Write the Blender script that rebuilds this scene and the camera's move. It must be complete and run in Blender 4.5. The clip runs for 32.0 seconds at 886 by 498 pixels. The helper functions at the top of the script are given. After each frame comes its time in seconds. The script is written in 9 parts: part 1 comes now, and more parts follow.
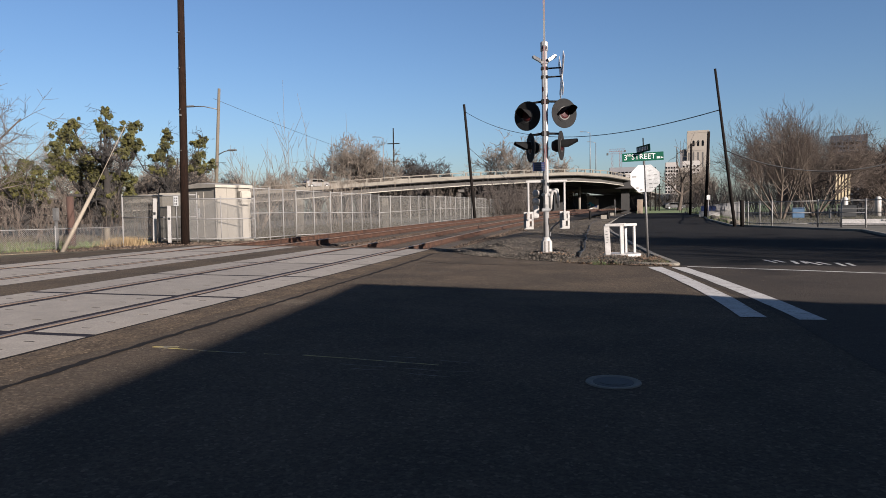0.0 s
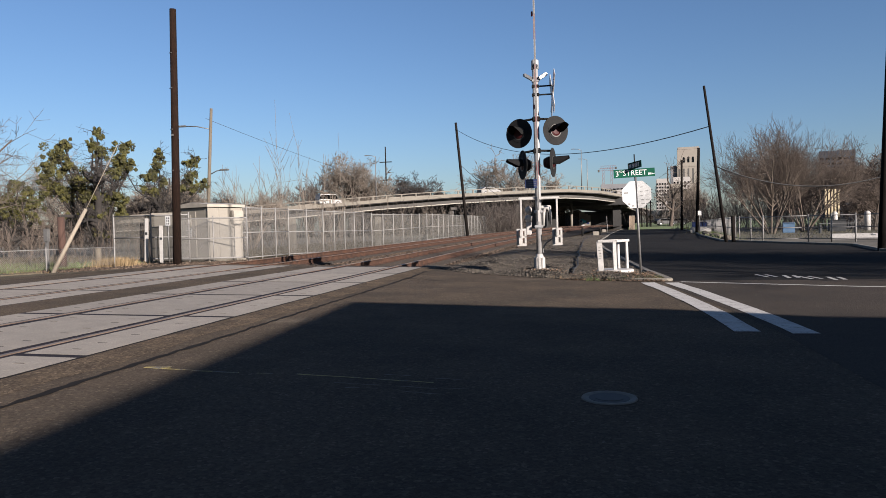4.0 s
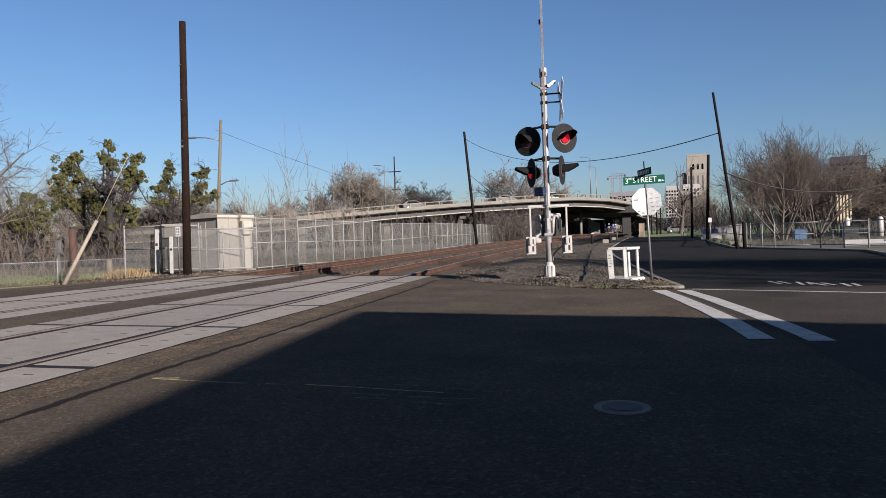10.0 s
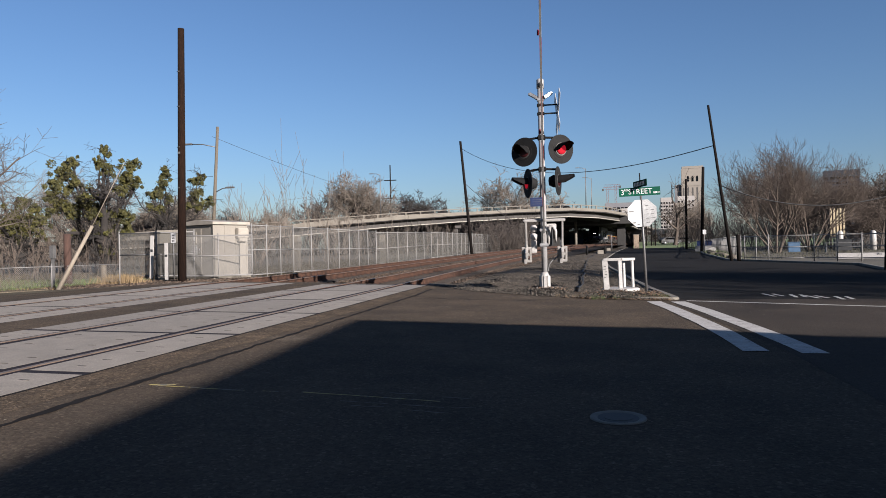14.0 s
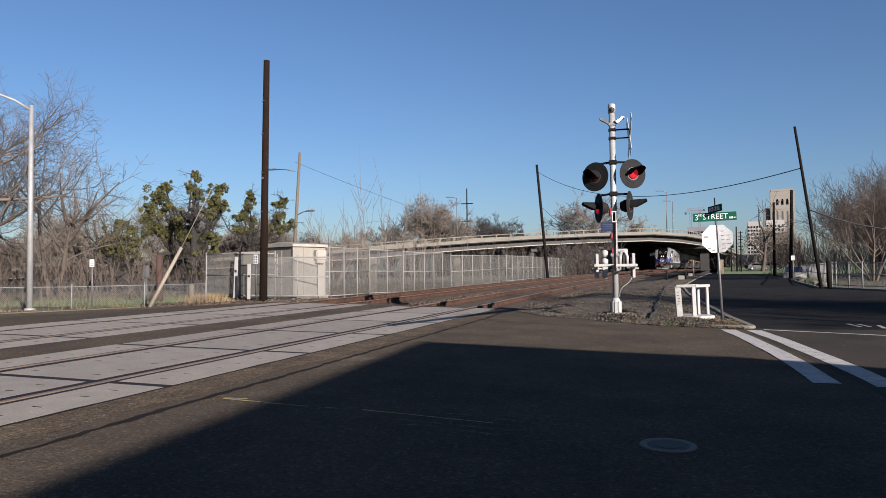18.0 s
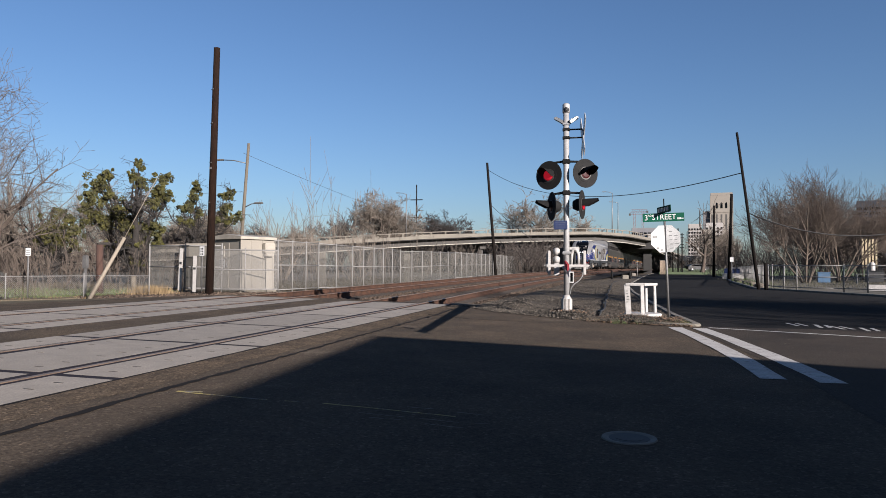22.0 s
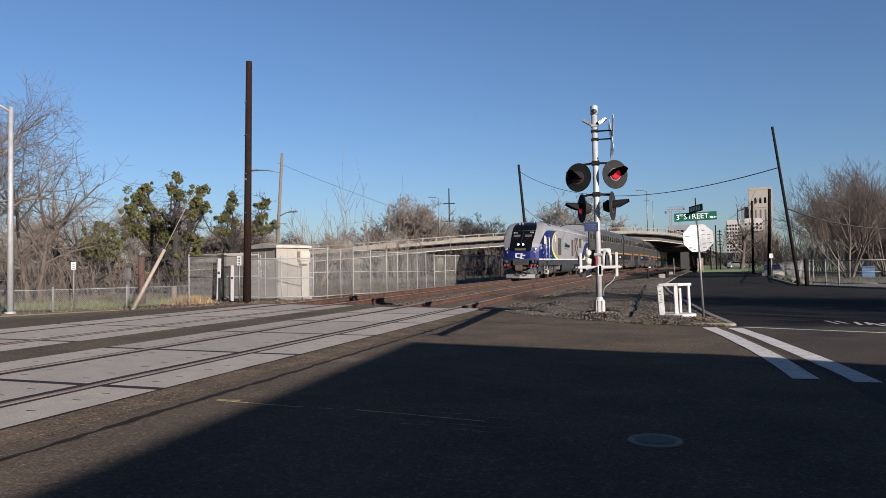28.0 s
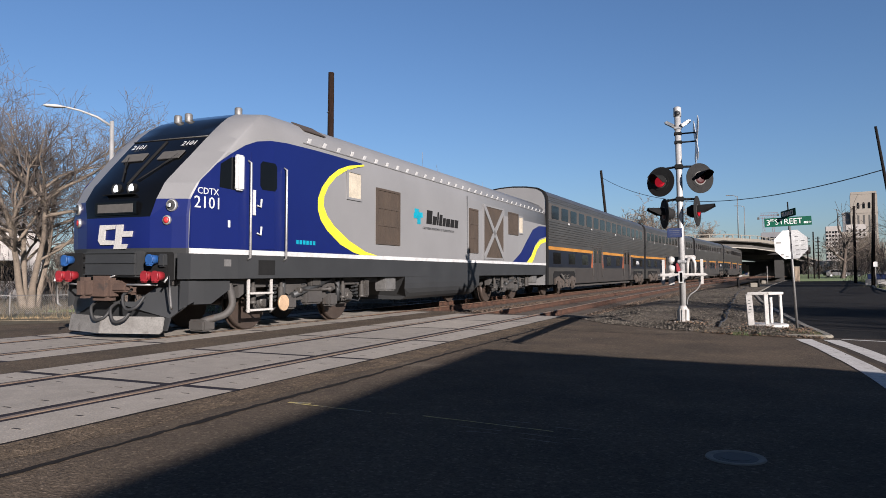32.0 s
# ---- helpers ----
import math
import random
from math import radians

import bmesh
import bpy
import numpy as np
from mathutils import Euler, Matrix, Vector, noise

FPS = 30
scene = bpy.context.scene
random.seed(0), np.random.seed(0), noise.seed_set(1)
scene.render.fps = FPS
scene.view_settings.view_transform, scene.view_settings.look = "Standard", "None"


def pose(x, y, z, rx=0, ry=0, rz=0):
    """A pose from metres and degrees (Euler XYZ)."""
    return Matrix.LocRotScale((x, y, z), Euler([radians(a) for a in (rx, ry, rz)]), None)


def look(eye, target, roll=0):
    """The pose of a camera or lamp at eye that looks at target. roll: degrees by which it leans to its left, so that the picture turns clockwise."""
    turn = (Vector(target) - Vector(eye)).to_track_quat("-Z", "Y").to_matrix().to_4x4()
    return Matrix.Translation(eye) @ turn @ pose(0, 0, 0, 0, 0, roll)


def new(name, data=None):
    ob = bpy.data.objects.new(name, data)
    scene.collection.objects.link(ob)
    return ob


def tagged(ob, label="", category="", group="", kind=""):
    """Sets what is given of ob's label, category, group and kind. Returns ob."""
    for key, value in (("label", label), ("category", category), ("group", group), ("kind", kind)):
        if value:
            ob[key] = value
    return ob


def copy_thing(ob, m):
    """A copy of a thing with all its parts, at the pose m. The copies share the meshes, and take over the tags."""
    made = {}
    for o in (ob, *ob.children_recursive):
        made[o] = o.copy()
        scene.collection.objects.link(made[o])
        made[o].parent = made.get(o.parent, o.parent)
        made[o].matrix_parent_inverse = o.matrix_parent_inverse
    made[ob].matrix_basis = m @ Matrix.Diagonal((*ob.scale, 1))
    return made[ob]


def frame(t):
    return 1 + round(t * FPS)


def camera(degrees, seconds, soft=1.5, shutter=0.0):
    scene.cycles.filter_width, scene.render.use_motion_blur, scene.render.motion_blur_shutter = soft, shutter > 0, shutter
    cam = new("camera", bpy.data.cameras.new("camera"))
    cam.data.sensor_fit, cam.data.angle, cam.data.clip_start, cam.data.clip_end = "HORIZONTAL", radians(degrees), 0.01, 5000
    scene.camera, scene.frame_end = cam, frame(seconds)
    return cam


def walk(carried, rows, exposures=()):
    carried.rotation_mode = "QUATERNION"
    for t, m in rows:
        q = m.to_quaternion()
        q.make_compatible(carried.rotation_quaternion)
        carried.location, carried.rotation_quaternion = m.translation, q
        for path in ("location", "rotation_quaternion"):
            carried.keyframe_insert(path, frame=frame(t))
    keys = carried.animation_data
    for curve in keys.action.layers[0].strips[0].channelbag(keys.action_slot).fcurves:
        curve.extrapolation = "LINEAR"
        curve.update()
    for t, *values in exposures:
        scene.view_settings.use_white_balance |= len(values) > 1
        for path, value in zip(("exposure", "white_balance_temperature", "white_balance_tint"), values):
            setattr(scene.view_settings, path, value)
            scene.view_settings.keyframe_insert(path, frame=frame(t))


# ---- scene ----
EXPO, KELVIN = 1.645, 5600
cam = camera(65.0, 32.0, soft=0.3)
walk(cam, [
    (0, pose(0.023, 0.003, 1.040, 86.853, 0.878, 11.865)),
    (0.5, pose(0.014, 0.009, 1.032, 86.681, 1.304, 11.257)),
    (1, pose(0.026, -0.019, 1.027, 88.020, 0.886, 10.843)),
    (1.5, pose(0.011, -0.036, 1.038, 89.026, 1.083, 10.955)),
    (2, pose(0.005, -0.011, 1.030, 88.898, 1.118, 11.241)),
    (2.5, pose(0.015, 0.007, 1.040, 88.788, 1.421, 11.546)),
    (3, pose(0.007, -0.011, 1.028, 88.435, 1.331, 11.495)),
    (3.5, pose(0.018, 0.010, 1.034, 88.222, 1.360, 11.236)),
    (5.5, pose(-0.003, -0.011, 1.029, 88.757, 1.074, 11.931)),
    (6, pose(-0.000, 0.000, 1.030, 88.319, 1.030, 12.600)),
    (6.5, pose(-0.008, 0.006, 1.032, 88.119, 1.005, 13.156)),
    (7, pose(0.003, 0.017, 1.031, 88.513, 1.025, 12.142)),
    (7.5, pose(-0.009, -0.016, 1.028, 88.901, 1.517, 12.288)),
    (8, pose(-0.008, -0.022, 1.019, 88.896, 1.330, 12.752)),
    (8.5, pose(0.003, -0.020, 1.029, 89.814, 1.584, 12.507)),
    (9, pose(0.005, -0.039, 1.031, 90.134, 2.010, 12.446)),
    (9.5, pose(0.000, -0.016, 1.027, 89.458, 1.890, 12.211)),
    (10, pose(0.008, 0.051, 1.026, 89.077, 1.766, 12.012)),
    (10.5, pose(-0.006, 0.035, 1.036, 89.167, 1.565, 11.969)),
    (11, pose(-0.018, 0.035, 1.042, 89.402, 1.381, 12.415)),
    (11.5, pose(-0.020, 0.018, 1.025, 89.490, 1.183, 12.351)),
    (12, pose(-0.021, 0.039, 1.031, 89.528, 1.034, 12.247)),
    (12.5, pose(-0.010, 0.043, 1.030, 89.472, 1.100, 12.378)),
    (13, pose(-0.015, 0.032, 1.042, 89.510, 1.001, 11.737)),
    (13.5, pose(-0.011, 0.023, 1.026, 89.827, 1.075, 11.699)),
    (15.5, pose(0.014, 0.004, 1.048, 89.648, 1.510, 11.179)),
    (16, pose(0.078, -0.009, 1.041, 89.676, 2.062, 12.646)),
    (16.5, pose(0.160, -0.073, 1.048, 90.251, 1.941, 13.443)),
    (17, pose(0.190, -0.123, 1.037, 90.381, 1.742, 13.853)),
    (17.5, pose(0.193, -0.102, 1.037, 91.161, 1.530, 15.805)),
    (18, pose(0.176, -0.119, 1.044, 91.796, 0.525, 17.892)),
    (18.5, pose(0.177, -0.129, 1.064, 92.616, 0.612, 19.461)),
    (19, pose(0.176, -0.095, 1.052, 92.127, -0.091, 19.018)),
    (19.5, pose(0.182, -0.115, 1.051, 91.414, -0.162, 18.618)),
    (20, pose(0.210, -0.151, 1.035, 91.566, 0.778, 19.395)),
    (20.5, pose(0.195, -0.143, 1.043, 91.209, 0.484, 18.090)),
    (21, pose(0.132, -0.135, 1.035, 91.612, 0.278, 15.844)),
    (21.5, pose(0.083, -0.118, 1.032, 91.513, -0.150, 14.207)),
    (22, pose(0.055, -0.127, 1.021, 91.495, -0.416, 13.604)),
    (22.5, pose(0.067, -0.124, 1.019, 91.333, -0.317, 13.140)),
    (23, pose(0.072, -0.101, 1.038, 90.896, 0.276, 13.180)),
    (23.5, pose(0.070, -0.111, 1.042, 90.824, 0.451, 13.329)),
    (24, pose(0.067, -0.109, 1.047, 91.071, 0.655, 13.474)),
    (24.5, pose(0.079, -0.135, 1.035, 91.659, 0.649, 13.109)),
    (26.5, pose(0.035, -0.204, 1.053, 92.740, 0.446, 12.864)),
    (27, pose(0.047, -0.223, 1.053, 92.069, 0.210, 13.355)),
    (27.5, pose(0.100, -0.209, 1.056, 92.094, 0.426, 15.386)),
    (28, pose(0.144, -0.235, 1.059, 91.768, 0.909, 16.437)),
    (28.5, pose(0.201, -0.200, 1.059, 91.444, 1.149, 16.229)),
    (29, pose(0.237, -0.198, 1.066, 91.378, 1.164, 15.430)),
    (29.5, pose(0.261, -0.189, 1.058, 91.410, 1.330, 16.330)),
    (30, pose(0.263, -0.186, 1.055, 91.709, 1.207, 17.942)),
    (30.5, pose(0.251, -0.182, 1.050, 91.823, 1.701, 20.115)),
    (31, pose(0.232, -0.184, 1.053, 91.735, 1.092, 22.186)),
    (31.5, pose(0.207, -0.130, 1.038, 92.426, 0.552, 22.724)),
    (32, pose(0.208, -0.128, 1.041, 92.462, 0.588, 23.083)),
], exposures=[(0, EXPO + 0.09, KELVIN + 170, 16), (7, EXPO + 0.06, KELVIN + 130, 16), (10, EXPO, KELVIN, 16), (32, EXPO - 0.01, KELVIN, 16)])

# ---------------------------------------------------------------- world, sun
SUN_DIR = Vector((0.745, -0.610, 0.28)).normalized()   # towards the sun, low, behind and to the right
world = bpy.data.worlds.new("world")
scene.world = world
world.use_nodes = True
wn = world.node_tree.nodes
sky = wn.new("ShaderNodeTexSky")
sky.sky_type = "NISHITA"
sky.sun_disc = False
sky.sun_elevation = math.asin(SUN_DIR.z)
sky.sun_rotation = math.atan2(SUN_DIR.x, SUN_DIR.y)
sky.altitude = 0
sky.air_density = 1.0
sky.dust_density = 0.8
sky.ozone_density = 3.1
world.node_tree.links.new(sky.outputs[0], wn["Background"].inputs[0])
wn["Background"].inputs[1].default_value = 0.033
sun = new("sun", bpy.data.lights.new("sun", "SUN"))
sun.data.energy = 5.0
sun.data.angle = radians(0.53)
sun.data.color = (1.0, 0.86, 0.68)
sun.matrix_world = look(SUN_DIR * 60, (0, 0, 0))

# ---------------------------------------------------------------- materials
def mat(name, color, rough=0.8, metal=0.0, color2=None, scale=3.0, detail=6.0, bump=0.0, bscale=40.0, spot=None, spot_at=0.62,
        spot_scale=1.2, vary=0.0, emit=0.0, coat=0.0, stretch=None, spec=0.5, fine_mix=0.8, island=0.0, grit=None):
    """A surface with two scales of tone, optional stains, fine relief and a different tone for each object."""
    m = bpy.data.materials.new(name)
    m.use_nodes = True
    n, l = m.node_tree.nodes, m.node_tree.links
    b = n["Principled BSDF"]
    b.inputs["Roughness"].default_value = rough
    b.inputs["Metallic"].default_value = metal
    b.inputs["Coat Weight"].default_value = coat
    b.inputs["Specular IOR Level"].default_value = spec
    co = n.new("ShaderNodeTexCoord")
    src = co.outputs["Object"]
    if stretch:
        mp = n.new("ShaderNodeMapping")
        mp.inputs["Scale"].default_value = stretch
        l.new(src, mp.inputs[0])
        src = mp.outputs[0]
    c2 = color2 or tuple(c * 0.72 for c in color)
    no = n.new("ShaderNodeTexNoise")
    no.inputs["Scale"].default_value = scale
    no.inputs["Detail"].default_value = detail
    no.inputs["Roughness"].default_value = 0.62
    l.new(src, no.inputs[0])
    rp = n.new("ShaderNodeValToRGB")
    rp.color_ramp.elements[0].position, rp.color_ramp.elements[1].position = 0.34, 0.66
    rp.color_ramp.elements[0].color, rp.color_ramp.elements[1].color = (*c2, 1), (*color, 1)
    l.new(no.outputs[0], rp.inputs[0])
    out = rp.outputs[0]

    def mix(fac, a, bcol, mode="MIX"):
        x = n.new("ShaderNodeMixRGB")
        x.blend_type = mode
        if hasattr(fac, "links"):
            l.new(fac, x.inputs[0])
        else:
            x.inputs[0].default_value = fac
        l.new(a, x.inputs[1])
        if hasattr(bcol, "links"):
            l.new(bcol, x.inputs[2])
        else:
            x.inputs[2].default_value = (*bcol, 1)
        return x.outputs[0]
    fine = n.new("ShaderNodeTexNoise")
    fine.inputs["Scale"].default_value = bscale
    fine.inputs["Detail"].default_value = 3
    l.new(src, fine.inputs[0])
    fr = n.new("ShaderNodeValToRGB")
    fr.color_ramp.elements[0].position, fr.color_ramp.elements[1].position = 0.3, 0.7
    fr.color_ramp.elements[0].color, fr.color_ramp.elements[1].color = (0.78, 0.78, 0.78, 1), (1.1, 1.1, 1.1, 1)
    l.new(fine.outputs[0], fr.inputs[0])
    out = mix(fine_mix, out, fr.outputs[0], "MULTIPLY")
    if spot:
        s = n.new("ShaderNodeTexNoise")
        s.inputs["Scale"].default_value = spot_scale
        s.inputs["Detail"].default_value = 8
        s.inputs["Roughness"].default_value = 0.7
        l.new(src, s.inputs[0])
        sr = n.new("ShaderNodeValToRGB")
        sr.color_ramp.elements[0].position, sr.color_ramp.elements[1].position = spot_at, spot_at + 0.07
        l.new(s.outputs[0], sr.inputs[0])
        out = mix(sr.outputs[0], out, spot)
    if grit:
        g = n.new("ShaderNodeTexVoronoi")
        g.inputs["Scale"].default_value = grit[0]
        l.new(src, g.inputs[0])
        gs = n.new("ShaderNodeSeparateColor")
        l.new(g.outputs["Color"], gs.inputs[0])
        gr = n.new("ShaderNodeValToRGB")
        gr.color_ramp.elements[0].position, gr.color_ramp.elements[1].position = 0.0, 1.0
        gr.color_ramp.elements[0].color, gr.color_ramp.elements[1].color = (1 - grit[1],) * 3 + (1,), (1 + grit[1],) * 3 + (1,)
        pale = gr.color_ramp.elements.new(0.90)
        pale.color = (1 + grit[1] * 0.4,) * 3 + (1,)
        gr.color_ramp.elements[2].color = (1 + grit[1] * 2.2,) * 3 + (1,)
        l.new(gs.outputs[0], gr.inputs[0])
        out = mix(1.0, out, gr.outputs[0], "MULTIPLY")
    if island:
        ge = n.new("ShaderNodeNewGeometry")
        ir = n.new("ShaderNodeValToRGB")
        ir.color_ramp.elements[0].color, ir.color_ramp.elements[1].color = (1 - island,) * 3 + (1,), (1 + island,) * 3 + (1,)
        l.new(ge.outputs["Random Per Island"], ir.inputs[0])
        out = mix(1.0, out, ir.outputs[0], "MULTIPLY")
    if vary:
        oi = n.new("ShaderNodeObjectInfo")
        vr = n.new("ShaderNodeValToRGB")
        vr.color_ramp.elements[0].color, vr.color_ramp.elements[1].color = (1 - vary,) * 3 + (1,), (1 + vary,) * 3 + (1,)
        l.new(oi.outputs["Random"], vr.inputs[0])
        out = mix(1.0, out, vr.outputs[0], "MULTIPLY")
    l.new(out, b.inputs["Base Color"])
    if bump:
        bn = n.new("ShaderNodeBump")
        bn.inputs["Strength"].default_value = bump
        bn.inputs["Distance"].default_value = 0.02
        l.new(fine.outputs[0], bn.inputs["Height"])
        l.new(bn.outputs[0], b.inputs["Normal"])
    if emit:
        b.inputs["Emission Color"].default_value = (*color, 1)
        b.inputs["Emission Strength"].default_value = emit
    return m


def glassy(name, color, rough=0.05):
    m = bpy.data.materials.new(name)
    m.use_nodes = True
    b = m.node_tree.nodes["Principled BSDF"]
    b.inputs["Base Color"].default_value = (*color, 1)
    b.inputs["Roughness"].default_value = rough
    b.inputs["Specular IOR Level"].default_value = 0.2
    return m


def mesh_fence(name, color, pitch, wire, veil=0.0):
    """Woven wire: diamonds cut through by transparency, with an optional closed share for slats and dirt."""
    m = bpy.data.materials.new(name)
    m.use_nodes = True
    n, l = m.node_tree.nodes, m.node_tree.links
    b = n["Principled BSDF"]
    b.inputs["Base Color"].default_value = (*color, 1)
    b.inputs["Roughness"].default_value = 0.55
    b.inputs["Metallic"].default_value = 0.35
    co = n.new("ShaderNodeTexCoord")
    sp = n.new("ShaderNodeSeparateXYZ")
    l.new(co.outputs["Object"], sp.inputs[0])

    def math_node(op, a, c):
        x = n.new("ShaderNodeMath")
        x.operation = op
        for i, v in enumerate((a, c)):
            if hasattr(v, "links"):
                l.new(v, x.inputs[i])
            else:
                x.inputs[i].default_value = v
        return x.outputs[0]
    lines = []
    h = math_node("ADD", sp.outputs[0], sp.outputs[1])
    for sign in ("ADD", "SUBTRACT"):
        u = math_node(sign, h, sp.outputs[2])
        fr = math_node("FRACT", math_node("DIVIDE", u, pitch), 0.0)
        lines.append(math_node("LESS_THAN", fr, wire))
    wires = math_node("MAXIMUM", lines[0], lines[1])
    fac = math_node("MAXIMUM", wires, veil)
    tr = n.new("ShaderNodeBsdfTransparent")
    mx = n.new("ShaderNodeMixShader")
    l.new(fac, mx.inputs[0])
    l.new(tr.outputs[0], mx.inputs[1])
    l.new(b.outputs[0], mx.inputs[2])
    l.new(mx.outputs[0], n["Material Output"].inputs[0])
    return m


ASPHALT = mat("asphalt", (0.0865, 0.0675, 0.0492), 0.97, color2=(0.0545, 0.0455, 0.0355), scale=0.8, bump=0.8, bscale=80,
              spot=(0.100, 0.083, 0.063), spot_at=0.60, spot_scale=0.5, spec=0.05, grit=(60.0, 0.28))
STREET = mat("street_asphalt", (0.0192, 0.0183, 0.0176), 0.97, color2=(0.0134, 0.0131, 0.013), scale=0.5, bump=0.5, bscale=80, spec=0.05)
CONC_PANEL = mat("panel_concrete", (0.212, 0.188, 0.156), 0.9, color2=(0.160, 0.142, 0.117), scale=2.2, bump=0.3, bscale=60,
                 spot=(0.118, 0.101, 0.080), spot_at=0.61, spot_scale=2.5, vary=0.10, grit=(90.0, 0.10))
TAR = mat("road_tar", (0.0115, 0.0098, 0.0085), 0.9, scale=4, spec=0.1)
TAN_ASPHALT = mat("dusty_tan_asphalt", (0.112, 0.085, 0.058), 0.97, color2=(0.066, 0.052, 0.038), scale=2.4, detail=9, bump=0.8, bscale=70, spec=0.05, grit=(60.0, 0.4))
SIDE_ASPHALT = mat("newer_asphalt", (0.055, 0.0458, 0.0375), 0.97, color2=(0.039, 0.034, 0.0292), scale=0.6, bump=0.5, bscale=85, spec=0.05, grit=(80.0, 0.18))
CONCRETE = mat("concrete", (0.126, 0.113, 0.091), 0.85, color2=(0.096, 0.086, 0.069), scale=0.4, bump=0.2, bscale=20,
               spot=(0.11, 0.101, 0.0842), spot_at=0.66, spot_scale=0.5)
PALE_FLANGE = mat("pale_painted_flange", (0.225, 0.21, 0.18), 0.7, color2=(0.17, 0.158, 0.134), scale=0.6)
# Darker concrete; on the overpass supports it also carries the deck's shade.
CONC_DARK = mat("dark_concrete", (0.045, 0.0414, 0.0369), 0.9, scale=0.4, bump=0.2, bscale=20)
# Near-black concrete under the bridges: their shade is in the colour.
BRIDGE_SHADE = mat("bridge_shade_concrete", (0.020, 0.019, 0.018), 0.95, scale=0.5, bump=0.2, bscale=20)
KERB = mat("kerb_concrete", (0.145, 0.130, 0.104), 0.9, color2=(0.095, 0.085, 0.067), scale=3, bump=0.4, bscale=50, spot=(0.07, 0.062, 0.046), spot_at=0.55)
GRAVEL = mat("ballast_bed", (0.119, 0.0994, 0.0756), 0.95, color2=(0.0245, 0.0203, 0.0154), scale=16, detail=8, bump=0.6, bscale=22, spec=0.1)
STONE = mat("ballast_stone", (0.075, 0.0655, 0.0535), 0.9, color2=(0.023, 0.0205, 0.0165), scale=9, bump=0.4, bscale=40, spec=0.15, island=0.75)
DIRT = mat("dry_ground", (0.066, 0.055, 0.038), 0.95, color2=(0.043, 0.038, 0.024), scale=0.35, detail=9, bump=0.6, bscale=10,
           spot=(0.034, 0.039, 0.0145), spot_at=0.55, spot_scale=0.12)
VERGE = mat("dusty_verge", (0.098, 0.083, 0.058), 0.95, color2=(0.065, 0.056, 0.038), scale=2.5, detail=9, bump=0.8, bscale=30, spec=0.1, grit=(40.0, 0.25))
GRASS = mat("grass_blades", (0.045, 0.0765, 0.0158), 0.8, color2=(0.072, 0.0765, 0.027), scale=1.2)
LAWN = mat("lawn", (0.096, 0.134, 0.0382), 0.9, color2=(0.0638, 0.0892, 0.0281), scale=0.6, detail=9, bump=0.6, bscale=6, spot=(0.115, 0.102, 0.051), spot_at=0.6, spot_scale=0.3)
STRAW = mat("dry_grass", (0.195, 0.14, 0.0698), 0.9, color2=(0.131, 0.0885, 0.0418), scale=3)
RUST = mat("rusty_rail_steel", (0.064, 0.0315, 0.019), 0.9, color2=(0.018, 0.0105, 0.0075), scale=5, detail=9, bump=0.5, bscale=40, spot=(0.03, 0.019, 0.014), spot_at=0.6, spot_scale=2.2, spec=0.2)
RAILTOP = mat("worn_rail_head", (0.21, 0.155, 0.105), 0.5, 0.4, color2=(0.125, 0.09, 0.062), scale=3)
# Bluish black for flangeways and joints: the shade inside is in the colour.
GAP = mat("shaded_gap_fill", (0.018, 0.0162, 0.0204), 0.95, scale=4, spec=0.1)
TIE = mat("tie_timber", (0.0315, 0.0237, 0.0174), 0.95, scale=6, bump=0.6, bscale=30, stretch=(1, 8, 8))
WOODPOLE = mat("creosoted_pole", (0.017, 0.0088, 0.0055), 0.95, spec=0.1, color2=(0.006, 0.0036, 0.0026), scale=9, bump=0.9, bscale=30, stretch=(6, 6, 0.5))
DARKPOLE = mat("dark_pole", (0.0085, 0.0068, 0.0058), 0.95, spec=0.1, scale=5, bump=0.5, bscale=30, stretch=(6, 6, 0.5))
GREYPOLE = mat("weathered_pole", (0.09, 0.075, 0.054), 0.9, scale=5, bump=0.6, bscale=30, stretch=(6, 6, 0.5))
WHITE = mat("white_paint", (0.297, 0.286, 0.269), 0.55, color2=(0.247, 0.237, 0.22), scale=4, spot=(0.223, 0.202, 0.173), spot_at=0.7, spot_scale=5)
ROADPAINT = mat("worn_road_paint", (0.36, 0.345, 0.318), 0.85, color2=(0.27, 0.257, 0.238), scale=5, spot=(0.136, 0.128, 0.116), spot_at=0.57, spot_scale=9)
CHALK = mat("faded_chalk", (0.13, 0.115, 0.095), 0.95, scale=6, spot=(0.075, 0.06, 0.045), spot_at=0.45, spot_scale=14)
YELLOWPAINT = mat("worn_yellow_paint", (0.36, 0.288, 0.08), 0.85, scale=6, spot=(0.096, 0.088, 0.072), spot_at=0.5, spot_scale=12)
GALV = mat("galvanised_steel", (0.137, 0.134, 0.129), 0.55, 0.5, scale=8)
LAMPSTEEL = mat("pale_galvanised_steel", (0.205, 0.203, 0.196), 0.6, 0.15, scale=6, color2=(0.165, 0.163, 0.157))
MASTSTEEL = mat("brushed_mast_aluminium", (0.30, 0.297, 0.29), 0.5, 0.3, scale=6, color2=(0.24, 0.238, 0.232), spot=(0.17, 0.165, 0.155), spot_at=0.66, spot_scale=5)
ALU = mat("aluminium", (0.363, 0.358, 0.348), 0.42, 0.7, scale=5)
SIGNAL_BLACK = mat("weathered_black_enamel", (0.0125, 0.0125, 0.0124), 0.8, scale=4, color2=(0.009, 0.009, 0.0089), spec=0.12)
BLACKM = mat("black_enamel", (0.00756, 0.00756, 0.00756), 0.85, scale=4, spec=0.12)
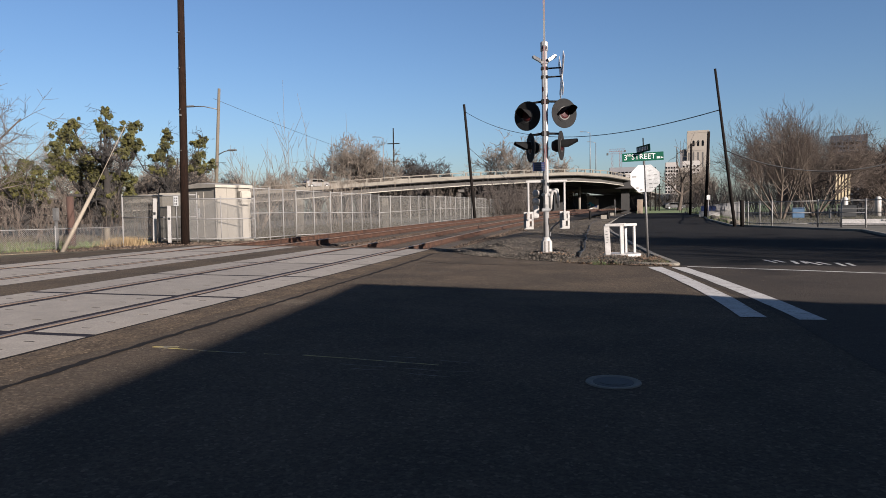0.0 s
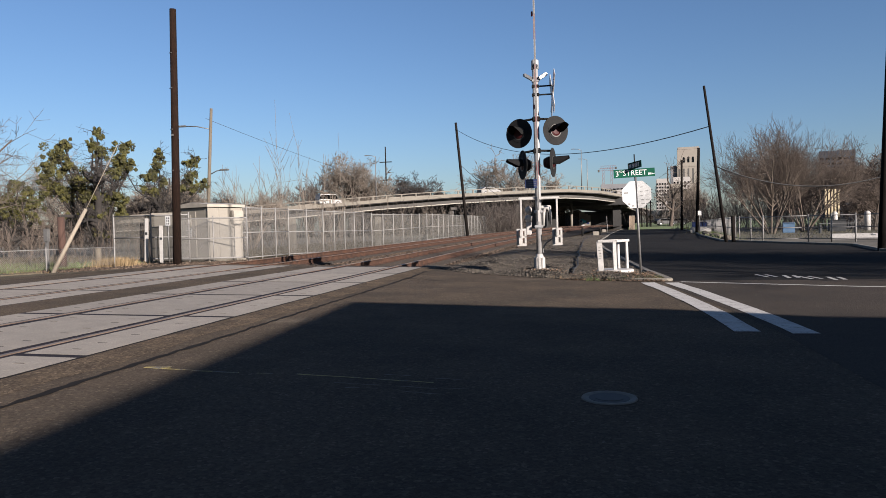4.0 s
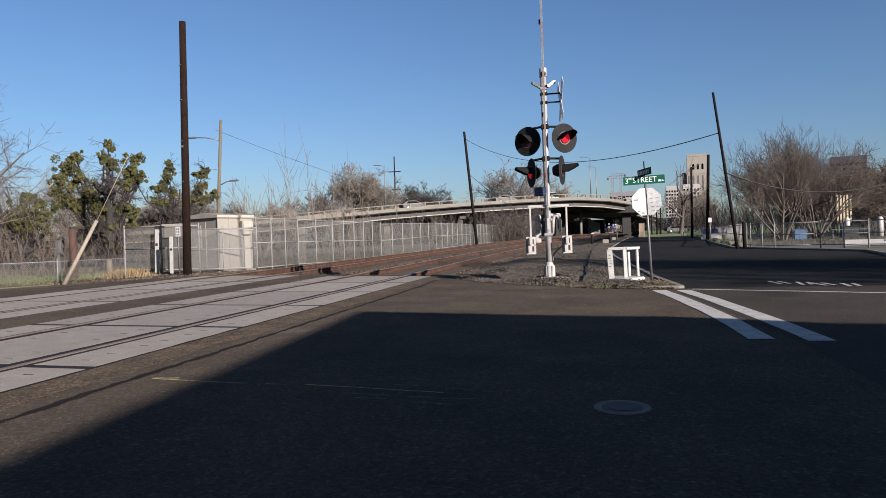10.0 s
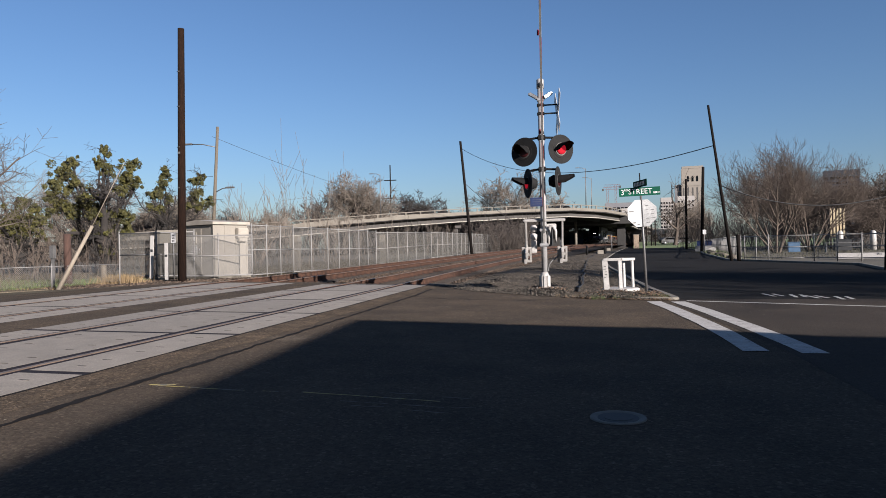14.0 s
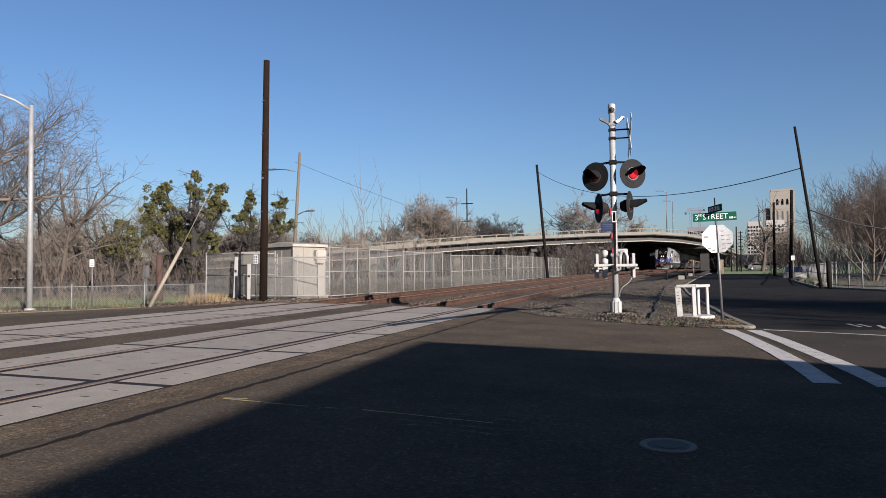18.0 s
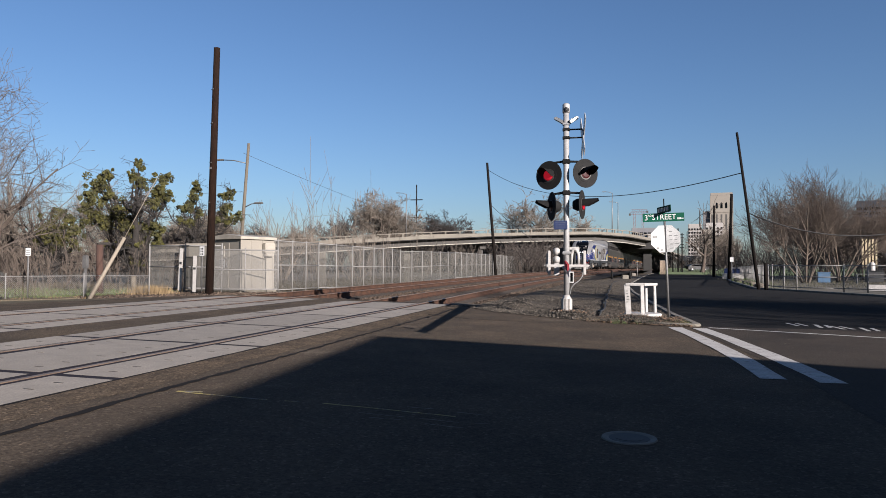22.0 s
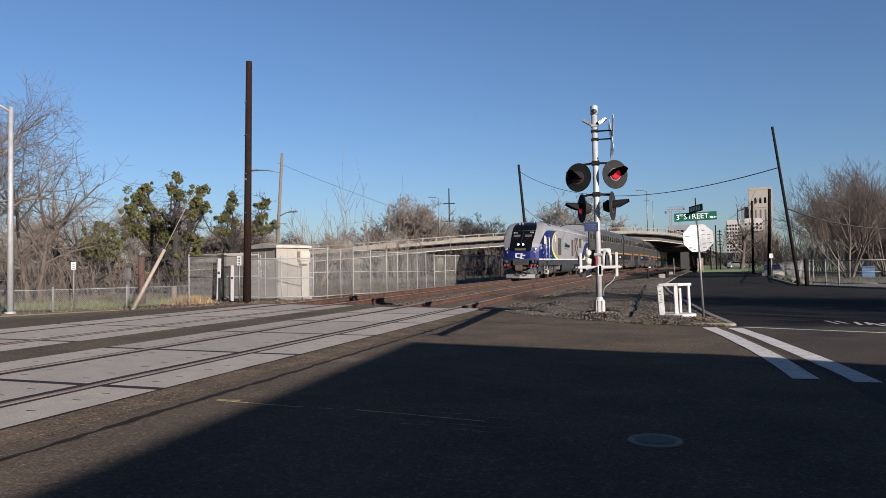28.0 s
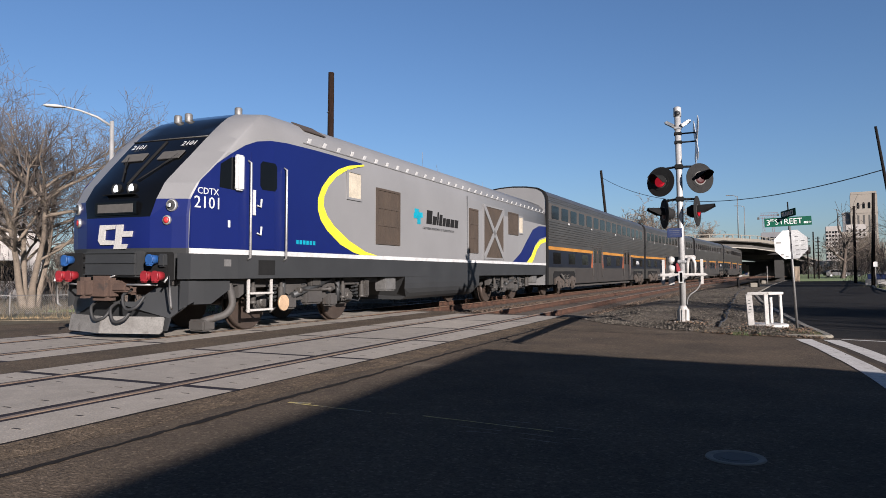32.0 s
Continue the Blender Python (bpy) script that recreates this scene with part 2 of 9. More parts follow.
SHED = mat("beige_metal", (0.182, 0.166, 0.136), 0.6, color2=(0.162, 0.147, 0.121), scale=1.2, spot=(0.149, 0.13, 0.102), spot_at=0.72)
SHEDROOF = mat("pale_roof", (0.26, 0.237, 0.195), 0.6, scale=2)
FENCE_WIRE = mesh_fence("chain_link", (0.15, 0.147, 0.14), 0.06, 0.075)
FENCE_DUSTY = mesh_fence("dusty_chain_link", (0.125, 0.121, 0.112), 0.05, 0.12, 0.2)
FENCE_SLAT = mesh_fence("chain_link_with_slats", (0.125, 0.12, 0.107), 0.05, 0.14, 0.34)
FENCEPOST = mat("weathered_fence_steel", (0.167, 0.162, 0.154), 0.7, scale=6, spec=0.3)
BLUE_SIGN = mat("blue_sign", (0.00396, 0.0119, 0.0515), 0.45, scale=3)
GREEN_SIGN = mat("green_sign", (0.0, 0.042, 0.022), 0.7, scale=3, spec=0.1)
SIGN_WHITE = mat("sign_white", (0.379, 0.379, 0.373), 0.45, scale=4)
SIGN_BACK = mat("sign_bare_aluminium", (0.395, 0.395, 0.383), 0.5, 0.15, scale=5, spot=(0.319, 0.319, 0.306), spot_at=0.66, spot_scale=6)
RED_LENS = mat("red_signal_lens", (0.03, 0.004, 0.0045), 0.5, scale=6, spec=0.2)
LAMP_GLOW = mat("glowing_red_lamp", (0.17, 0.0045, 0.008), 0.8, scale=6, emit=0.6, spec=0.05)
RED_PAINT = mat("red_reflective", (0.315, 0.014, 0.014), 0.5, scale=6)
LAMP_ON = mat("lit_headlight", (1, 0.95, 0.85), 0.3, emit=2.0)
BARK = mat("bark", (0.0675, 0.0525, 0.04), 0.95, color2=(0.04, 0.03, 0.0225), scale=5, bump=0.6, bscale=20)
BARK_DARK = mat("dark_bark", (0.019, 0.0155, 0.0125), 0.95, color2=(0.010, 0.0082, 0.0068), scale=5, bump=0.6, bscale=20)
TWIG_BROWN = mat("brown_twigs", (0.076, 0.0575, 0.044), 0.95, color2=(0.048, 0.0365, 0.028), scale=0.6)
BARK_DIM = mat("dim_grey_bark", (0.036, 0.030, 0.026), 0.95, color2=(0.022, 0.0185, 0.016), scale=0.6)
TWIG = mat("bare_twigs", (0.080, 0.065, 0.053), 0.95, color2=(0.050, 0.041, 0.0335), scale=0.6)
TWIG_PALE = mat("pale_twigs", (0.133, 0.109, 0.0855), 0.95, color2=(0.0938, 0.078, 0.0605), scale=0.6)
MISTLE = mat("mistletoe_leaves", (0.060, 0.056, 0.009), 0.75, color2=(0.013, 0.014, 0.004), scale=2.6, spec=0.3)
STUBWOOD = mat("reddish_cut_timber", (0.046, 0.022, 0.014), 0.9, scale=5, bump=0.5, bscale=30, stretch=(6, 6, 0.6))
PALEWOOD = mat("bleached_timber", (0.204, 0.174, 0.132), 0.9, scale=5, bump=0.5, bscale=30, stretch=(6, 6, 0.6))
BLUE = mat("loco_blue", (0.0034, 0.0072, 0.058), 0.38, spec=0.3, scale=0.8, color2=(0.003, 0.0064, 0.052), fine_mix=0.1)
SILVER = mat("loco_silver", (0.145, 0.144, 0.143), 0.5, 0.15, scale=0.7, color2=(0.130, 0.129, 0.128), spot=(0.125, 0.123, 0.119), spot_at=0.72, fine_mix=0.12)
YELLOW = mat("loco_yellow", (0.495, 0.435, 0.015), 0.4, scale=1, fine_mix=0.1)
UNDER = mat("underframe_grey", (0.0155, 0.0164, 0.017), 0.6, scale=1.2, spot=(0.0201, 0.0173, 0.0146), spot_at=0.62, fine_mix=0.4)
TRUCK = mat("bogie_steel", (0.034, 0.031, 0.028), 0.75, scale=2, spot=(0.027, 0.018, 0.0119), spot_at=0.58, spot_scale=3)
WHEEL = mat("wheel_steel", (0.06, 0.045, 0.036), 0.5, 0.5, scale=3)
GRILLE = mat("brown_grille", (0.036, 0.025, 0.0162), 0.7, scale=2, spot=(0.0263, 0.0195, 0.0135))
GLASS_DARK = glassy("dark_glass", (0.002, 0.0022, 0.0026))
CAR_GLASS = glassy("tinted_window", (0.0035, 0.0035, 0.0035), 0.08)
CAR_GLASS.node_tree.nodes["Principled BSDF"].inputs["Specular IOR Level"].default_value = 0.22
GEAR = mat("grey_brake_gear", (0.052, 0.048, 0.043), 0.6, 0.3, scale=4, spot=(0.0146, 0.0117, 0.00877), spot_at=0.55, spot_scale=6)
STEEL_CAR = mat("stainless_car_side", (0.053, 0.0495, 0.0445), 0.38, 0.4, color2=(0.040, 0.0372, 0.0335), scale=0.5, spot=(0.0225, 0.0201, 0.0166), spot_at=0.66)
CAR_BLUE = mat("car_blue", (0.0042, 0.0052, 0.0098), 0.4, scale=1)
CAR_ORANGE = mat("car_orange", (0.27, 0.117, 0.0135), 0.5, scale=1)
CAR_RED = mat("car_door_orange", (0.189, 0.054, 0.0225), 0.5, scale=1)
CAR_SKIRT = mat("car_skirt", (0.021, 0.018, 0.0153), 0.6, scale=1.2, spot=(0.030, 0.025, 0.020))
BOGIE_RUST = mat("rusty_bogie_frame", (0.040, 0.029, 0.021), 0.85, scale=4, color2=(0.022, 0.017, 0.013), bump=0.3, bscale=30)
COUPLER = mat("coupler_rust", (0.046, 0.026, 0.017), 0.85, scale=5, spot=(0.02, 0.013, 0.01), spot_at=0.55, spot_scale=4)
PLOUGH_STEEL = mat("scuffed_plough_steel", (0.125, 0.12, 0.11), 0.7, scale=5, color2=(0.085, 0.08, 0.073), spot=(0.05, 0.044, 0.038), spot_at=0.6, spot_scale=4)
HOSE_RED = mat("red_cable", (0.168, 0.008, 0.012), 0.5, scale=4)
HOSE_BLUE = mat("blue_cable", (0.0126, 0.0546, 0.176), 0.5, scale=4)
TEAL = mat("teal_paint", (0.0084, 0.189, 0.26), 0.4, scale=3)
CABLE = mat("black_cable", (0.014, 0.014, 0.014), 0.7, scale=4)


# ---------------------------------------------------------------- mesh helpers
def box(bm, x0, x1, y0, y1, z0, z1, m=None):
    vs = [bm.verts.new(p) for p in ((x0, y0, z0), (x1, y0, z0), (x1, y1, z0), (x0, y1, z0), (x0, y0, z1), (x1, y0, z1), (x1, y1, z1), (x0, y1, z1))]
    if m is not None:
        for v in vs:
            v.co = m @ v.co
    for f in ((0, 3, 2, 1), (4, 5, 6, 7), (0, 1, 5, 4), (1, 2, 6, 5), (2, 3, 7, 6), (3, 0, 4, 7)):
        bm.faces.new([vs[i] for i in f])
    return vs


def rbox(bm, x0, x1, y0, y1, z0, z1, r=0.02, m=None):
    """A box with bevelled edges."""
    t = bmesh.new()
    box(t, x0, x1, y0, y1, z0, z1)
    bmesh.ops.bevel(t, geom=t.edges[:], offset=r, segments=2, affect="EDGES")
    merge(bm, t, m)


def merge(bm, t, m=None):
    vs = {}
    for v in t.verts:
        vs[v] = bm.verts.new(m @ v.co if m is not None else v.co)
    for f in t.faces:
        nf = bm.faces.new([vs[v] for v in f.verts])
        nf.smooth = f.smooth
    t.free()


def tube(bm, pts, radii, n=8, cap=True):
    """A round tapering tube through points."""
    pts = [Vector(p) for p in pts]
    if not isinstance(radii, (list, tuple)):
        radii = [radii] * len(pts)
    rings, side = [], None
    for i, p in enumerate(pts):
        d = (pts[min(i + 1, len(pts) - 1)] - pts[max(i - 1, 0)]).normalized()
        if side is None:
            side = d.orthogonal().normalized()
        else:
            side = (side - d * side.dot(d))
            side = side.normalized() if side.length > 1e-6 else d.orthogonal().normalized()
        up = d.cross(side)
        rings.append([bm.verts.new(p + (side * math.cos(2 * math.pi * k / n) + up * math.sin(2 * math.pi * k / n)) * radii[i]) for k in range(n)])
    for a, b in zip(rings, rings[1:]):
        for k in range(n):
            f = bm.faces.new((a[k], a[(k + 1) % n], b[(k + 1) % n], b[k]))
            f.smooth = n > 4
    if cap:
        bm.faces.new(rings[0][::-1])
        bm.faces.new(rings[-1])


def bent(pts, n=5):
    """Rounds a polyline into a smooth run through its points."""
    p = [Vector(q) for q in pts]
    out = []
    for i in range(len(p) - 1):
        a, b, c, d = p[max(i - 1, 0)], p[i], p[i + 1], p[min(i + 2, len(p) - 1)]
        for k in range(n):
            u = k / n
            out.append(0.5 * (2 * b + (c - a) * u + (2 * a - 5 * b + 4 * c - d) * u * u + (3 * b - a - 3 * c + d) * u ** 3))
    return out + [p[-1]]


def disc(bm, centre, axis, r, depth, n=20):
    c, a = Vector(centre), Vector(axis).normalized()
    tube(bm, [c - a * depth / 2, c + a * depth / 2], r, n)


def prism(bm, outline, axis, a, b):
    """Extrudes a closed outline of pairs along an axis from a to b."""
    def at(p, t):
        return {"x": (t, p[0], p[1]), "y": (p[0], t, p[1]), "z": (p[0], p[1], t)}[axis]
    lo = [bm.verts.new(at(p, a)) for p in outline]
    hi = [bm.verts.new(at(p, b)) for p in outline]
    n = len(outline)
    bm.faces.new(lo[::-1])
    bm.faces.new(hi)
    for i in range(n):
        bm.faces.new((lo[i], lo[(i + 1) % n], hi[(i + 1) % n], hi[i]))


def finish(bm, name, material):
    bmesh.ops.recalc_face_normals(bm, faces=bm.faces[:])
    me = bpy.data.meshes.new(name)
    bm.to_mesh(me)
    bm.free()
    for m in (material if isinstance(material, (list, tuple)) else [material]):
        me.materials.append(m)
    return me


def part(name, bm, material, parent, label=""):
    ob = new(name, finish(bm, name, material))
    ob.parent = parent
    if label:
        ob["label"] = label
    return ob


def empty(name, m, label, category, group="", kind=""):
    ob = new(name)
    ob.matrix_basis = m
    return tagged(ob, label, category, group, kind)


def solid(name, bm, material, label="", category="", group="", kind="", m=None):
    ob = new(name, finish(bm, name, material))
    if m is not None:
        ob.matrix_basis = m
    return tagged(ob, label, category, group, kind)


def raw(name, verts, faces, material, parent=None, smooth=False):
    me = bpy.data.meshes.new(name)
    me.from_pydata(verts, [], faces)
    me.materials.append(material)
    if smooth:
        me.polygons.foreach_set("use_smooth", [True] * len(me.polygons))
    ob = new(name, me)
    ob.parent = parent
    return ob


def lerp_path(pts, v, i=0):
    """Reads a polyline at coordinate v of axis i, giving the other one."""
    for a, b in zip(pts, pts[1:]):
        if a[i] <= v <= b[i]:
            f = (v - a[i]) / (b[i] - a[i]) if b[i] > a[i] else 0
            return a[1 - i] + f * (b[1 - i] - a[1 - i])
    return pts[0][1 - i] if v < pts[0][i] else pts[-1][1 - i]


def gz(x):
    """Height of the paved ground: it climbs to the tracks and falls away behind them."""
    if x > 0:
        return 0.0
    if x > -10.7:
        return -0.015 * x
    if x > -13.5:
        return 0.1605 + (x + 10.7) / -2.8 * (0.08 - 0.1605)
    return 0.08


BED_STONE = mat("rust_stained_stone", (0.088, 0.065, 0.047), 0.9, color2=(0.024, 0.0175, 0.013), scale=9, bump=0.4, bscale=40, spec=0.15, island=0.75)
BEDROCK = mat("rusty_ballast", (0.034, 0.0275, 0.0215), 0.95, color2=(0.0085, 0.0068, 0.0054), scale=14, detail=9, bump=0.8, bscale=25, spec=0.1)
TRACKS = (-5.435, -9.255)       # centre lines of the near and the far track
BEND0, BEND1, LEAN = 17.0, 77.0, 0.096


def drift(y):
    """How far the tracks have bent to the right at y."""
    if y < BEND0:
        return 0.0
    if y < BEND1:
        return LEAN * (y - BEND0) ** 2 / (2 * (BEND1 - BEND0))
    return LEAN * (BEND1 - BEND0) / 2 + LEAN * (y - BEND1)


def rise(y):
    """The railway climbs a little beyond the crossing."""
    return max(0.0, 0.0055 * (min(y, 50) - 14)) + 0.0088 * max(0.0, min(y, 112) - 50)


def slope_at(y):
    return 0.0 if y < BEND0 else LEAN * min(1.0, (y - BEND0) / (BEND1 - BEND0))

# ---------------------------------------------------------------- ground, roads, ballast
NORTH_EDGE = [(-60, -4), (-30, 6.5), (-22, 9.6), (-15.6, 12.4), (-14.0, 16.0), (-11.6, 18.3), (-8.1, 18.5), (-6.3, 17.9), (-3.75, 17.3), (-2.5, 15.1),
              (-1.1, 14.05), (-0.1, 13.38), (1.2, 12.92), (1.62, 12.98), (6.4, 12.98)]
LEFT_KERB = [(1.62, 12.9), (1.45, 15.7), (1.05, 30), (1.05, 42.7), (3.3, 80), (7.6, 141), (15.5, 215), (40, 420)]
RIGHT_KERB = [(60, 8.0), (22, 14.0), (13.5, 19.0), (9.25, 24.2), (10.3, 29.5), (9.0, 33.6), (7.35, 39.4), (9.4, 60), (12.9, 86), (22.8, 195), (50, 420)]


def kerb_x(line, y):
    return lerp_path([(p[1], p[0]) for p in line], y, 0)


def ground_z(x, y):
    """Height of the bare ground; it lies lower along the railway behind the shed."""
    z = gz(x) - (0.34 if -12.2 <= x <= 1 else 0.10)
    if y <= 26.6 or y >= 120 or x <= -21 or x > -11:
        return z
    f = min(1.0, (y - 26.6) / 2.4, (120 - y) / 8) * min(1.0, (x + 21) / 1.5)
    return z + f * (-0.33 - z)


def build_ground():
    xs = [-2400, -900, -300, -120, -60, -40, -25, -21, -19.5, -16, -13.5, -12.2, -10.7, -5, 0, 1, 1.6, 4, 8, 20, 40, 80, 200, 600, 2400]
    ys = [-2400, -600, -150, -50, -20, 0, 10, 20, 26.6, 29, 40, 80, 112, 120, 150, 300, 700, 2400]
    verts = [(x, y, ground_z(x, y)) for y in ys for x in xs]
    w = len(xs)
    faces = [(j * w + i, j * w + i + 1, (j + 1) * w + i + 1, (j + 1) * w + i) for j in range(len(ys) - 1) for i in range(w - 1)]
    tagged(raw("ground", verts, faces, DIRT), "dry winter ground with patches of green grass", "ground", kind="structure")


def build_roads():
    # the crossing road: one sheet, open where the panels lie
    verts, faces = [], []
    xs = sorted(set([-60, -45, -30, -26, -22, -19, -17, -15.6, -14.8, -14, -13.5, -12.7, -11.6, -10.72, -7.78, -6.84, -3.96, -3.75, -3.1, -2.5, -1.8, -1.1,
                     -0.6, -0.1, 0.0, 0.5, 1.2, 1.62, 6.4, 9, 16, 40, 60]))
    for a, b in zip(xs, xs[1:]):
        lo = -60
        ya, yb = lerp_path(NORTH_EDGE, a), lerp_path(NORTH_EDGE, b)
        if a >= 6.4:
            ya = yb = 13.0
        if (a, b) in ((-10.72, -7.78), (-6.84, -3.96)):
            lo = 17.42 if a == -6.84 else 17.9
            k = len(verts)
            verts += [(a, -60, gz(a)), (b, -60, gz(b)), (b, -7.4, gz(b)), (a, -7.4, gz(a))]
            faces.append((k, k + 1, k + 2, k + 3))
        k = len(verts)
        verts += [(a, lo, gz(a)), (b, lo, gz(b)), (b, yb, gz(b)), (a, ya, gz(a))]
        faces.append((k, k + 1, k + 2, k + 3))
    tagged(raw("road", verts, faces, ASPHALT), "worn grey asphalt of the road over the level crossing", "road", kind="structure")
    # dirt spread over the road's edge beyond the far track
    outer = [(-60, -4.0), (-30, 6.5), (-22, 9.6), (-15.6, 12.4), (-14.0, 16.0), (-12.6, 17.4)]
    inner = [(-59, -5.8), (-29.4, 5.0), (-21.4, 8.1), (-14.5, 11.5), (-12.9, 15.3), (-12.0, 17.0)]
    verts, n = [], 0
    for (a, b), (c, d) in zip(zip(outer, outer[1:]), zip(inner, inner[1:])):
        for k in range(12):
            u, w = k / 12, 0.12 * math.sin(n * 1.7) + 0.08 * math.sin(n * 4.3)
            o = (a[0] + (b[0] - a[0]) * u, a[1] + (b[1] - a[1]) * u)
            i = (c[0] + (d[0] - c[0]) * u + w, c[1] + (d[1] - c[1]) * u - w)
            verts += [(o[0], o[1], gz(o[0]) + 0.005), (i[0], i[1], gz(i[0]) + 0.005)]
            n += 1
    faces = [(2 * k, 2 * k + 1, 2 * k + 3, 2 * k + 2) for k in range(n - 1)]
    tagged(raw("dirt_edge", verts, faces, VERGE), "pale dirt spread over the edge of the road", "ground", kind="structure")
    # tan dust on the asphalt along the edge of the panels
    verts, n = [], 90
    for k in range(n):
        y = -7.0 + 24.2 * k / (n - 1)
        w = 0.42 + 0.16 * noise.noise((y * 0.9, 2.0, 0.0)) + 0.08 * noise.noise((y * 3.1, 7.0, 0.0))
        verts += [(-3.935, y, gz(-3.935) + 0.003), (-3.952 + w, y, gz(-3.952 + w) + 0.003)]
    faces = [(2 * k, 2 * k + 1, 2 * k + 3, 2 * k + 2) for k in range(n - 1)]
    tagged(raw("road_dust", verts, faces, TAN_ASPHALT), "tan dust on the asphalt along the crossing panels", "road", kind="structure")
    # newer, darker asphalt east of the twin lines
    edge = [(1.70, -9.0), (1.78, 3.0), (1.80, 6.8), (1.72, 8.4), (1.62, 9.6), (1.42, 11.8), (1.62, 12.975)]
    verts, faces = [], []
    for x, y in edge:
        verts += [(x, y, 0.002), (16.0, y, 0.002)]
    faces = [(2 * i, 2 * i + 1, 2 * i + 3, 2 * i + 2) for i in range(len(edge) - 1)]
    tagged(raw("road_patch", verts, faces, SIDE_ASPHALT), "darker newer asphalt at the mouth of the side street", "road", kind="structure")
    # street beside the tracks
    verts, faces = [], []
    ys = [12.98, 14, 15.7, 19, 21, 23, 24.2, 27, 29.5, 32, 38, 42.7, 50, 60, 70, 80, 86, 100, 120, 141, 170, 195, 215, 260, 320, 420]
    for y in ys:
        verts += [(kerb_x(LEFT_KERB, y), y, 0.0), (kerb_x(RIGHT_KERB, y), y, 0.0)]
    for i in range(len(ys) - 1):
        faces.append((2 * i, 2 * i + 1, 2 * i + 3, 2 * i + 2))
    tagged(raw("street", verts, faces, STREET), "dark asphalt side street running along the railway", "road", kind="structure")


def kerb_run(name, line, width, height, label, side=1.0, material=KERB):
    """A kerb of square section with a worn top edge along a polyline."""
    bm = bmesh.new()
    pts = [Vector((x, y, 0)) for x, y in line]
    rings = []
    for i, p in enumerate(pts):
        d = (pts[min(i + 1, len(pts) - 1)] - pts[max(i - 1, 0)]).normalized()
        nrm = Vector((d.y, -d.x, 0)) * side
        z = gz(p.x)
        a, b = p, p + nrm * width
        rings.append([bm.verts.new((a.x, a.y, z - 0.1)), bm.verts.new((a.x, a.y, z + height - 0.02)), bm.verts.new((a.x + nrm.x * 0.02, a.y + nrm.y * 0.02, z + height)),
                      bm.verts.new((b.x, b.y, z + height)), bm.verts.new((b.x, b.y, z - 0.1))])
    for a, b in zip(rings, rings[1:]):
        for k in range(4):
            bm.faces.new((a[k], a[k + 1], b[k + 1], b[k]))
    solid(name, bm, material, label, "kerb", kind="structure")


def build_kerbs():
    kerb_run("kerb", [(0.85, 13.05), (1.2, 12.94), (1.5, 12.96), (1.62, 13.1), (1.60, 13.6), (1.45, 15.7), (1.25, 22), (1.05, 30), (1.05, 42.7), (3.3, 80), (7.6, 141), (15.5, 215)],
             0.13, 0.045, "worn concrete kerb round the tip of the island", side=-1)
    kerb_run("kerb", [(60, 8.0), (22, 14.0), (13.5, 19.0), (9.25, 24.2), (10.3, 29.5), (9.0, 33.6), (7.35, 39.4), (9.4, 60), (12.9, 86), (19.5, 160)], 0.15, 0.08, "grey concrete kerb of the side street", side=1)
    kerb_run("kerb", [(-30, 6.5), (-22, 9.6), (-15.6, 12.4), (-14.0, 16.0)], 0.75, 0.03, "dusty earth verge before the lamp post", side=-1, material=VERGE)


def rail_profile():
    return [(-0.07, 0), (0.07, 0), (0.07, 0.012), (0.012, 0.03), (0.012, 0.125), (0.036, 0.14), (0.036, 0.165), (0.028, 0.172), (-0.028, 0.172), (-0.036, 0.165),
            (-0.036, 0.14), (-0.012, 0.125), (-0.012, 0.03), (-0.07, 0.012)]


def build_rails():
    prof = rail_profile()
    ys = [-60, -20, 0, 10, 14, 17, 20, 23, 26, 28, 30] + [30 + 2.5 * i for i in range(1, 13)] + [65, 70, 75, 80, 90.4, 120, 180, 300, 420]
    for cx in TRACKS:
        track = empty("track", pose(0, 0, 0), "rusty railway track with timber ties in ballast", "railway track", kind="structure")
        for s in (-0.7525, 0.7525):
            verts, faces, mats = [], [], []
            n = len(prof)
            for y in ys:
                for px, pz in prof:
                    x = cx + s + drift(y) + px
                    verts.append((x, y, gz(cx + s) + rise(y) + 0.008 - 0.172 + pz))
            for j in range(len(ys) - 1):
                for i in range(n):
                    faces.append((j * n + i, j * n + (i + 1) % n, (j + 1) * n + (i + 1) % n, (j + 1) * n + i))
                    mats.append(1 if i in (6, 7, 8) else 0)
            ob = raw("rail", verts, faces, RUST, track)
            ob.data.materials.append(RAILTOP)
            ob.data.polygons.foreach_set("material_index", mats)
        # ties beyond the crossing
        me = None
        y, i = 18.4, 0
        while y < 75:
            if me is None:
                bm = bmesh.new()
                rbox(bm, -1.3, 1.3, -0.115, 0.115, -0.18, 0.0, 0.015)
                me = finish(bm, "tie", TIE)
            ob = new("tie", me)
            ob.parent = track
            ob.matrix_basis = pose(cx + drift(y), y, gz(cx) + rise(y) - 0.165, 0, 0.86, -math.degrees(slope_at(y)))
            y += 0.52
            i += 1


def island_span(y):
    """The gravel of the island from the rails or the road to the kerb, at y."""
    xl = TRACKS[0] + 1.5 + drift(y)
    xr = kerb_x(LEFT_KERB, y) - 0.13 if y > 13.05 else 1.45
    if y < 17.4:
        pts = [p for p in NORTH_EDGE if -3.8 <= p[0] <= 1.6]
        xl = max([a[0] + (y - a[1]) / (b[1] - a[1]) * (b[0] - a[0]) for a, b in zip(pts, pts[1:]) if b[1] < a[1] and b[1] <= y <= a[1]] or [xl if y > 17 else 1.2])
    return xl, xr


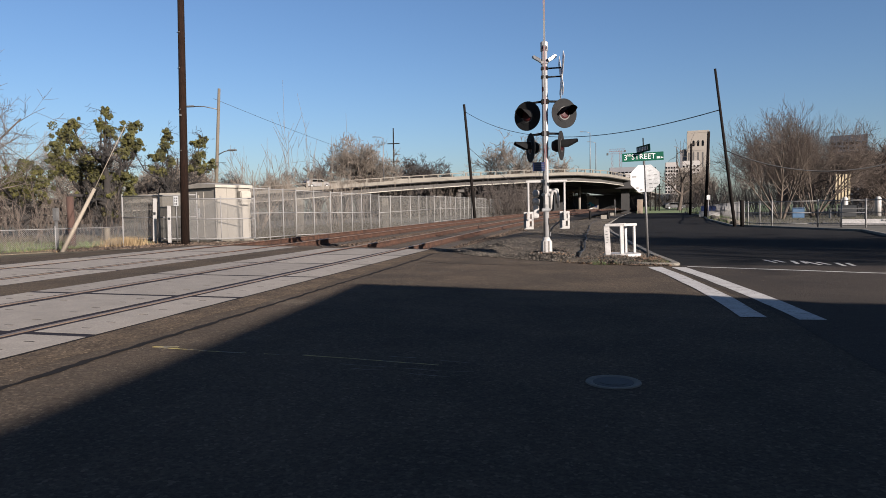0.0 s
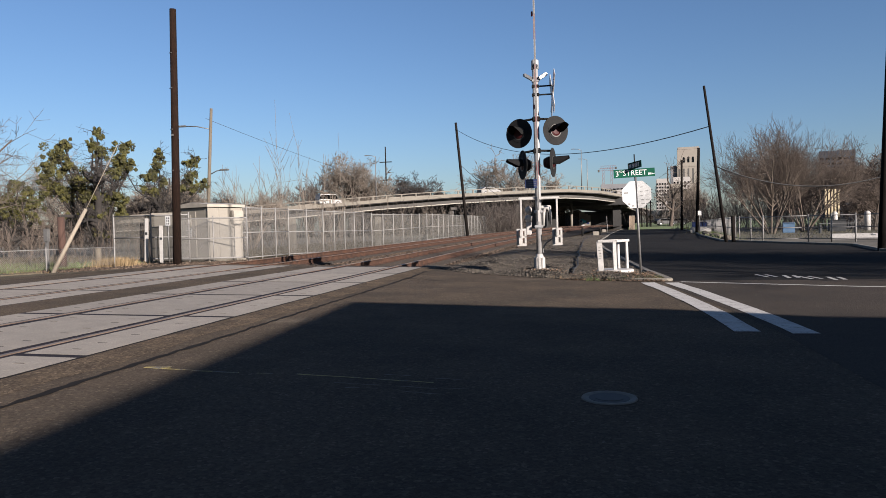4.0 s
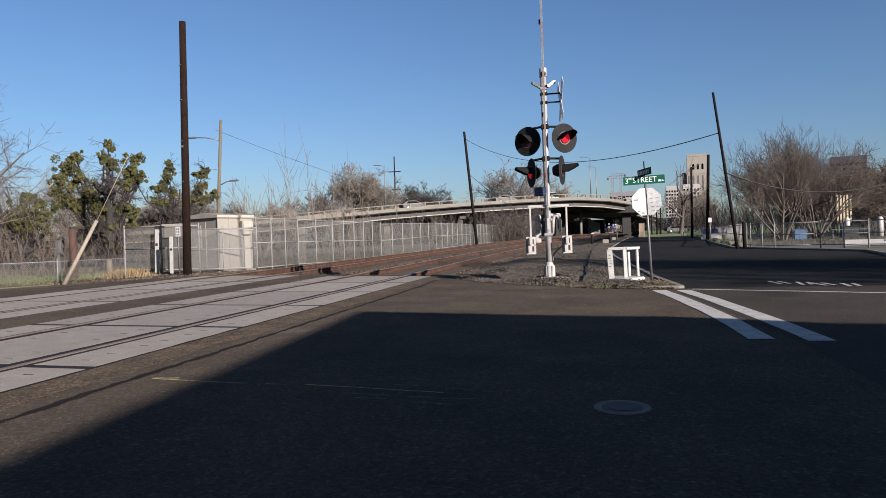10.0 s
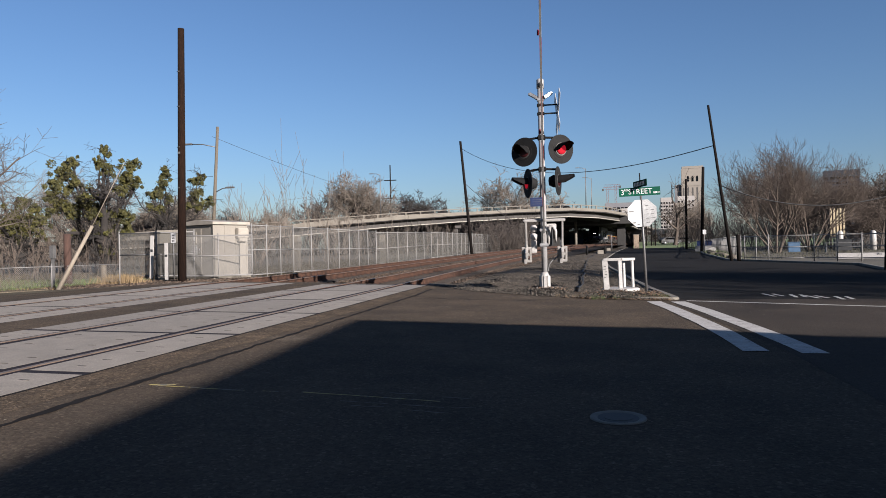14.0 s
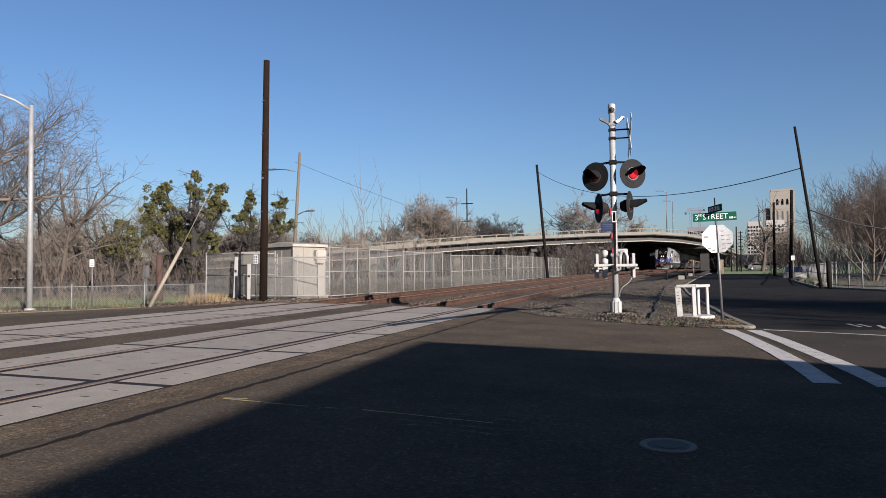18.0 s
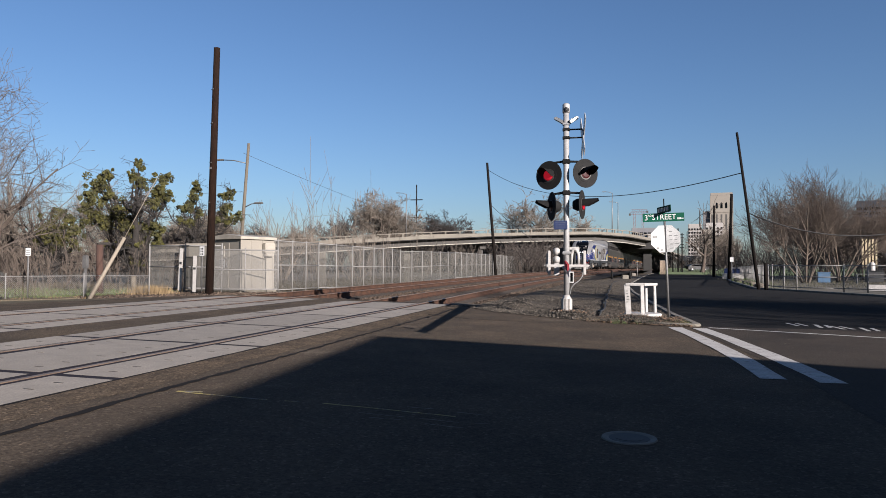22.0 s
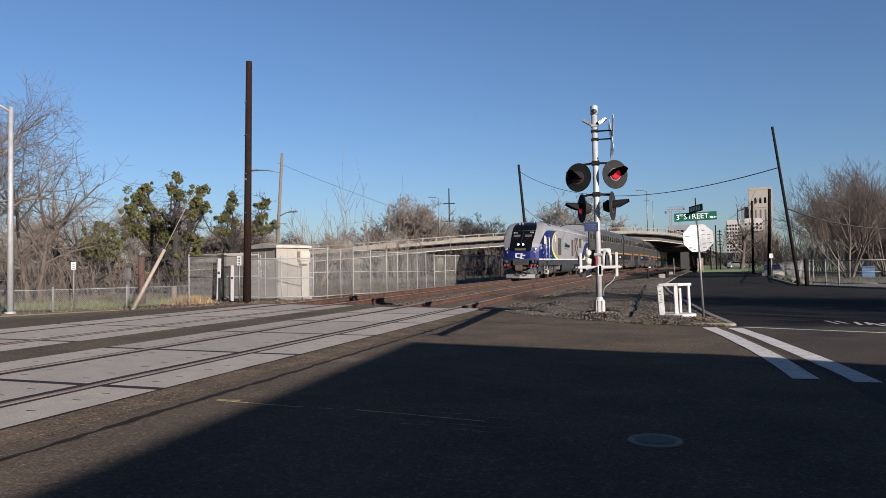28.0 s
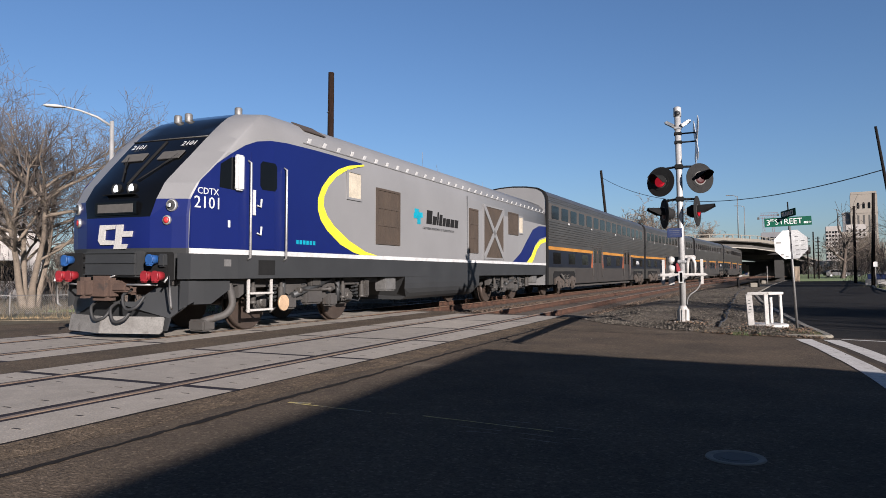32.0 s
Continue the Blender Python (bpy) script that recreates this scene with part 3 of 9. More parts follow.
def island_z(x, y):
    xl, xr = island_span(y)
    f = min(max((x - xl) / (xr - xl), 0.0), 1.0)
    edge = max(0.0, min(1.0, 4 * min(f, 1 - f), (y - 12.9) / 1.2))
    if y >= 60:
        return gz(x) + 0.04
    drop = 0.19 * max(0.0, 1 - (x - xl) / 1.7) * min(1.0, max(0.0, y - 17.0) / 1.2)     # falls to the foot of the rails
    return gz(x) + 0.008 + 0.11 * edge * (0.6 + 1.3 * noise.noise((x * 0.9, y * 0.6, 3))) - drop


def build_ballast():
    # beds with shoulders along both tracks
    verts, faces = [], []
    sec = [(-5.6, -1.4), (-3.2, -0.5), (-2.0, -0.24), (-0.9, -0.21), (0.9, -0.21), (1.91, -0.25), (2.9, -0.21), (4.7, -0.21), (5.9, -0.25), (7.2, -0.14)]
    ys = [17.6, 18.4, 20, 23, 26, 30, 34, 38, 42, 46, 50, 55, 60, 80, 90.4, 120, 180, 260, 420]
    for y in ys:
        for dx, dz in sec:
            x = TRACKS[1] + dx
            verts.append((x + drift(y), y, gz(x) + rise(y) + dz + 0.012 * noise.noise((x * 2, y * 2, 0))))
    w = len(sec)
    for j in range(len(ys) - 1):
        for i in range(w - 1):
            faces.append((j * w + i, j * w + i + 1, (j + 1) * w + i + 1, (j + 1) * w + i))
    tagged(raw("ballast", verts, faces, BEDROCK), "grey crushed stone under the tracks", "ballast", kind="structure")
    # gravel apron between the tracks, the kerb and the crossing road
    verts, faces = [], []
    ys = [12.9 + 0.5 * i for i in range(15)] + [20.5, 22, 24, 27, 30, 36, 42.7, 55, 80, 110, 141, 180, 215]
    n = 14
    for y in ys:
        xl, xr = island_span(y)
        for i in range(n + 1):
            x = xl + (xr - xl) * i / n
            z = island_z(x, y)
            verts.append((x, y, z - (0.1 if i == 0 and y > 17.4 else 0)))
    for j in range(len(ys) - 1):
        for i in range(n):
            a = j * (n + 1) + i
            faces.append((a, a + 1, a + n + 2, a + n + 1))
    k = len(verts)
    verts += [(x, y, gz(x) - 0.006) for y in (12.4, 18.2) for x in (-4.1, -2.0, 0.0, 1.55)]
    faces += [(k + i, k + i + 1, k + i + 5, k + i + 4) for i in range(3)]
    tagged(raw("gravel", verts, faces, GRAVEL, smooth=True), "loose grey gravel on the island beside the crossing", "gravel", kind="structure")


def build_stones():
    """Loose stones on the gravel, one mesh."""
    rnd = random.Random(4)
    verts, faces = [], []

    def stone(x, y, z, r):
        k = len(verts)
        a = rnd.random() * 6.3
        ring = [(math.cos(a + i * 1.571) * r * rnd.uniform(0.7, 1.2), math.sin(a + i * 1.571) * r * rnd.uniform(0.7, 1.2), rnd.uniform(-0.2, 0.4) * r) for i in range(4)]
        for p in ring:
            verts.append((x + p[0], y + p[1], z + p[2]))
        verts.append((x + rnd.uniform(-0.3, 0.3) * r, y + rnd.uniform(-0.3, 0.3) * r, z + r * rnd.uniform(0.6, 0.95)))
        for i in range(4):
            faces.append((k + i, k + (i + 1) % 4, k + 4))
    for _ in range(34000):
        y = 12.95 + 45 * rnd.random() ** 2.0
        xl, xr = island_span(y)
        x = rnd.uniform(xl - (0.5 if y > 17.4 else 0.03), xr - 0.05)
        stone(x, y, island_z(x, y) - 0.004, rnd.uniform(0.013, 0.036))
    tagged(raw("gravel_stones", list(verts), list(faces), STONE), "loose grey crushed stones on the island", "gravel", kind="stuff")
    verts.clear()
    faces.clear()
    for _ in range(34000):
        y = 17.9 + 45 * rnd.random() ** 1.7
        x = rnd.uniform(-12.2, -3.4)
        if any(abs(x - c - s) < 0.09 for c in TRACKS for s in (-0.7525, 0.7525)):
            continue
        stone(x + drift(y), y, gz(x) + rise(y) - 0.212, rnd.uniform(0.022, 0.055))
    for _ in range(2600):
        y = rnd.uniform(17, 23.4)
        x = rnd.uniform(-16.5, -11.4)
        if y < lerp_path(NORTH_EDGE, x) + 0.1:
            continue
        stone(x, y, gz(x) - 0.08, rnd.uniform(0.02, 0.06))
    tagged(raw("ballast_stones", verts, faces, BED_STONE), "rust-stained brown crushed stones between the rails", "gravel", kind="stuff")


# ---------------------------------------------------------------- level crossing panels
def build_panels():
    crossing = empty("crossing_surface", pose(0, 0, 0), "pale concrete panels of the level crossing between the rails", "level crossing", kind="structure")
    # This fill lies flush; its dark colour stands for shade in the gaps.
    bm = bmesh.new()
    for x0, x1 in ((-10.73, -7.77), (-6.85, -3.95)):
        prism(bm, [(x0, -0.45), (x1, -0.45), (x1, gz(x1) + 0.0005), (x0, gz(x0) + 0.0005)], "y", -7.5, 17.9 if x0 < -9 else 17.5)
    part("sub_base", bm, GAP, crossing)
    meshes = {}
    for k, c in enumerate(TRACKS):
        y0 = 17.4 - 2.49 * 10 if k == 0 else 17.88 - 2.49 * 10
        for a, b in ((-0.60, 0.60), (0.85, 1.45), (-1.40, -0.85)):
            key = (round(b - a, 3))
            if key not in meshes:
                bm = bmesh.new()
                w = b - a
                rbox(bm, -w / 2, w / 2, 0.055, 2.435, -0.16, 0.0, 0.002)
                # lifting pockets: flat dark marks, the recesses' shade in their colour
                for px in ((-0.33, 0.31) if w > 1 else (0.02,)):
                    for py in (0.30, 0.62, 1.10, 1.42, 1.86, 2.16):
                        box(bm, px * w - 0.05, px * w + 0.045, py - 0.012, py + 0.012, -0.01, 0.0012)
                meshes[key] = finish(bm, "panel", CONC_PANEL)
                meshes[key].materials.append(GAP)
                for p in meshes[key].polygons:
                    if abs(p.center.z - 0.0012) < 0.0004:
                        p.material_index = 1
            for i in range(10):
                ob = new("panel", meshes[key])
                ob.parent = crossing
                x = c + (a + b) / 2
                ob.matrix_basis = pose(x, y0 + 2.49 * i, gz(x) + 0.0015 + 0.0004 * ((i * 7 + k) % 3 - 1), 0, 0.86, 0)
    return crossing


def strip(bm, pts, width, z=0.005, jitter=0.0, seed=0):
    rnd = random.Random(seed)
    prev = None
    for i, (x, y) in enumerate(pts):
        a, b = pts[max(i - 1, 0)], pts[min(i + 1, len(pts) - 1)]
        d = Vector((b[0] - a[0], b[1] - a[1], 0)).normalized()
        n = Vector((-d.y, d.x, 0))
        w = width * (1 + jitter * rnd.uniform(-1, 1)) / 2
        cur = [bm.verts.new((x + n.x * w, y + n.y * w, gz(x + n.x * w) + z)), bm.verts.new((x - n.x * w, y - n.y * w, gz(x - n.x * w) + z))]
        if prev:
            bm.faces.new((prev[0], prev[1], cur[1], cur[0]))
        prev = cur


def dense(pts, step, wob=0.0, seed=1):
    rnd = random.Random(seed)
    out = []
    for a, b in zip(pts, pts[1:]):
        n = max(1, int(math.dist(a, b) / step))
        for i in range(n):
            f = i / n
            out.append((a[0] + (b[0] - a[0]) * f + rnd.uniform(-wob, wob), a[1] + (b[1] - a[1]) * f + rnd.uniform(-wob, wob)))
    out.append(pts[-1])
    return out


def build_markings():
    bm = bmesh.new()
    strip(bm, dense([(1.13, 12.6), (1.29, 11.2), (1.42, 9.6), (1.50, 8.4), (1.52, 6.9)], 0.4, 0.006, 2), 0.23, 0.006, 0.05)
    solid("road_line", bm, ROADPAINT, "worn white painted line on the asphalt", "road marking", "twin lines beside the island", "structure")
    bm = bmesh.new()
    strip(bm, dense([(1.53, 12.55), (1.72, 10.9), (1.85, 9.4), (1.95, 8.0), (2.0, 6.8)], 0.4, 0.006, 4), 0.23, 0.006, 0.05)
    solid("road_line", bm, ROADPAINT, "worn white painted line on the asphalt", "road marking", "twin lines beside the island", "structure")
    bm = bmesh.new()
    strip(bm, dense([(1.7, 12.72), (4.2, 11.58), (6.8, 10.9)], 0.5), 0.11)
    solid("limit_line", bm, ROADPAINT, "thin white line across the side street", "road marking", kind="structure")
    # street lettering too slanted to read: bars
    marking = empty("street_lettering", pose(0, 0, 0), "worn white lettering painted on the street", "road marking", kind="structure")
    for i, x in enumerate((3.35, 3.65, 3.95, 4.25)):
        for dx, y0, y1 in ((0.0, 13.25, 13.95), (0.16, 13.3, 13.9)):
            bm = bmesh.new()
            strip(bm, [(x + dx, y0 - 0.25 * (i - 1.5)), (x + dx + (0.08 if i % 2 else -0.05), y1 - 0.25 * (i - 1.5))], 0.07)
            part("bar", bm, ROADPAINT, marking)
    bm = bmesh.new()
    strip(bm, dense([(-3.19, 4.62), (-2.8, 4.58), (-2.4, 4.56)], 0.1, 0.01), 0.022, 0.004, 0.5)
    strip(bm, dense([(-3.19, 4.62), (-3.0, 4.66)], 0.1), 0.03, 0.0045, 0.5)
    strip(bm, dense([(-2.26, 4.56), (-2.14, 4.56)], 0.06, 0.004), 0.012, 0.004)
    solid("survey_mark", bm, YELLOWPAINT, "faint yellow spray-painted survey mark on the asphalt", "road marking", kind="structure")
    bm = bmesh.new()
    strip(bm, dense([(-1.97, 4.575), (-1.5, 4.53), (-0.96, 4.46)], 0.1, 0.004), 0.018, 0.004, 0.5)
    solid("survey_mark", bm, YELLOWPAINT, "faint pale spray-painted survey mark on the asphalt", "road marking", kind="structure")
    for k, (x, y, L, yaw) in enumerate(((-1.62, 4.36, 0.34, -4), (-1.18, 4.33, 0.28, -6), (-1.50, 4.24, 0.22, 3), (-1.12, 4.20, 0.30, -8), (-0.86, 4.30, 0.16, 10), (-1.36, 4.66, 0.20, -3), (-0.98, 4.60, 0.24, -7))):
        bm = bmesh.new()
        a = radians(yaw)
        strip(bm, dense([(x, y), (x + L * math.cos(a), y + L * math.sin(a))], 0.05, 0.006, k + 20), 0.014, 0.004, 0.7, k)
        solid("survey_mark", bm, CHALK, "faded chalk stroke on the asphalt", "road marking", "chalk strokes", "structure")
    bm = bmesh.new()
    strip(bm, dense([(2.0, 3.85), (2.6, 3.75), (3.6, 3.6)], 0.1, 0.006), 0.016, 0.004, 0.5)
    solid("survey_mark", bm, ROADPAINT, "faint white line on the asphalt", "road marking", kind="structure")
    # tar-filled joint along the crossing and other cracks
    bm = bmesh.new()
    strip(bm, dense([(-3.958, -7.0), (-3.958, 17.3)], 0.4, 0.006, 5), 0.034, 0.0035, 0.4, 9)
    solid("tar_joint", bm, TAR, "dark seam between the panels and the asphalt", "road joint", kind="structure")
    bm = bmesh.new()
    strip(bm, dense([(-3.26, -4.0), (-3.28, 1.0), (-3.30, 3.2), (-3.33, 4.2), (-3.33, 5.8), (-3.36, 8.7), (-3.38, 11.5), (-3.40, 13.8), (-3.5, 15.6)], 0.10, 0.016, 3), 0.055, 0.0065, 0.55)
    solid("tar_joint", bm, TAR, "dark tar-filled joint in the asphalt", "road joint", kind="structure")
    bm = bmesh.new()
    strip(bm, dense([(-3.6, 13.6), (-2.6, 12.9), (-1.6, 12.75), (-0.9, 12.7)], 0.2, 0.02, 6), 0.03, 0.0065, 0.6)
    solid("tar_joint", bm, TAR, "dark crack in the asphalt", "road joint", kind="structure")
    # valve cover in the road
    cover = empty("valve_cover", pose(0.16, 4.22, 0.002), "round iron valve cover in a concrete ring in the road", "manhole cover", kind="structure")
    bm = bmesh.new()
    rings = []
    for r, z in ((0.165, 0.0), (0.16, 0.008), (0.138, 0.008), (0.12, 0.002)):
        rings.append([bm.verts.new((r * math.cos(i * 0.2244), r * math.sin(i * 0.2244), z)) for i in range(28)])
    for a, b in zip(rings, rings[1:]):
        for i in range(28):
            bm.faces.new((a[i], a[(i + 1) % 28], b[(i + 1) % 28], b[i]))
    part("ring", bm, CONCRETE, cover)
    bm = bmesh.new()
    disc(bm, (0, 0, 0.0), (0, 0, 1), 0.119, 0.008, 28)
    disc(bm, (0, 0, 0.002), (0, 0, 1), 0.085, 0.01, 28)
    part("lid", bm, TRUCK, cover)


def build_hidden_building():
    """The building behind the camera whose shadow lies over the road."""
    h = 3.6
    k = h / SUN_DIR.z
    shadow = [(-3.28, 9.28), (0.92, 8.76), (2.44, 8.05), (9.0, 7.6), (30.0, 4.0), (26.0, -30.0), (-0.6, -30.0), (-2.84, 2.8)]
    house = empty("building", pose(0, 0, 0), "plain low building beside the road", "building", kind="structure")
    bm = bmesh.new()
    prism(bm, [(x + SUN_DIR.x * k, y + SUN_DIR.y * k) for x, y in shadow], "z", -0.5, h)
    part("wall", bm, CONC_DARK, house)


def build_pebbles():
    """Pale grit and dry crumbs scattered on the asphalt."""
    rnd = random.Random(14)
    verts, faces = [], []
    for _ in range(260):
        y = 2.6 + 10.2 * rnd.random() ** 1.3
        x = rnd.uniform(-3.5, 6.0)
        if abs(x - 0.16) < 0.2 and abs(y - 4.22) < 0.2:
            continue
        r = rnd.uniform(0.003, 0.009) * (1 + 0.06 * y) * (1.6 if rnd.random() < 0.04 else 0.8)
        a, k = rnd.random() * 6.3, len(verts)
        for i in range(4):
            q = r * rnd.uniform(0.6, 1.3)
            verts.append((x + q * math.cos(a + i * 1.571), y + q * math.sin(a + i * 1.571), gz(x) + 0.001))
        verts.append((x, y, gz(x) + r * rnd.uniform(0.5, 1.0)))
        for i in range(4):
            faces.append((k + i, k + (i + 1) % 4, k + 4))
    tagged(raw("pebbles", verts, faces, CHALK), "pale grit scattered on the dark asphalt", "pebbles", kind="stuff")


def build_cable():
    bm = bmesh.new()
    pts = [(-0.19, 13.9), (-0.15, 16.1), (-0.1, 19.2), (-0.07, 26.7), (-0.03, 34), (0.11, 42.4), (0.6, 58)]
    rnd = random.Random(2)
    tube(bm, [(x + rnd.uniform(-0.05, 0.05), y, island_z(x, y) + 0.04) for x, y in dense(pts, 0.5, 0.04, 3)], 0.016, 6)
    solid("dark_cable", bm, CABLE, "dark cable lying across the gravel of the island", "cable")


build_cable()
build_pebbles()
build_ground()
build_roads()
build_kerbs()
build_rails()
build_ballast()
build_markings()
build_hidden_building()

# ---------------------------------------------------------------- lettering
def letters(name, text, size, m, material, parent, extrude=0.002, label=""):
    """Writing in the built-in font, as a mesh. It reads along x and stands up along y of the pose m."""
    cu = bpy.data.curves.new(name, "FONT")
    cu.body, cu.size, cu.extrude = text, size, extrude
    cu.align_x, cu.align_y = "CENTER", "CENTER"
    cu.resolution_u = 2
    tmp = bpy.data.objects.new(name, cu)
    scene.collection.objects.link(tmp)
    me = bpy.data.meshes.new_from_object(tmp.evaluated_get(bpy.context.evaluated_depsgraph_get()))
    bpy.data.objects.remove(tmp)
    me.materials.clear()
    me.materials.append(material)
    ob = new(name, me)
    ob.parent = parent
    ob.matrix_basis = m
    if label:
        ob["label"] = label
    return ob


# ---------------------------------------------------------------- level crossing signal with its gate
GATE_PIVOT = (0.0, -0.10, 1.12)


def flasher(parent, x, z, yaw):
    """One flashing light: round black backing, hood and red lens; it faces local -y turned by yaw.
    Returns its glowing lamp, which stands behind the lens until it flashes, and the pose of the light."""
    m = pose(x, -0.02, z, 0, 0, yaw)
    bm = bmesh.new()
    t = bmesh.new()
    disc(t, (0, 0, 0), (0, 1, 0), 0.31, 0.012, 32)
    tube(t, [(0, 0.0, 0), (0, 0.10, 0), (0, 0.19, 0)], [0.13, 0.135, 0.09], 18)
    merge(bm, t, m)
    light = part("flashing_light", bm, SIGNAL_BLACK, parent)
    bm = bmesh.new()
    t = bmesh.new()
    disc(t, (0, -0.008, 0), (0, 1, 0), 0.185, 0.006, 28)
    merge(bm, t, m)
    part("reflector_face", bm, SIGNAL_BLACK, light)
    bm = bmesh.new()
    t = bmesh.new()
    disc(t, (0, -0.0115, 0), (0, 1, 0), 0.137, 0.006, 28)
    merge(bm, t, m)
    part("lens_ring", bm, GEAR, light)
    bm = bmesh.new()
    t = bmesh.new()
    rings = []
    for y, r in ((-0.014, 0.114), (-0.022, 0.112), (-0.034, 0.08), (-0.038, 0.0)):
        rings.append([t.verts.new((r * math.cos(k * 0.3142), y, r * math.sin(k * 0.3142))) for k in range(20)] if r else [t.verts.new((0, y, 0))])
    for a, b in zip(rings, rings[1:]):
        for k in range(20):
            t.faces.new((a[k], a[(k + 1) % 20], b[(k + 1) % 20], b[k]) if len(b) > 1 else (a[k], a[(k + 1) % 20], b[0]))
    merge(bm, t, m)
    part("lens", bm, RED_LENS, light)
    bm = bmesh.new()
    t = bmesh.new()
    for r0 in (0.125, 0.117):
        rows = []
        for y in (-0.01, -0.12, -0.24, -0.34):
            row = []
            span = 105 if y > -0.2 else 80 if y > -0.3 else 55
            for k in range(13):
                a = radians(90 - span + 2 * span * k / 12)
                row.append(t.verts.new((r0 * math.cos(a), y, r0 * math.sin(a) + y * -0.02)))
            rows.append(row)
        for a, b in zip(rows, rows[1:]):
            for k in range(12):
                t.faces.new((a[k], a[k + 1], b[k + 1], b[k]))
    merge(bm, t, m)
    part("hood", bm, BLACKM, light)
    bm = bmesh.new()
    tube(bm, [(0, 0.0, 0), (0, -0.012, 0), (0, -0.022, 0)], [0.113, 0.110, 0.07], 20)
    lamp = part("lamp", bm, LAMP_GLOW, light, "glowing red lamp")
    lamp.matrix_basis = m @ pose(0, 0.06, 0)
    return lamp, m


def build_signal():
    sig = empty("crossing_signal", pose(-0.87, 14.95, gz(-0.87), 0, -0.3, 4), "white level crossing signal mast with four black flashing lights and gate", "crossing signal")
    bm = bmesh.new()
    tube(bm, [(0, 0, 0.0), (0, 0, 4.5)], 0.062, 16)
    tube(bm, [(0, 0, 4.34), (0, 0, 4.52), (0, 0, 4.545)], [0.078, 0.078, 0.05], 16)
    part("mast", bm, MASTSTEEL, sig)
    bm = bmesh.new()
    for k in range(8):
        a = k * math.pi / 4
        rbox(bm, -0.035, 0.035, 0.06, 0.118, 0.02, 0.36, 0.01, pose(0, 0, 0, 0, 0, math.degrees(a)))
    tube(bm, [(0, 0, 0.0), (0, 0, 0.37), (0, 0, 0.43)], [0.095, 0.09, 0.066], 14)
    part("base_housing", bm, WHITE, sig)
    bm = bmesh.new()
    rbox(bm, -0.22, 0.22, -0.2, 0.2, -0.02, 0.05, 0.015)
    for k in range(4):
        tube(bm, [((-1) ** k * 0.17, (1 if k > 1 else -1) * 0.15, 0.0), ((-1) ** k * 0.17, (1 if k > 1 else -1) * 0.15, 0.12)], 0.018, 6)
    part("base_plate", bm, WHITE, sig)
    for z, span in ((3.0, 0.36), (2.33, 0.31)):
        bm = bmesh.new()
        tube(bm, [(-span - 0.02, 0.02, z + 0.26), (-0.1, 0, z + 0.29), (0.1, 0, z + 0.29), (span + 0.02, 0.02, z + 0.28)], 0.024, 8)
        tube(bm, [(-span, 0.02, z + 0.27), (-span, 0.06, z + 0.1)], 0.024, 8)
        tube(bm, [(span, 0.02, z + 0.28), (span, 0.06, z + 0.1)], 0.024, 8)
        rbox(bm, -0.085, 0.085, -0.085, 0.085, z + 0.24, z + 0.34, 0.015)
        part("cross_arm", bm, BLACKM, sig)
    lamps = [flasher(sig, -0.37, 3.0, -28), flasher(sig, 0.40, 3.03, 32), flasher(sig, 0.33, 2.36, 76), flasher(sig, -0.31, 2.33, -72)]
    # crossbuck, seen on edge: two boards crossed
    bm = bmesh.new()
    for roll in (42, -42):
        rbox(bm, -0.008, 0.008, -0.11, 0.11, -0.52, 0.52, 0.004, pose(0.345 + (0.018 if roll > 0 else 0), 0.05, 3.83, 0, 0, 5) @ pose(0, 0, 0, roll, 0, 0))
    part("crossbuck", bm, SIGN_WHITE, sig, "white crossbuck boards seen nearly on edge")
    bm = bmesh.new()
    for z in (3.98, 3.80):
        tube(bm, [(0, 0, z), (0.345, 0.03, z + 0.01)], 0.017, 8)
        rbox(bm, -0.078, 0.078, -0.078, 0.078, z - 0.03, z + 0.03, 0.01)
    part("crossbuck_bracket", bm, BLACKM, sig)
    # two flat floodlights at the top, tilted outwards
    for k in (-1, 1):
        m = pose(k * 0.155, -0.03, 4.175, 0, k * -32, k * 12)
        bm = bmesh.new()
        t = bmesh.new()
        rbox(t, -0.105, 0.105, -0.075, 0.075, -0.028, 0.028, 0.012)
        for i in range(5):
            rbox(t, -0.085 + i * 0.037, -0.073 + i * 0.037, -0.06, 0.06, 0.026, 0.046, 0.003)
        merge(bm, t, m)
        tube(bm, [(0, 0, 4.10), (k * 0.07, -0.02, 4.11), (k * 0.12, -0.03, 4.145)], 0.018, 8)
        flood = part("floodlight", bm, ALU, sig, "flat aluminium floodlight")
        bm = bmesh.new()
        t = bmesh.new()
        rbox(t, -0.085, 0.085, -0.058, 0.058, -0.034, -0.027, 0.003)
        merge(bm, t, m)
        part("glass", bm, GLASS_DARK, flood)
    bm = bmesh.new()
    rbox(bm, -0.078, 0.078, -0.078, 0.078, 4.07, 4.12, 0.012)
    part("floodlight_clamp", bm, ALU, sig)
    bm = bmesh.new()
    tube(bm, [(0, -0.065, 4.40), (0, -0.095, 4.38)], [0.06, 0.045], 14)
    tube(bm, [(0, -0.095, 4.38), (0, -0.12, 4.36)], [0.045, 0.02], 14)
    part("bell", bm, UNDER, sig)
    bm = bmesh.new()
    rbox(bm, -0.27, 0.02, -0.085, -0.075, 1.83, 2.02, 0.004, pose(0, 0, 0, 0, 0, 0))
    plate = part("notice_plate", bm, BLUE_SIGN, sig, "small blue notice plate")
    for k, w in enumerate((0.11, 0.09, 0.10)):
        bm = bmesh.new()
        box(bm, -0.125 - w, -0.125 + w, -0.0885, -0.0865, 1.97 - k * 0.045, 1.975 - k * 0.045)
        part("text_bar", bm, GALV, plate)
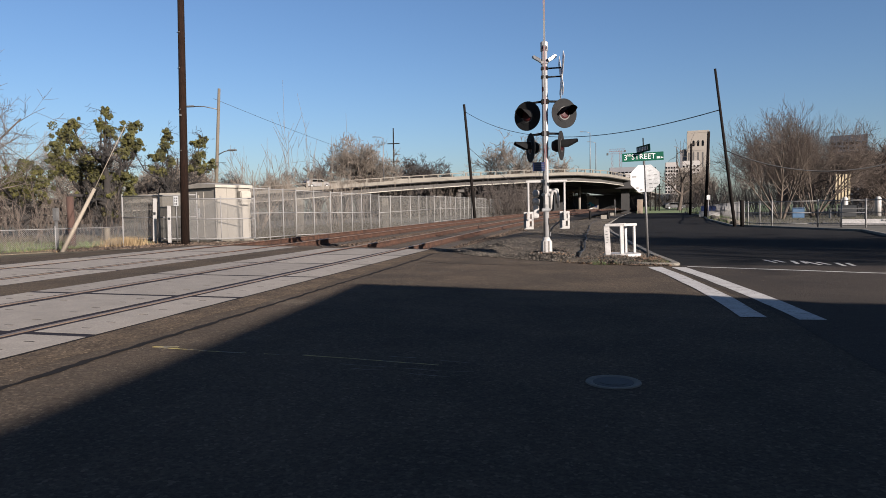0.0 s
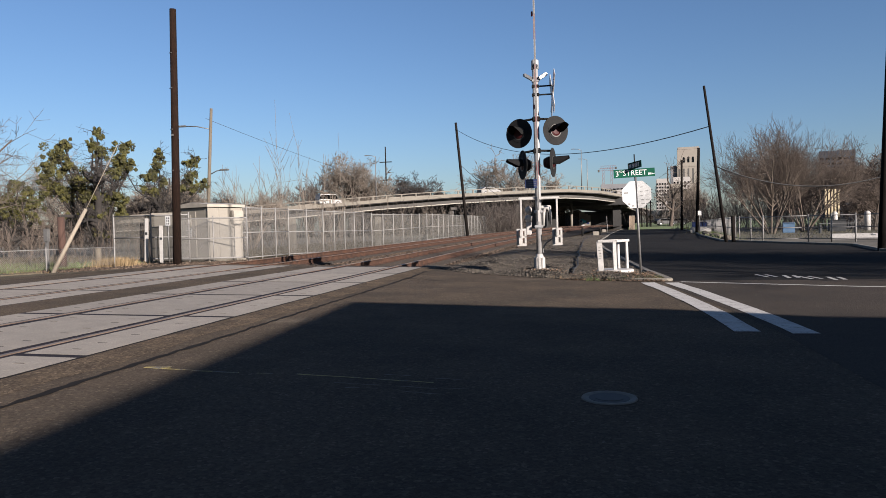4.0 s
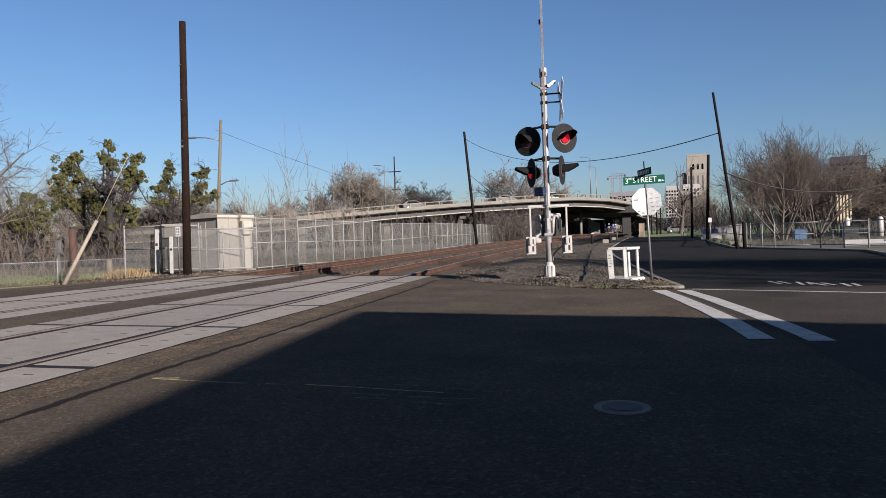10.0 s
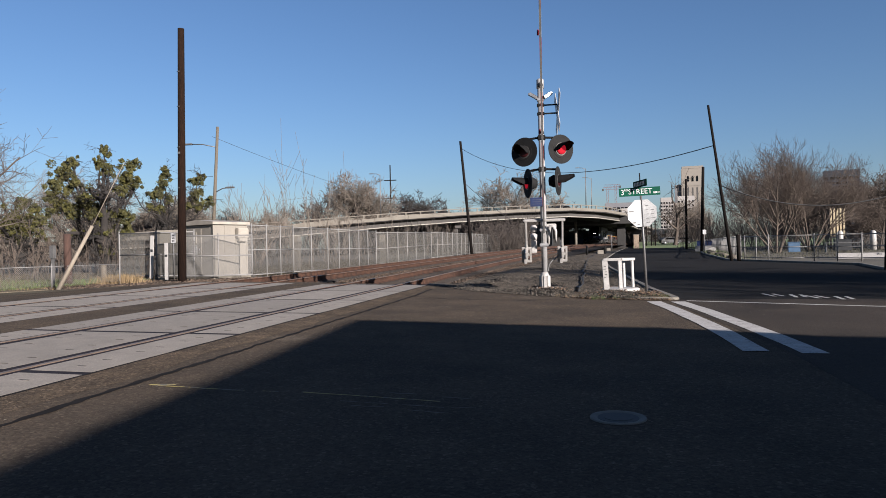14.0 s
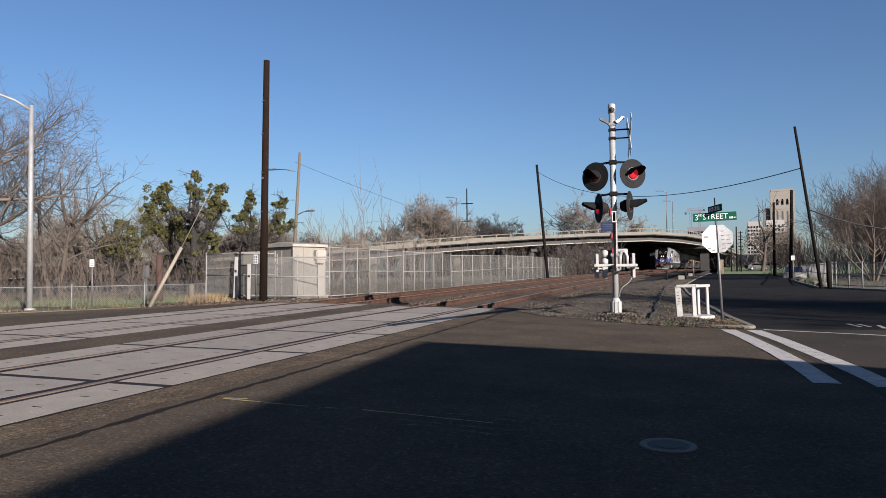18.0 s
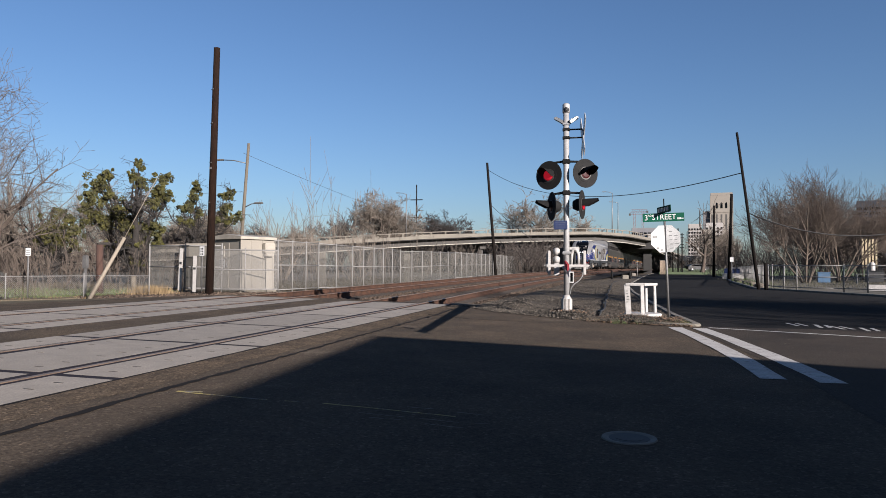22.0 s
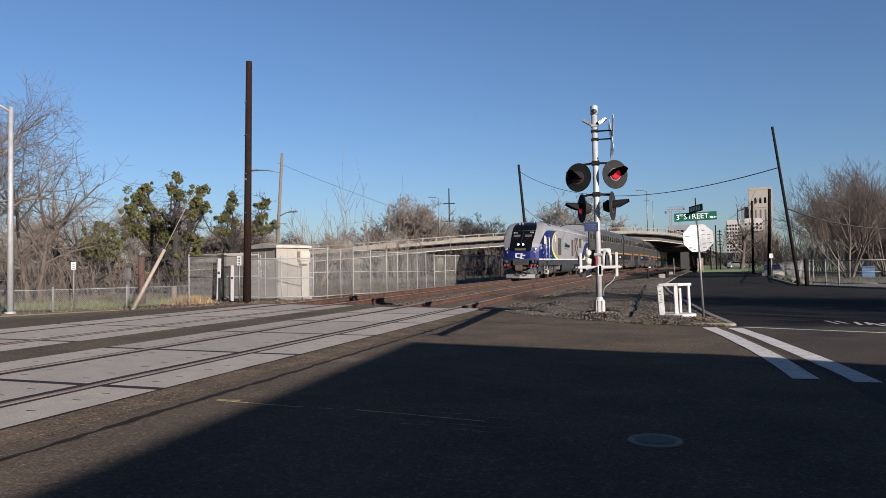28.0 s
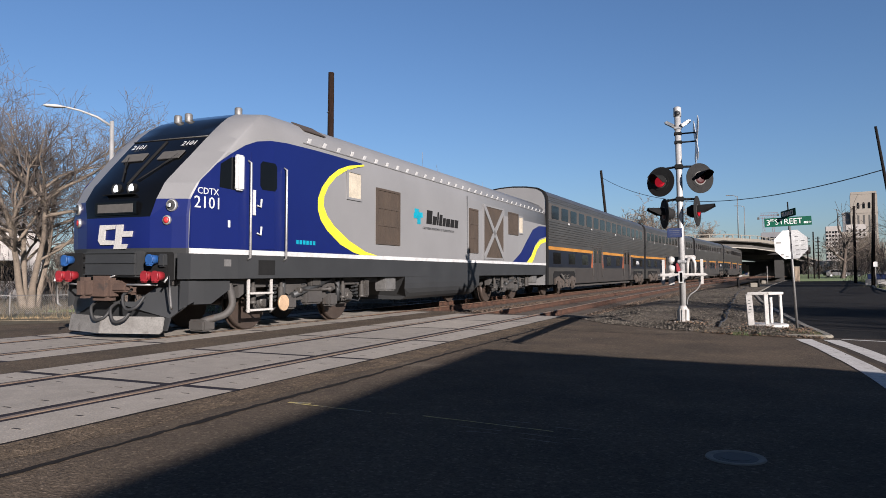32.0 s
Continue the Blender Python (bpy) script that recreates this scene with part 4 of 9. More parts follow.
    # gate machine
    bm = bmesh.new()
    rbox(bm, -0.17, 0.20, 0.075, 0.40, 0.98, 1.44, 0.03)
    part("gate_machine", bm, UNDER, sig)
    for z in (1.37, 1.20):
        bm = bmesh.new()
        tube(bm, [(-0.21, 0.06, z - 0.075), (-0.21, 0.06, z + 0.03), (-0.21, 0.06, z + 0.075)], [0.062, 0.075, 0.03], 14)
        part("relay_cover", bm, WHITE, sig)
    bm = bmesh.new()
    rbox(bm, -0.27, -0.15, 0.03, 0.10, 0.84, 1.12, 0.015)
    part("terminal_box", bm, WHITE, sig)
    bm = bmesh.new()
    tube(bm, [(0.10, -0.02, 1.02), (0.11, -0.03, 1.30), (0.14, -0.03, 1.40), (0.21, -0.03, 1.40), (0.25, -0.02, 1.30), (0.25, 0.0, 1.05)], [0.022, 0.034, 0.036, 0.036, 0.032, 0.022], 10)
    rbox(bm, 0.05, 0.27, 0.03, 0.07, 1.36, 1.46, 0.015)
    part("pivot_bracket", bm, WHITE, sig)
    bm = bmesh.new()
    tube(bm, bent([(0.34, 0.08, 0.92), (0.33, 0.05, 0.84), (0.26, 0.02, 0.74), (0.15, -0.02, 0.66), (0.09, -0.03, 0.56), (0.075, -0.03, 0.45)]), 0.014, 8)
    part("conduit", bm, GALV, sig)
    for z in (1.30, 0.98):
        bm = bmesh.new()
        rbox(bm, -0.095, 0.095, -0.09, 0.09, z, z + 0.065, 0.015)
        part("clamp", bm, ALU, sig)
    # the arm, built lying level towards -y from its pivot; it swings about x
    arm = empty("gate_arm", pose(*GATE_PIVOT), "", "")
    for key in list(arm.keys()):
        del arm[key]
    arm.parent = sig
    bm = bmesh.new()
    prism(bm, [(-0.25, -0.162), (-0.25, -0.038), (-6.75, -0.0665), (-6.75, -0.1335)], "x", -0.016, 0.016)
    rail = part("arm_beam", bm, GALV, arm)
    for k in range(13):
        h = 0.06 - 0.0022 * k
        for s in (-1, 1):
            bm = bmesh.new()
            box(bm, min(s * 0.0165, s * 0.019), max(s * 0.0165, s * 0.019), -0.25 - (k + 1) * 0.5, -0.25 - k * 0.5, -0.10 - h, -0.10 + h)
            part("gate_stripe", bm, (SIGN_WHITE, RED_PAINT)[k % 2], rail)
    bm = bmesh.new()
    for a, b, c, d in ((-0.026, 0.026, -0.165, -0.152), (-0.026, 0.026, -0.048, -0.035), (-0.026, -0.015, -0.152, -0.048), (0.015, 0.026, -0.152, -0.048)):
        box(bm, a, b, -6.80, -6.755, c, d)
    cap = part("end_cap", bm, SIGN_BACK, arm)
    # A black plug stands for the shade inside the open end.
    bm = bmesh.new()
    box(bm, -0.014, 0.014, -6.775, -6.755, -0.151, -0.049)
    part("hollow", bm, BLACKM, cap)
    for y in (-6.45, -4.3, -2.4):
        bm = bmesh.new()
        rbox(bm, -0.06, -0.022, y - 0.05, y + 0.05, -0.035, 0.065, 0.012)
        part("gate_lamp", bm, HOSE_RED, arm)
    bm = bmesh.new()
    rbox(bm, -0.42, 0.44, -0.52, -0.47, -0.085, -0.03, 0.01)
    for x in (-0.37, 0.38):
        rbox(bm, x - 0.022, x + 0.022, -0.50, 0.45, -0.08, -0.03, 0.01)
    rbox(bm, -0.03, 0.03, -0.32, 0.0, -0.14, -0.02, 0.012)
    part("counterweight_frame", bm, WHITE, arm)
    for x in (-0.37, 0.38):
        for k in range(2):
            bm = bmesh.new()
            rbox(bm, x - 0.032 - k * 0.03, x + 0.032 - k * 0.03, 0.15 + k * 0.16, 0.30 + k * 0.16, -0.26 + k * 0.04, 0.26 - k * 0.06, 0.01)
            part("counterweight", bm, WHITE, arm)
        bm = bmesh.new()
        for a, b, c, d in ((-0.105, 0.105, 0.14, 0.19), (-0.105, 0.105, 0.29, 0.34), (-0.105, 0.105, 0.45, 0.51), (-0.105, -0.055, 0.19, 0.45), (0.06, 0.105, 0.19, 0.45)):
            rbox(bm, x + a, x + b, c, d, -0.075, -0.045, 0.006)
        part("weight_plate", bm, WHITE, arm)
    return sig, arm, lamps


# ---------------------------------------------------------------- signs and barrier on the island
def octagon(r):
    return [(r * math.cos(math.pi / 8 + k * math.pi / 4), r * math.sin(math.pi / 8 + k * math.pi / 4)) for k in range(8)]


def build_stop_sign():
    sg = empty("stop_sign", pose(1.19, 14.68, 0.03, 0, -2.4, 0), "two bare-backed octagonal signs on a leaning post with street name blades", "road sign")
    bm = bmesh.new()
    tube(bm, [(0, 0, 0), (0, 0, 2.02)], 0.024, 10)
    part("post", bm, GALV, sg)
    # one octagon, creased along the post
    octo = octagon(0.295)
    left = [p for p in octo if p[0] < 0]
    right = [p for p in octo if p[0] > 0]
    halves = (("sign_plate", sorted(left, key=lambda p: math.atan2(p[1], p[0] + 0.1) % 6.283), 10, "bare aluminium sign back, creased and sunlit"),
              ("sign_plate", sorted(right, key=lambda p: math.atan2(p[1], p[0] - 0.1)), -4, "bare sign back with worn stickers"))
    for name, pts, yaw, lab in halves:
        m = pose(-0.015 if yaw > 0 else 0.015, -0.03, 1.60, 0, 0, yaw)
        edge = [(0, 0.272), *pts, (0, -0.272)] if yaw > 0 else [(0, -0.272), *pts, (0, 0.272)]
        bm = bmesh.new()
        t = bmesh.new()
        prism(t, edge, "y", -0.003, 0.003)
        bmesh.ops.recalc_face_normals(t, faces=t.faces[:])
        merge(bm, t, m)
        pl = part(name, bm, SIGN_BACK, sg, lab)
        rnd = random.Random(yaw)
        marks = [(0.06 + 0.1 * j, 0.14 - 0.085 * k, rnd.uniform(0.05, 0.08), 0.012) for k in range(5) for j in range(2 if k else 1)] if yaw < 0 else [(-0.24, 0.03, 0.09, 0.03), (-0.17, -0.2, 0.05, 0.03), (-0.09, -0.24, 0.05, 0.03)]
        for x0, z0, w, h in marks:
            bm = bmesh.new()
            box(bm, x0, x0 + w, -0.006, -0.004, z0, z0 + h, m)
            part("sticker_bar", bm, GALV, pl)
    # street name blade, facing the camera
    m = pose(-0.04, -0.03, 2.04, 0, 0, 12)
    bm = bmesh.new()
    t = bmesh.new()
    rbox(t, -0.40, 0.44, -0.004, 0.004, -0.085, 0.085, 0.003)
    merge(bm, t, m)
    blade = part("street_blade", bm, GREEN_SIGN, sg, "green street name blade with white letters")
    letters("lettering", "STREET", 0.15, m @ pose(0.03, -0.006, 0, 90, 0, 0), SIGN_WHITE, blade, 0.001)
    letters("lettering", "3", 0.155, m @ pose(-0.33, -0.006, -0.005, 90, 0, 0), SIGN_WHITE, blade, 0.001)
    letters("lettering", "RD", 0.06, m @ pose(-0.255, -0.006, 0.04, 90, 0, 0), SIGN_WHITE, blade, 0.001)
    bm = bmesh.new()
    t = bmesh.new()
    for k in range(3):
        box(t, 0.30 + k * 0.024, 0.318 + k * 0.024, -0.007, -0.005, -0.05, -0.012)
    merge(bm, t, m)
    part("number_bar", bm, SIGN_WHITE, blade)
    bm = bmesh.new()
    t = bmesh.new()
    prism(t, [(0.375, -0.032), (0.395, -0.014), (0.395, -0.026), (0.43, -0.026), (0.43, -0.038), (0.395, -0.038), (0.395, -0.05)], "y", -0.007, -0.005)
    merge(bm, t, m)
    part("arrow", bm, SIGN_WHITE, blade)
    m = pose(0, 0, 2.20, 0, 0, -72)
    bm = bmesh.new()
    t = bmesh.new()
    rbox(t, -0.36, 0.34, -0.004, 0.004, -0.07, 0.07, 0.003)
    merge(bm, t, m)
    cross = part("street_blade", bm, GREEN_SIGN, sg, "dark street name blade turned away")
    bm = bmesh.new()
    t = bmesh.new()
    for k in range(7):
        box(t, -0.30 + k * 0.08, -0.25 + k * 0.08, -0.007, -0.005, -0.04, 0.04)
    merge(bm, t, m)
    part("text_bar", bm, SIGN_WHITE, cross)
    bm = bmesh.new()
    tube(bm, [(0, 0, 2.02), (0, 0, 2.42)], 0.012, 8)
    part("bracket", bm, BLACKM, sg)


def build_barrier():
    """White-painted timber frame with two sides, on a round concrete footing."""
    b = empty("barrier_frame", pose(0.66, 14.62, 0.06), "white-painted timber frame standing on a pale footing", "barrier")
    bm = bmesh.new()
    tube(bm, [(0.02, 0, 0.0), (0.02, 0, 0.045), (0.02, 0, 0.065)], [0.37, 0.37, 0.34], 24)
    part("footing", bm, WHITE, b)
    posts = [(-0.265, -0.23, 0.115), (0.005, -0.26, 0.075), (0.27, 0.16, 0.05), (0.10, 0.22, 0.05)]
    for k, (x, y, w) in enumerate(posts):
        bm = bmesh.new()
        rbox(bm, -w / 2, w / 2, -0.03, 0.03, 0.03, 0.64, 0.008, pose(x, y, 0, 0, -3.5 if k == 0 else -1.5, 8 * k))
        part("post", bm, WHITE, b)
    bm = bmesh.new()
    for p, q in (((-0.33, -0.25), (0.02, -0.27)), ((0.02, -0.27), (0.30, 0.18)), ((-0.31, -0.22), (0.10, 0.24)), ((0.08, 0.23), (0.30, 0.17))):
        d = Vector((q[0] - p[0], q[1] - p[1], 0))
        rbox(bm, 0, d.length, -0.022, 0.022, 0.615, 0.665, 0.006, pose(p[0], p[1], 0.0, 0, 0, math.degrees(math.atan2(d.y, d.x))))
    part("top_rail", bm, WHITE, b)
    for k in range(5):
        bm = bmesh.new()
        x = -0.295 + 0.012 * (k % 3)
        box(bm, x, x + 0.035 + 0.01 * (k % 2), -0.268, -0.262, 0.30 + k * 0.055, 0.311 + k * 0.055, pose(0, 0, 0, 0, -3.5, 0))
        part("scrawl_bar", bm, UNDER, b)


SIGNAL, GATE, FLASHERS = build_signal()
build_stop_sign()
build_barrier()

# ---------------------------------------------------------------- poles, fences and shed
def utility_pole(base, top, r0, r1, material, label, name="utility_pole"):
    b, t = Vector(base), Vector(top)
    p = empty(name, pose(*b), label, "utility pole")
    bm = bmesh.new()
    d = t - b
    tube(bm, [(0, 0, -0.05), d * 0.5, d], [r0, (r0 + r1) / 2, r1], 12)
    part("shaft", bm, material, p)
    return p, d


def wire(name, a, b, sag, r, label, n=20):
    bm = bmesh.new()
    a, b = Vector(a), Vector(b)
    tube(bm, [a + (b - a) * (i / n) - Vector((0, 0, sag * 4 * (i / n) * (1 - i / n))) for i in range(n + 1)], r, 5)
    solid(name, bm, CABLE, label, "cable")


def build_poles():
    p, d = utility_pole((-13.7, 21.76, 0.05), (-13.52, 21.72, 8.72), 0.145, 0.11, WOODPOLE, "tall brown creosoted pole with no wires")
    for z in (3.2, 4.6, 6.0, 7.2):
        bm = bmesh.new()
        tube(bm, [d * (z / 8.7) + Vector((-0.11, -0.09, 0)), d * (z / 8.7) + Vector((0.02, -0.165, 0))], 0.012, 6)
        part("bolt", bm, GALV, p)
    bm = bmesh.new()
    box(bm, -0.04, 0.05, -0.175, -0.165, 4.35, 4.42, pose(d.x * 0.5, d.y * 0.5, 0))
    part("tag", bm, GALV, p)
    p, d = utility_pole((-22.2, 38.43, 0.0), (-21.8, 38.75, 8.6), 0.12, 0.085, GREYPOLE, "pale weathered pole with street lamp arms")
    for z, s, L in ((7.35, -1, 1.9), (4.6, 1, 1.0)):
        bm = bmesh.new()
        q = d * (z / 8.6)
        tube(bm, [q, q + Vector((s * L * 0.5, 0, 0.22)), q + Vector((s * L, 0, 0.28))], 0.03, 6)
        arm = part("lamp_arm", bm, GALV, p)
        bm = bmesh.new()
        rbox(bm, -0.28, 0.28, -0.1, 0.1, -0.05, 0.05, 0.03, pose(*(q + Vector((s * L, 0, 0.27)))))
        part("lamp_head", bm, GALV, arm)
    p, d = utility_pole((-13.2, 81.3, 0.0), (-14.3, 81.1, 13.45), 0.19, 0.14, DARKPOLE, "dark leaning utility pole beside the railway fence")
    p, d = utility_pole((7.35, 38.1, 0.0), (6.36, 38.25, 8.1), 0.085, 0.06, DARKPOLE, "dark leaning utility pole beside the street fence")
    bm = bmesh.new()
    tube(bm, [(0.33, -0.1, 0), (0.30, -0.1, 1.35)], [0.10, 0.095], 10)
    part("stub", bm, DARKPOLE, p)
    utility_pole((9.40, 24.5, -0.1), (9.67, 24.5, 6.73), 0.125, 0.1, DARKPOLE, "dark utility pole at the corner of the side street")
    utility_pole((11.1, 71.7, 0.0), (11.35, 71.6, 8.3), 0.16, 0.13, DARKPOLE, "dark utility pole along the street")
    utility_pole((13.6, 100.7, 0.0), (13.7, 100.7, 9.7), 0.17, 0.14, DARKPOLE, "dark utility pole along the street")
    utility_pole((13.46, 151, 0), (13.46, 151, 9.4), 0.15, 0.12, DARKPOLE, "dark utility pole on the lawn at the street's end")
    for x, y, h, a, b in ((12.35, 150, 8.4, -0.4, 0.45), (14.2, 150.5, 8.4, -0.5, 0.4)):
        p, d = utility_pole((x, y, 0), (x, y, h), 0.14, 0.11, DARKPOLE, "old pole with six short cross arms at the street's end")
        for k in range(6):
            bm = bmesh.new()
            rbox(bm, a, b, -0.05, 0.05, h - 0.35 - k * 0.68, h - 0.23 - k * 0.68, 0.01)
            part("cross_arm", bm, DARKPOLE, p)
    x, y, h = -42.5, 150, 19.5
    p, d = utility_pole((x, y, 0), (x, y, h), 0.2, 0.12, DARKPOLE, "tall distant utility pole with cross arms")
    for k in range(2):
        bm = bmesh.new()
        rbox(bm, -1.4, 1.4, -0.08, 0.08, h - 3.5 - k * 4.0, h - 3.3 - k * 4.0, 0.02)
        part("cross_arm", bm, DARKPOLE, p)
    wire("overhead_wire", (-14.2, 81.1, 12.6), (6.62, 38.2, 6.0), 2.1, 0.025, "slack black wire between two leaning poles", 30)
    wire("overhead_wire", (6.82, 38.2, 3.95), (20.0, 37.8, 5.96), 2.12, 0.03, "slack black wire sagging past the bare trees", 30)
    wire("overhead_wire", (-14.0, 81.1, 8.6), (-8.4, 82, 3.9), 0.2, 0.03, "black wire from the leaning pole")
    wire("overhead_wire", (-22.1, 38.6, 8.0), (-13.5, 90, 4.2), 0.8, 0.011, "thin black wire from the pale pole")
    wire("overhead_wire", (-42, 45, 4.6), (-21.0, 33, 4.0), 0.5, 0.011, "thin black wire above the brush")
    # strut and guy by the tracks
    bm = bmesh.new()
    tube(bm, [(-14.06, 16.37, 0.02), (-13.38, 16.93, 1.8)], [0.06, 0.045], 10)
    s = solid("leaning_post", bm, PALEWOOD, "pale leaning timber guy guard beside the crossing road", "post")
    bm = bmesh.new()
    tube(bm, [(-13.38, 16.93, 1.8), (-12.75, 17.5, 3.6)], 0.009, 6)
    part("guy_wire", bm, PALEWOOD, s)
    bm = bmesh.new()
    tube(bm, [(-17.33, 20.71, 0.0), (-17.36, 20.71, 1.72)], [0.125, 0.115], 12)
    solid("timber_stub", bm, STUBWOOD, "cut-off reddish timber pole beside the fence", "post")
    bm = bmesh.new()
    tube(bm, [(-18.2, 23.6, 0.0), (-18.2, 23.6, 0.6)], [0.13, 0.10], 10)
    solid("timber_stub", bm, GREYPOLE, "short broken timber stump in dry grass", "post")


def white_marker(x, y, h, lean):
    m = empty("marker_post", pose(x, y, 0.05, 0, lean, 0), "flat white marker post beside the fence", "marker post", "white markers by the shed")
    bm = bmesh.new()
    rbox(bm, -0.075, 0.075, -0.02, 0.02, 0, h, 0.012)
    part("post", bm, WHITE, m)
    bm = bmesh.new()
    box(bm, -0.05, 0.05, -0.024, -0.021, h * 0.62, h * 0.68)
    part("band", bm, UNDER, m)


def fence_run(name, pts, height, spacing, mesh_mat, label, r=0.03, mid=False, category="fence", group="", pr=0.024):
    f = empty(name, pose(0, 0, 0), label, category, group)
    post_mesh = None
    for (a, b) in zip(pts, pts[1:]):
        a, b = Vector(a), Vector(b)
        n = max(1, round((b - a).length / spacing))
        for k in range(n + (1 if b == Vector(pts[-1]) else 0)):
            q = a + (b - a) * (k / n)
            if post_mesh is None:
                bm = bmesh.new()
                tube(bm, [(0, 0, -0.1), (0, 0, height + 0.06)], r, 8)
                disc(bm, (0, 0, height + 0.07), (0, 0, 1), r * 1.2, 0.03, 8)
                post_mesh = finish(bm, "post", FENCEPOST)
            ob = new("post", post_mesh)
            ob.parent = f
            ob.matrix_basis = pose(q.x, q.y, q.z, 0, 0, 0)
        d = b - a
        yaw = math.atan2(d.y, d.x)
        for z in ([height, height * 0.52, 0.08] if mid else [height]):
            bm = bmesh.new()
            tube(bm, [a + Vector((0, 0, z)), b + Vector((0, 0, z))], pr, 6)
            part("rail", bm, FENCEPOST, f)
        me = bpy.data.meshes.new("mesh_panel")
        me.from_pydata([(0, 0, 0.04), (d.xy.length, 0, 0.04 + d.z), (d.xy.length, 0, height + d.z), (0, 0, height)], [], [(0, 1, 2, 3)])
        me.materials.append(mesh_mat)
        ob = new("mesh_panel", me)
        ob.parent = f
        ob.matrix_basis = pose(a.x, a.y, a.z, 0, 0, math.degrees(yaw))
    return f


def build_fences():
    fence_run("chain_link_fence", [(-17.6, 23.75, 0.06), (-14.4, 23.7, 0.06)], 1.72, 1.55, FENCE_SLAT, "tall chain link fence with grey slats beside the shed", 0.03, True)
    fence_run("chain_link_fence", [(-14.4, 23.0, 0.06), (-12.2, 24.0, 0.06)], 1.55, 1.1, FENCE_DUSTY, "low chain link fence before the shed", 0.02, True)
    fence_run("chain_link_fence", [(-17.6, 30.9, -0.234), (-15.89, 31.21, -0.234), (-15.56, 35.38, -0.234), (-14.98, 39.02, -0.273), (-14.59, 47.47, -0.286)], 2.5, 1.65, FENCE_DUSTY, "tall chain link fence along the railway", 0.032, True)
    fence_run("chain_link_fence", [(-14.59, 47.47, -0.286), (-13.98, 62.73, -0.035), (-13.60, 84.33, 0.098), (-13.22, 108.01, 0.152)], 2.42, 2.4, FENCE_SLAT, "tall chain link fence with pale slats along the railway", 0.037, True)
    fence_run("chain_link_fence", [(-40, 9.5, 0.05), (-20.5, 14.4, 0.05), (-16.6, 16.1, 0.05), (-15.2, 20.5, 0.05), (-17.6, 23.75, 0.06)], 0.62, 1.9, FENCE_WIRE, "low galvanised chain link fence along the grass", 0.017, False, pr=0.011)
    fence_run("chain_link_fence", [(24, 160, 0), (11.2, 60, 0.0), (9.2, 46, 0.0), (8.9, 42.5, 0.0), (9.55, 39.9, 0), (11.5, 38.9, 0), (13.2, 37.4, 0), (18, 35.3, 0), (30, 31, 0), (50, 24, 0)], 1.25, 1.5, FENCE_WIRE, "old chain link fence along the street", 0.035, True)


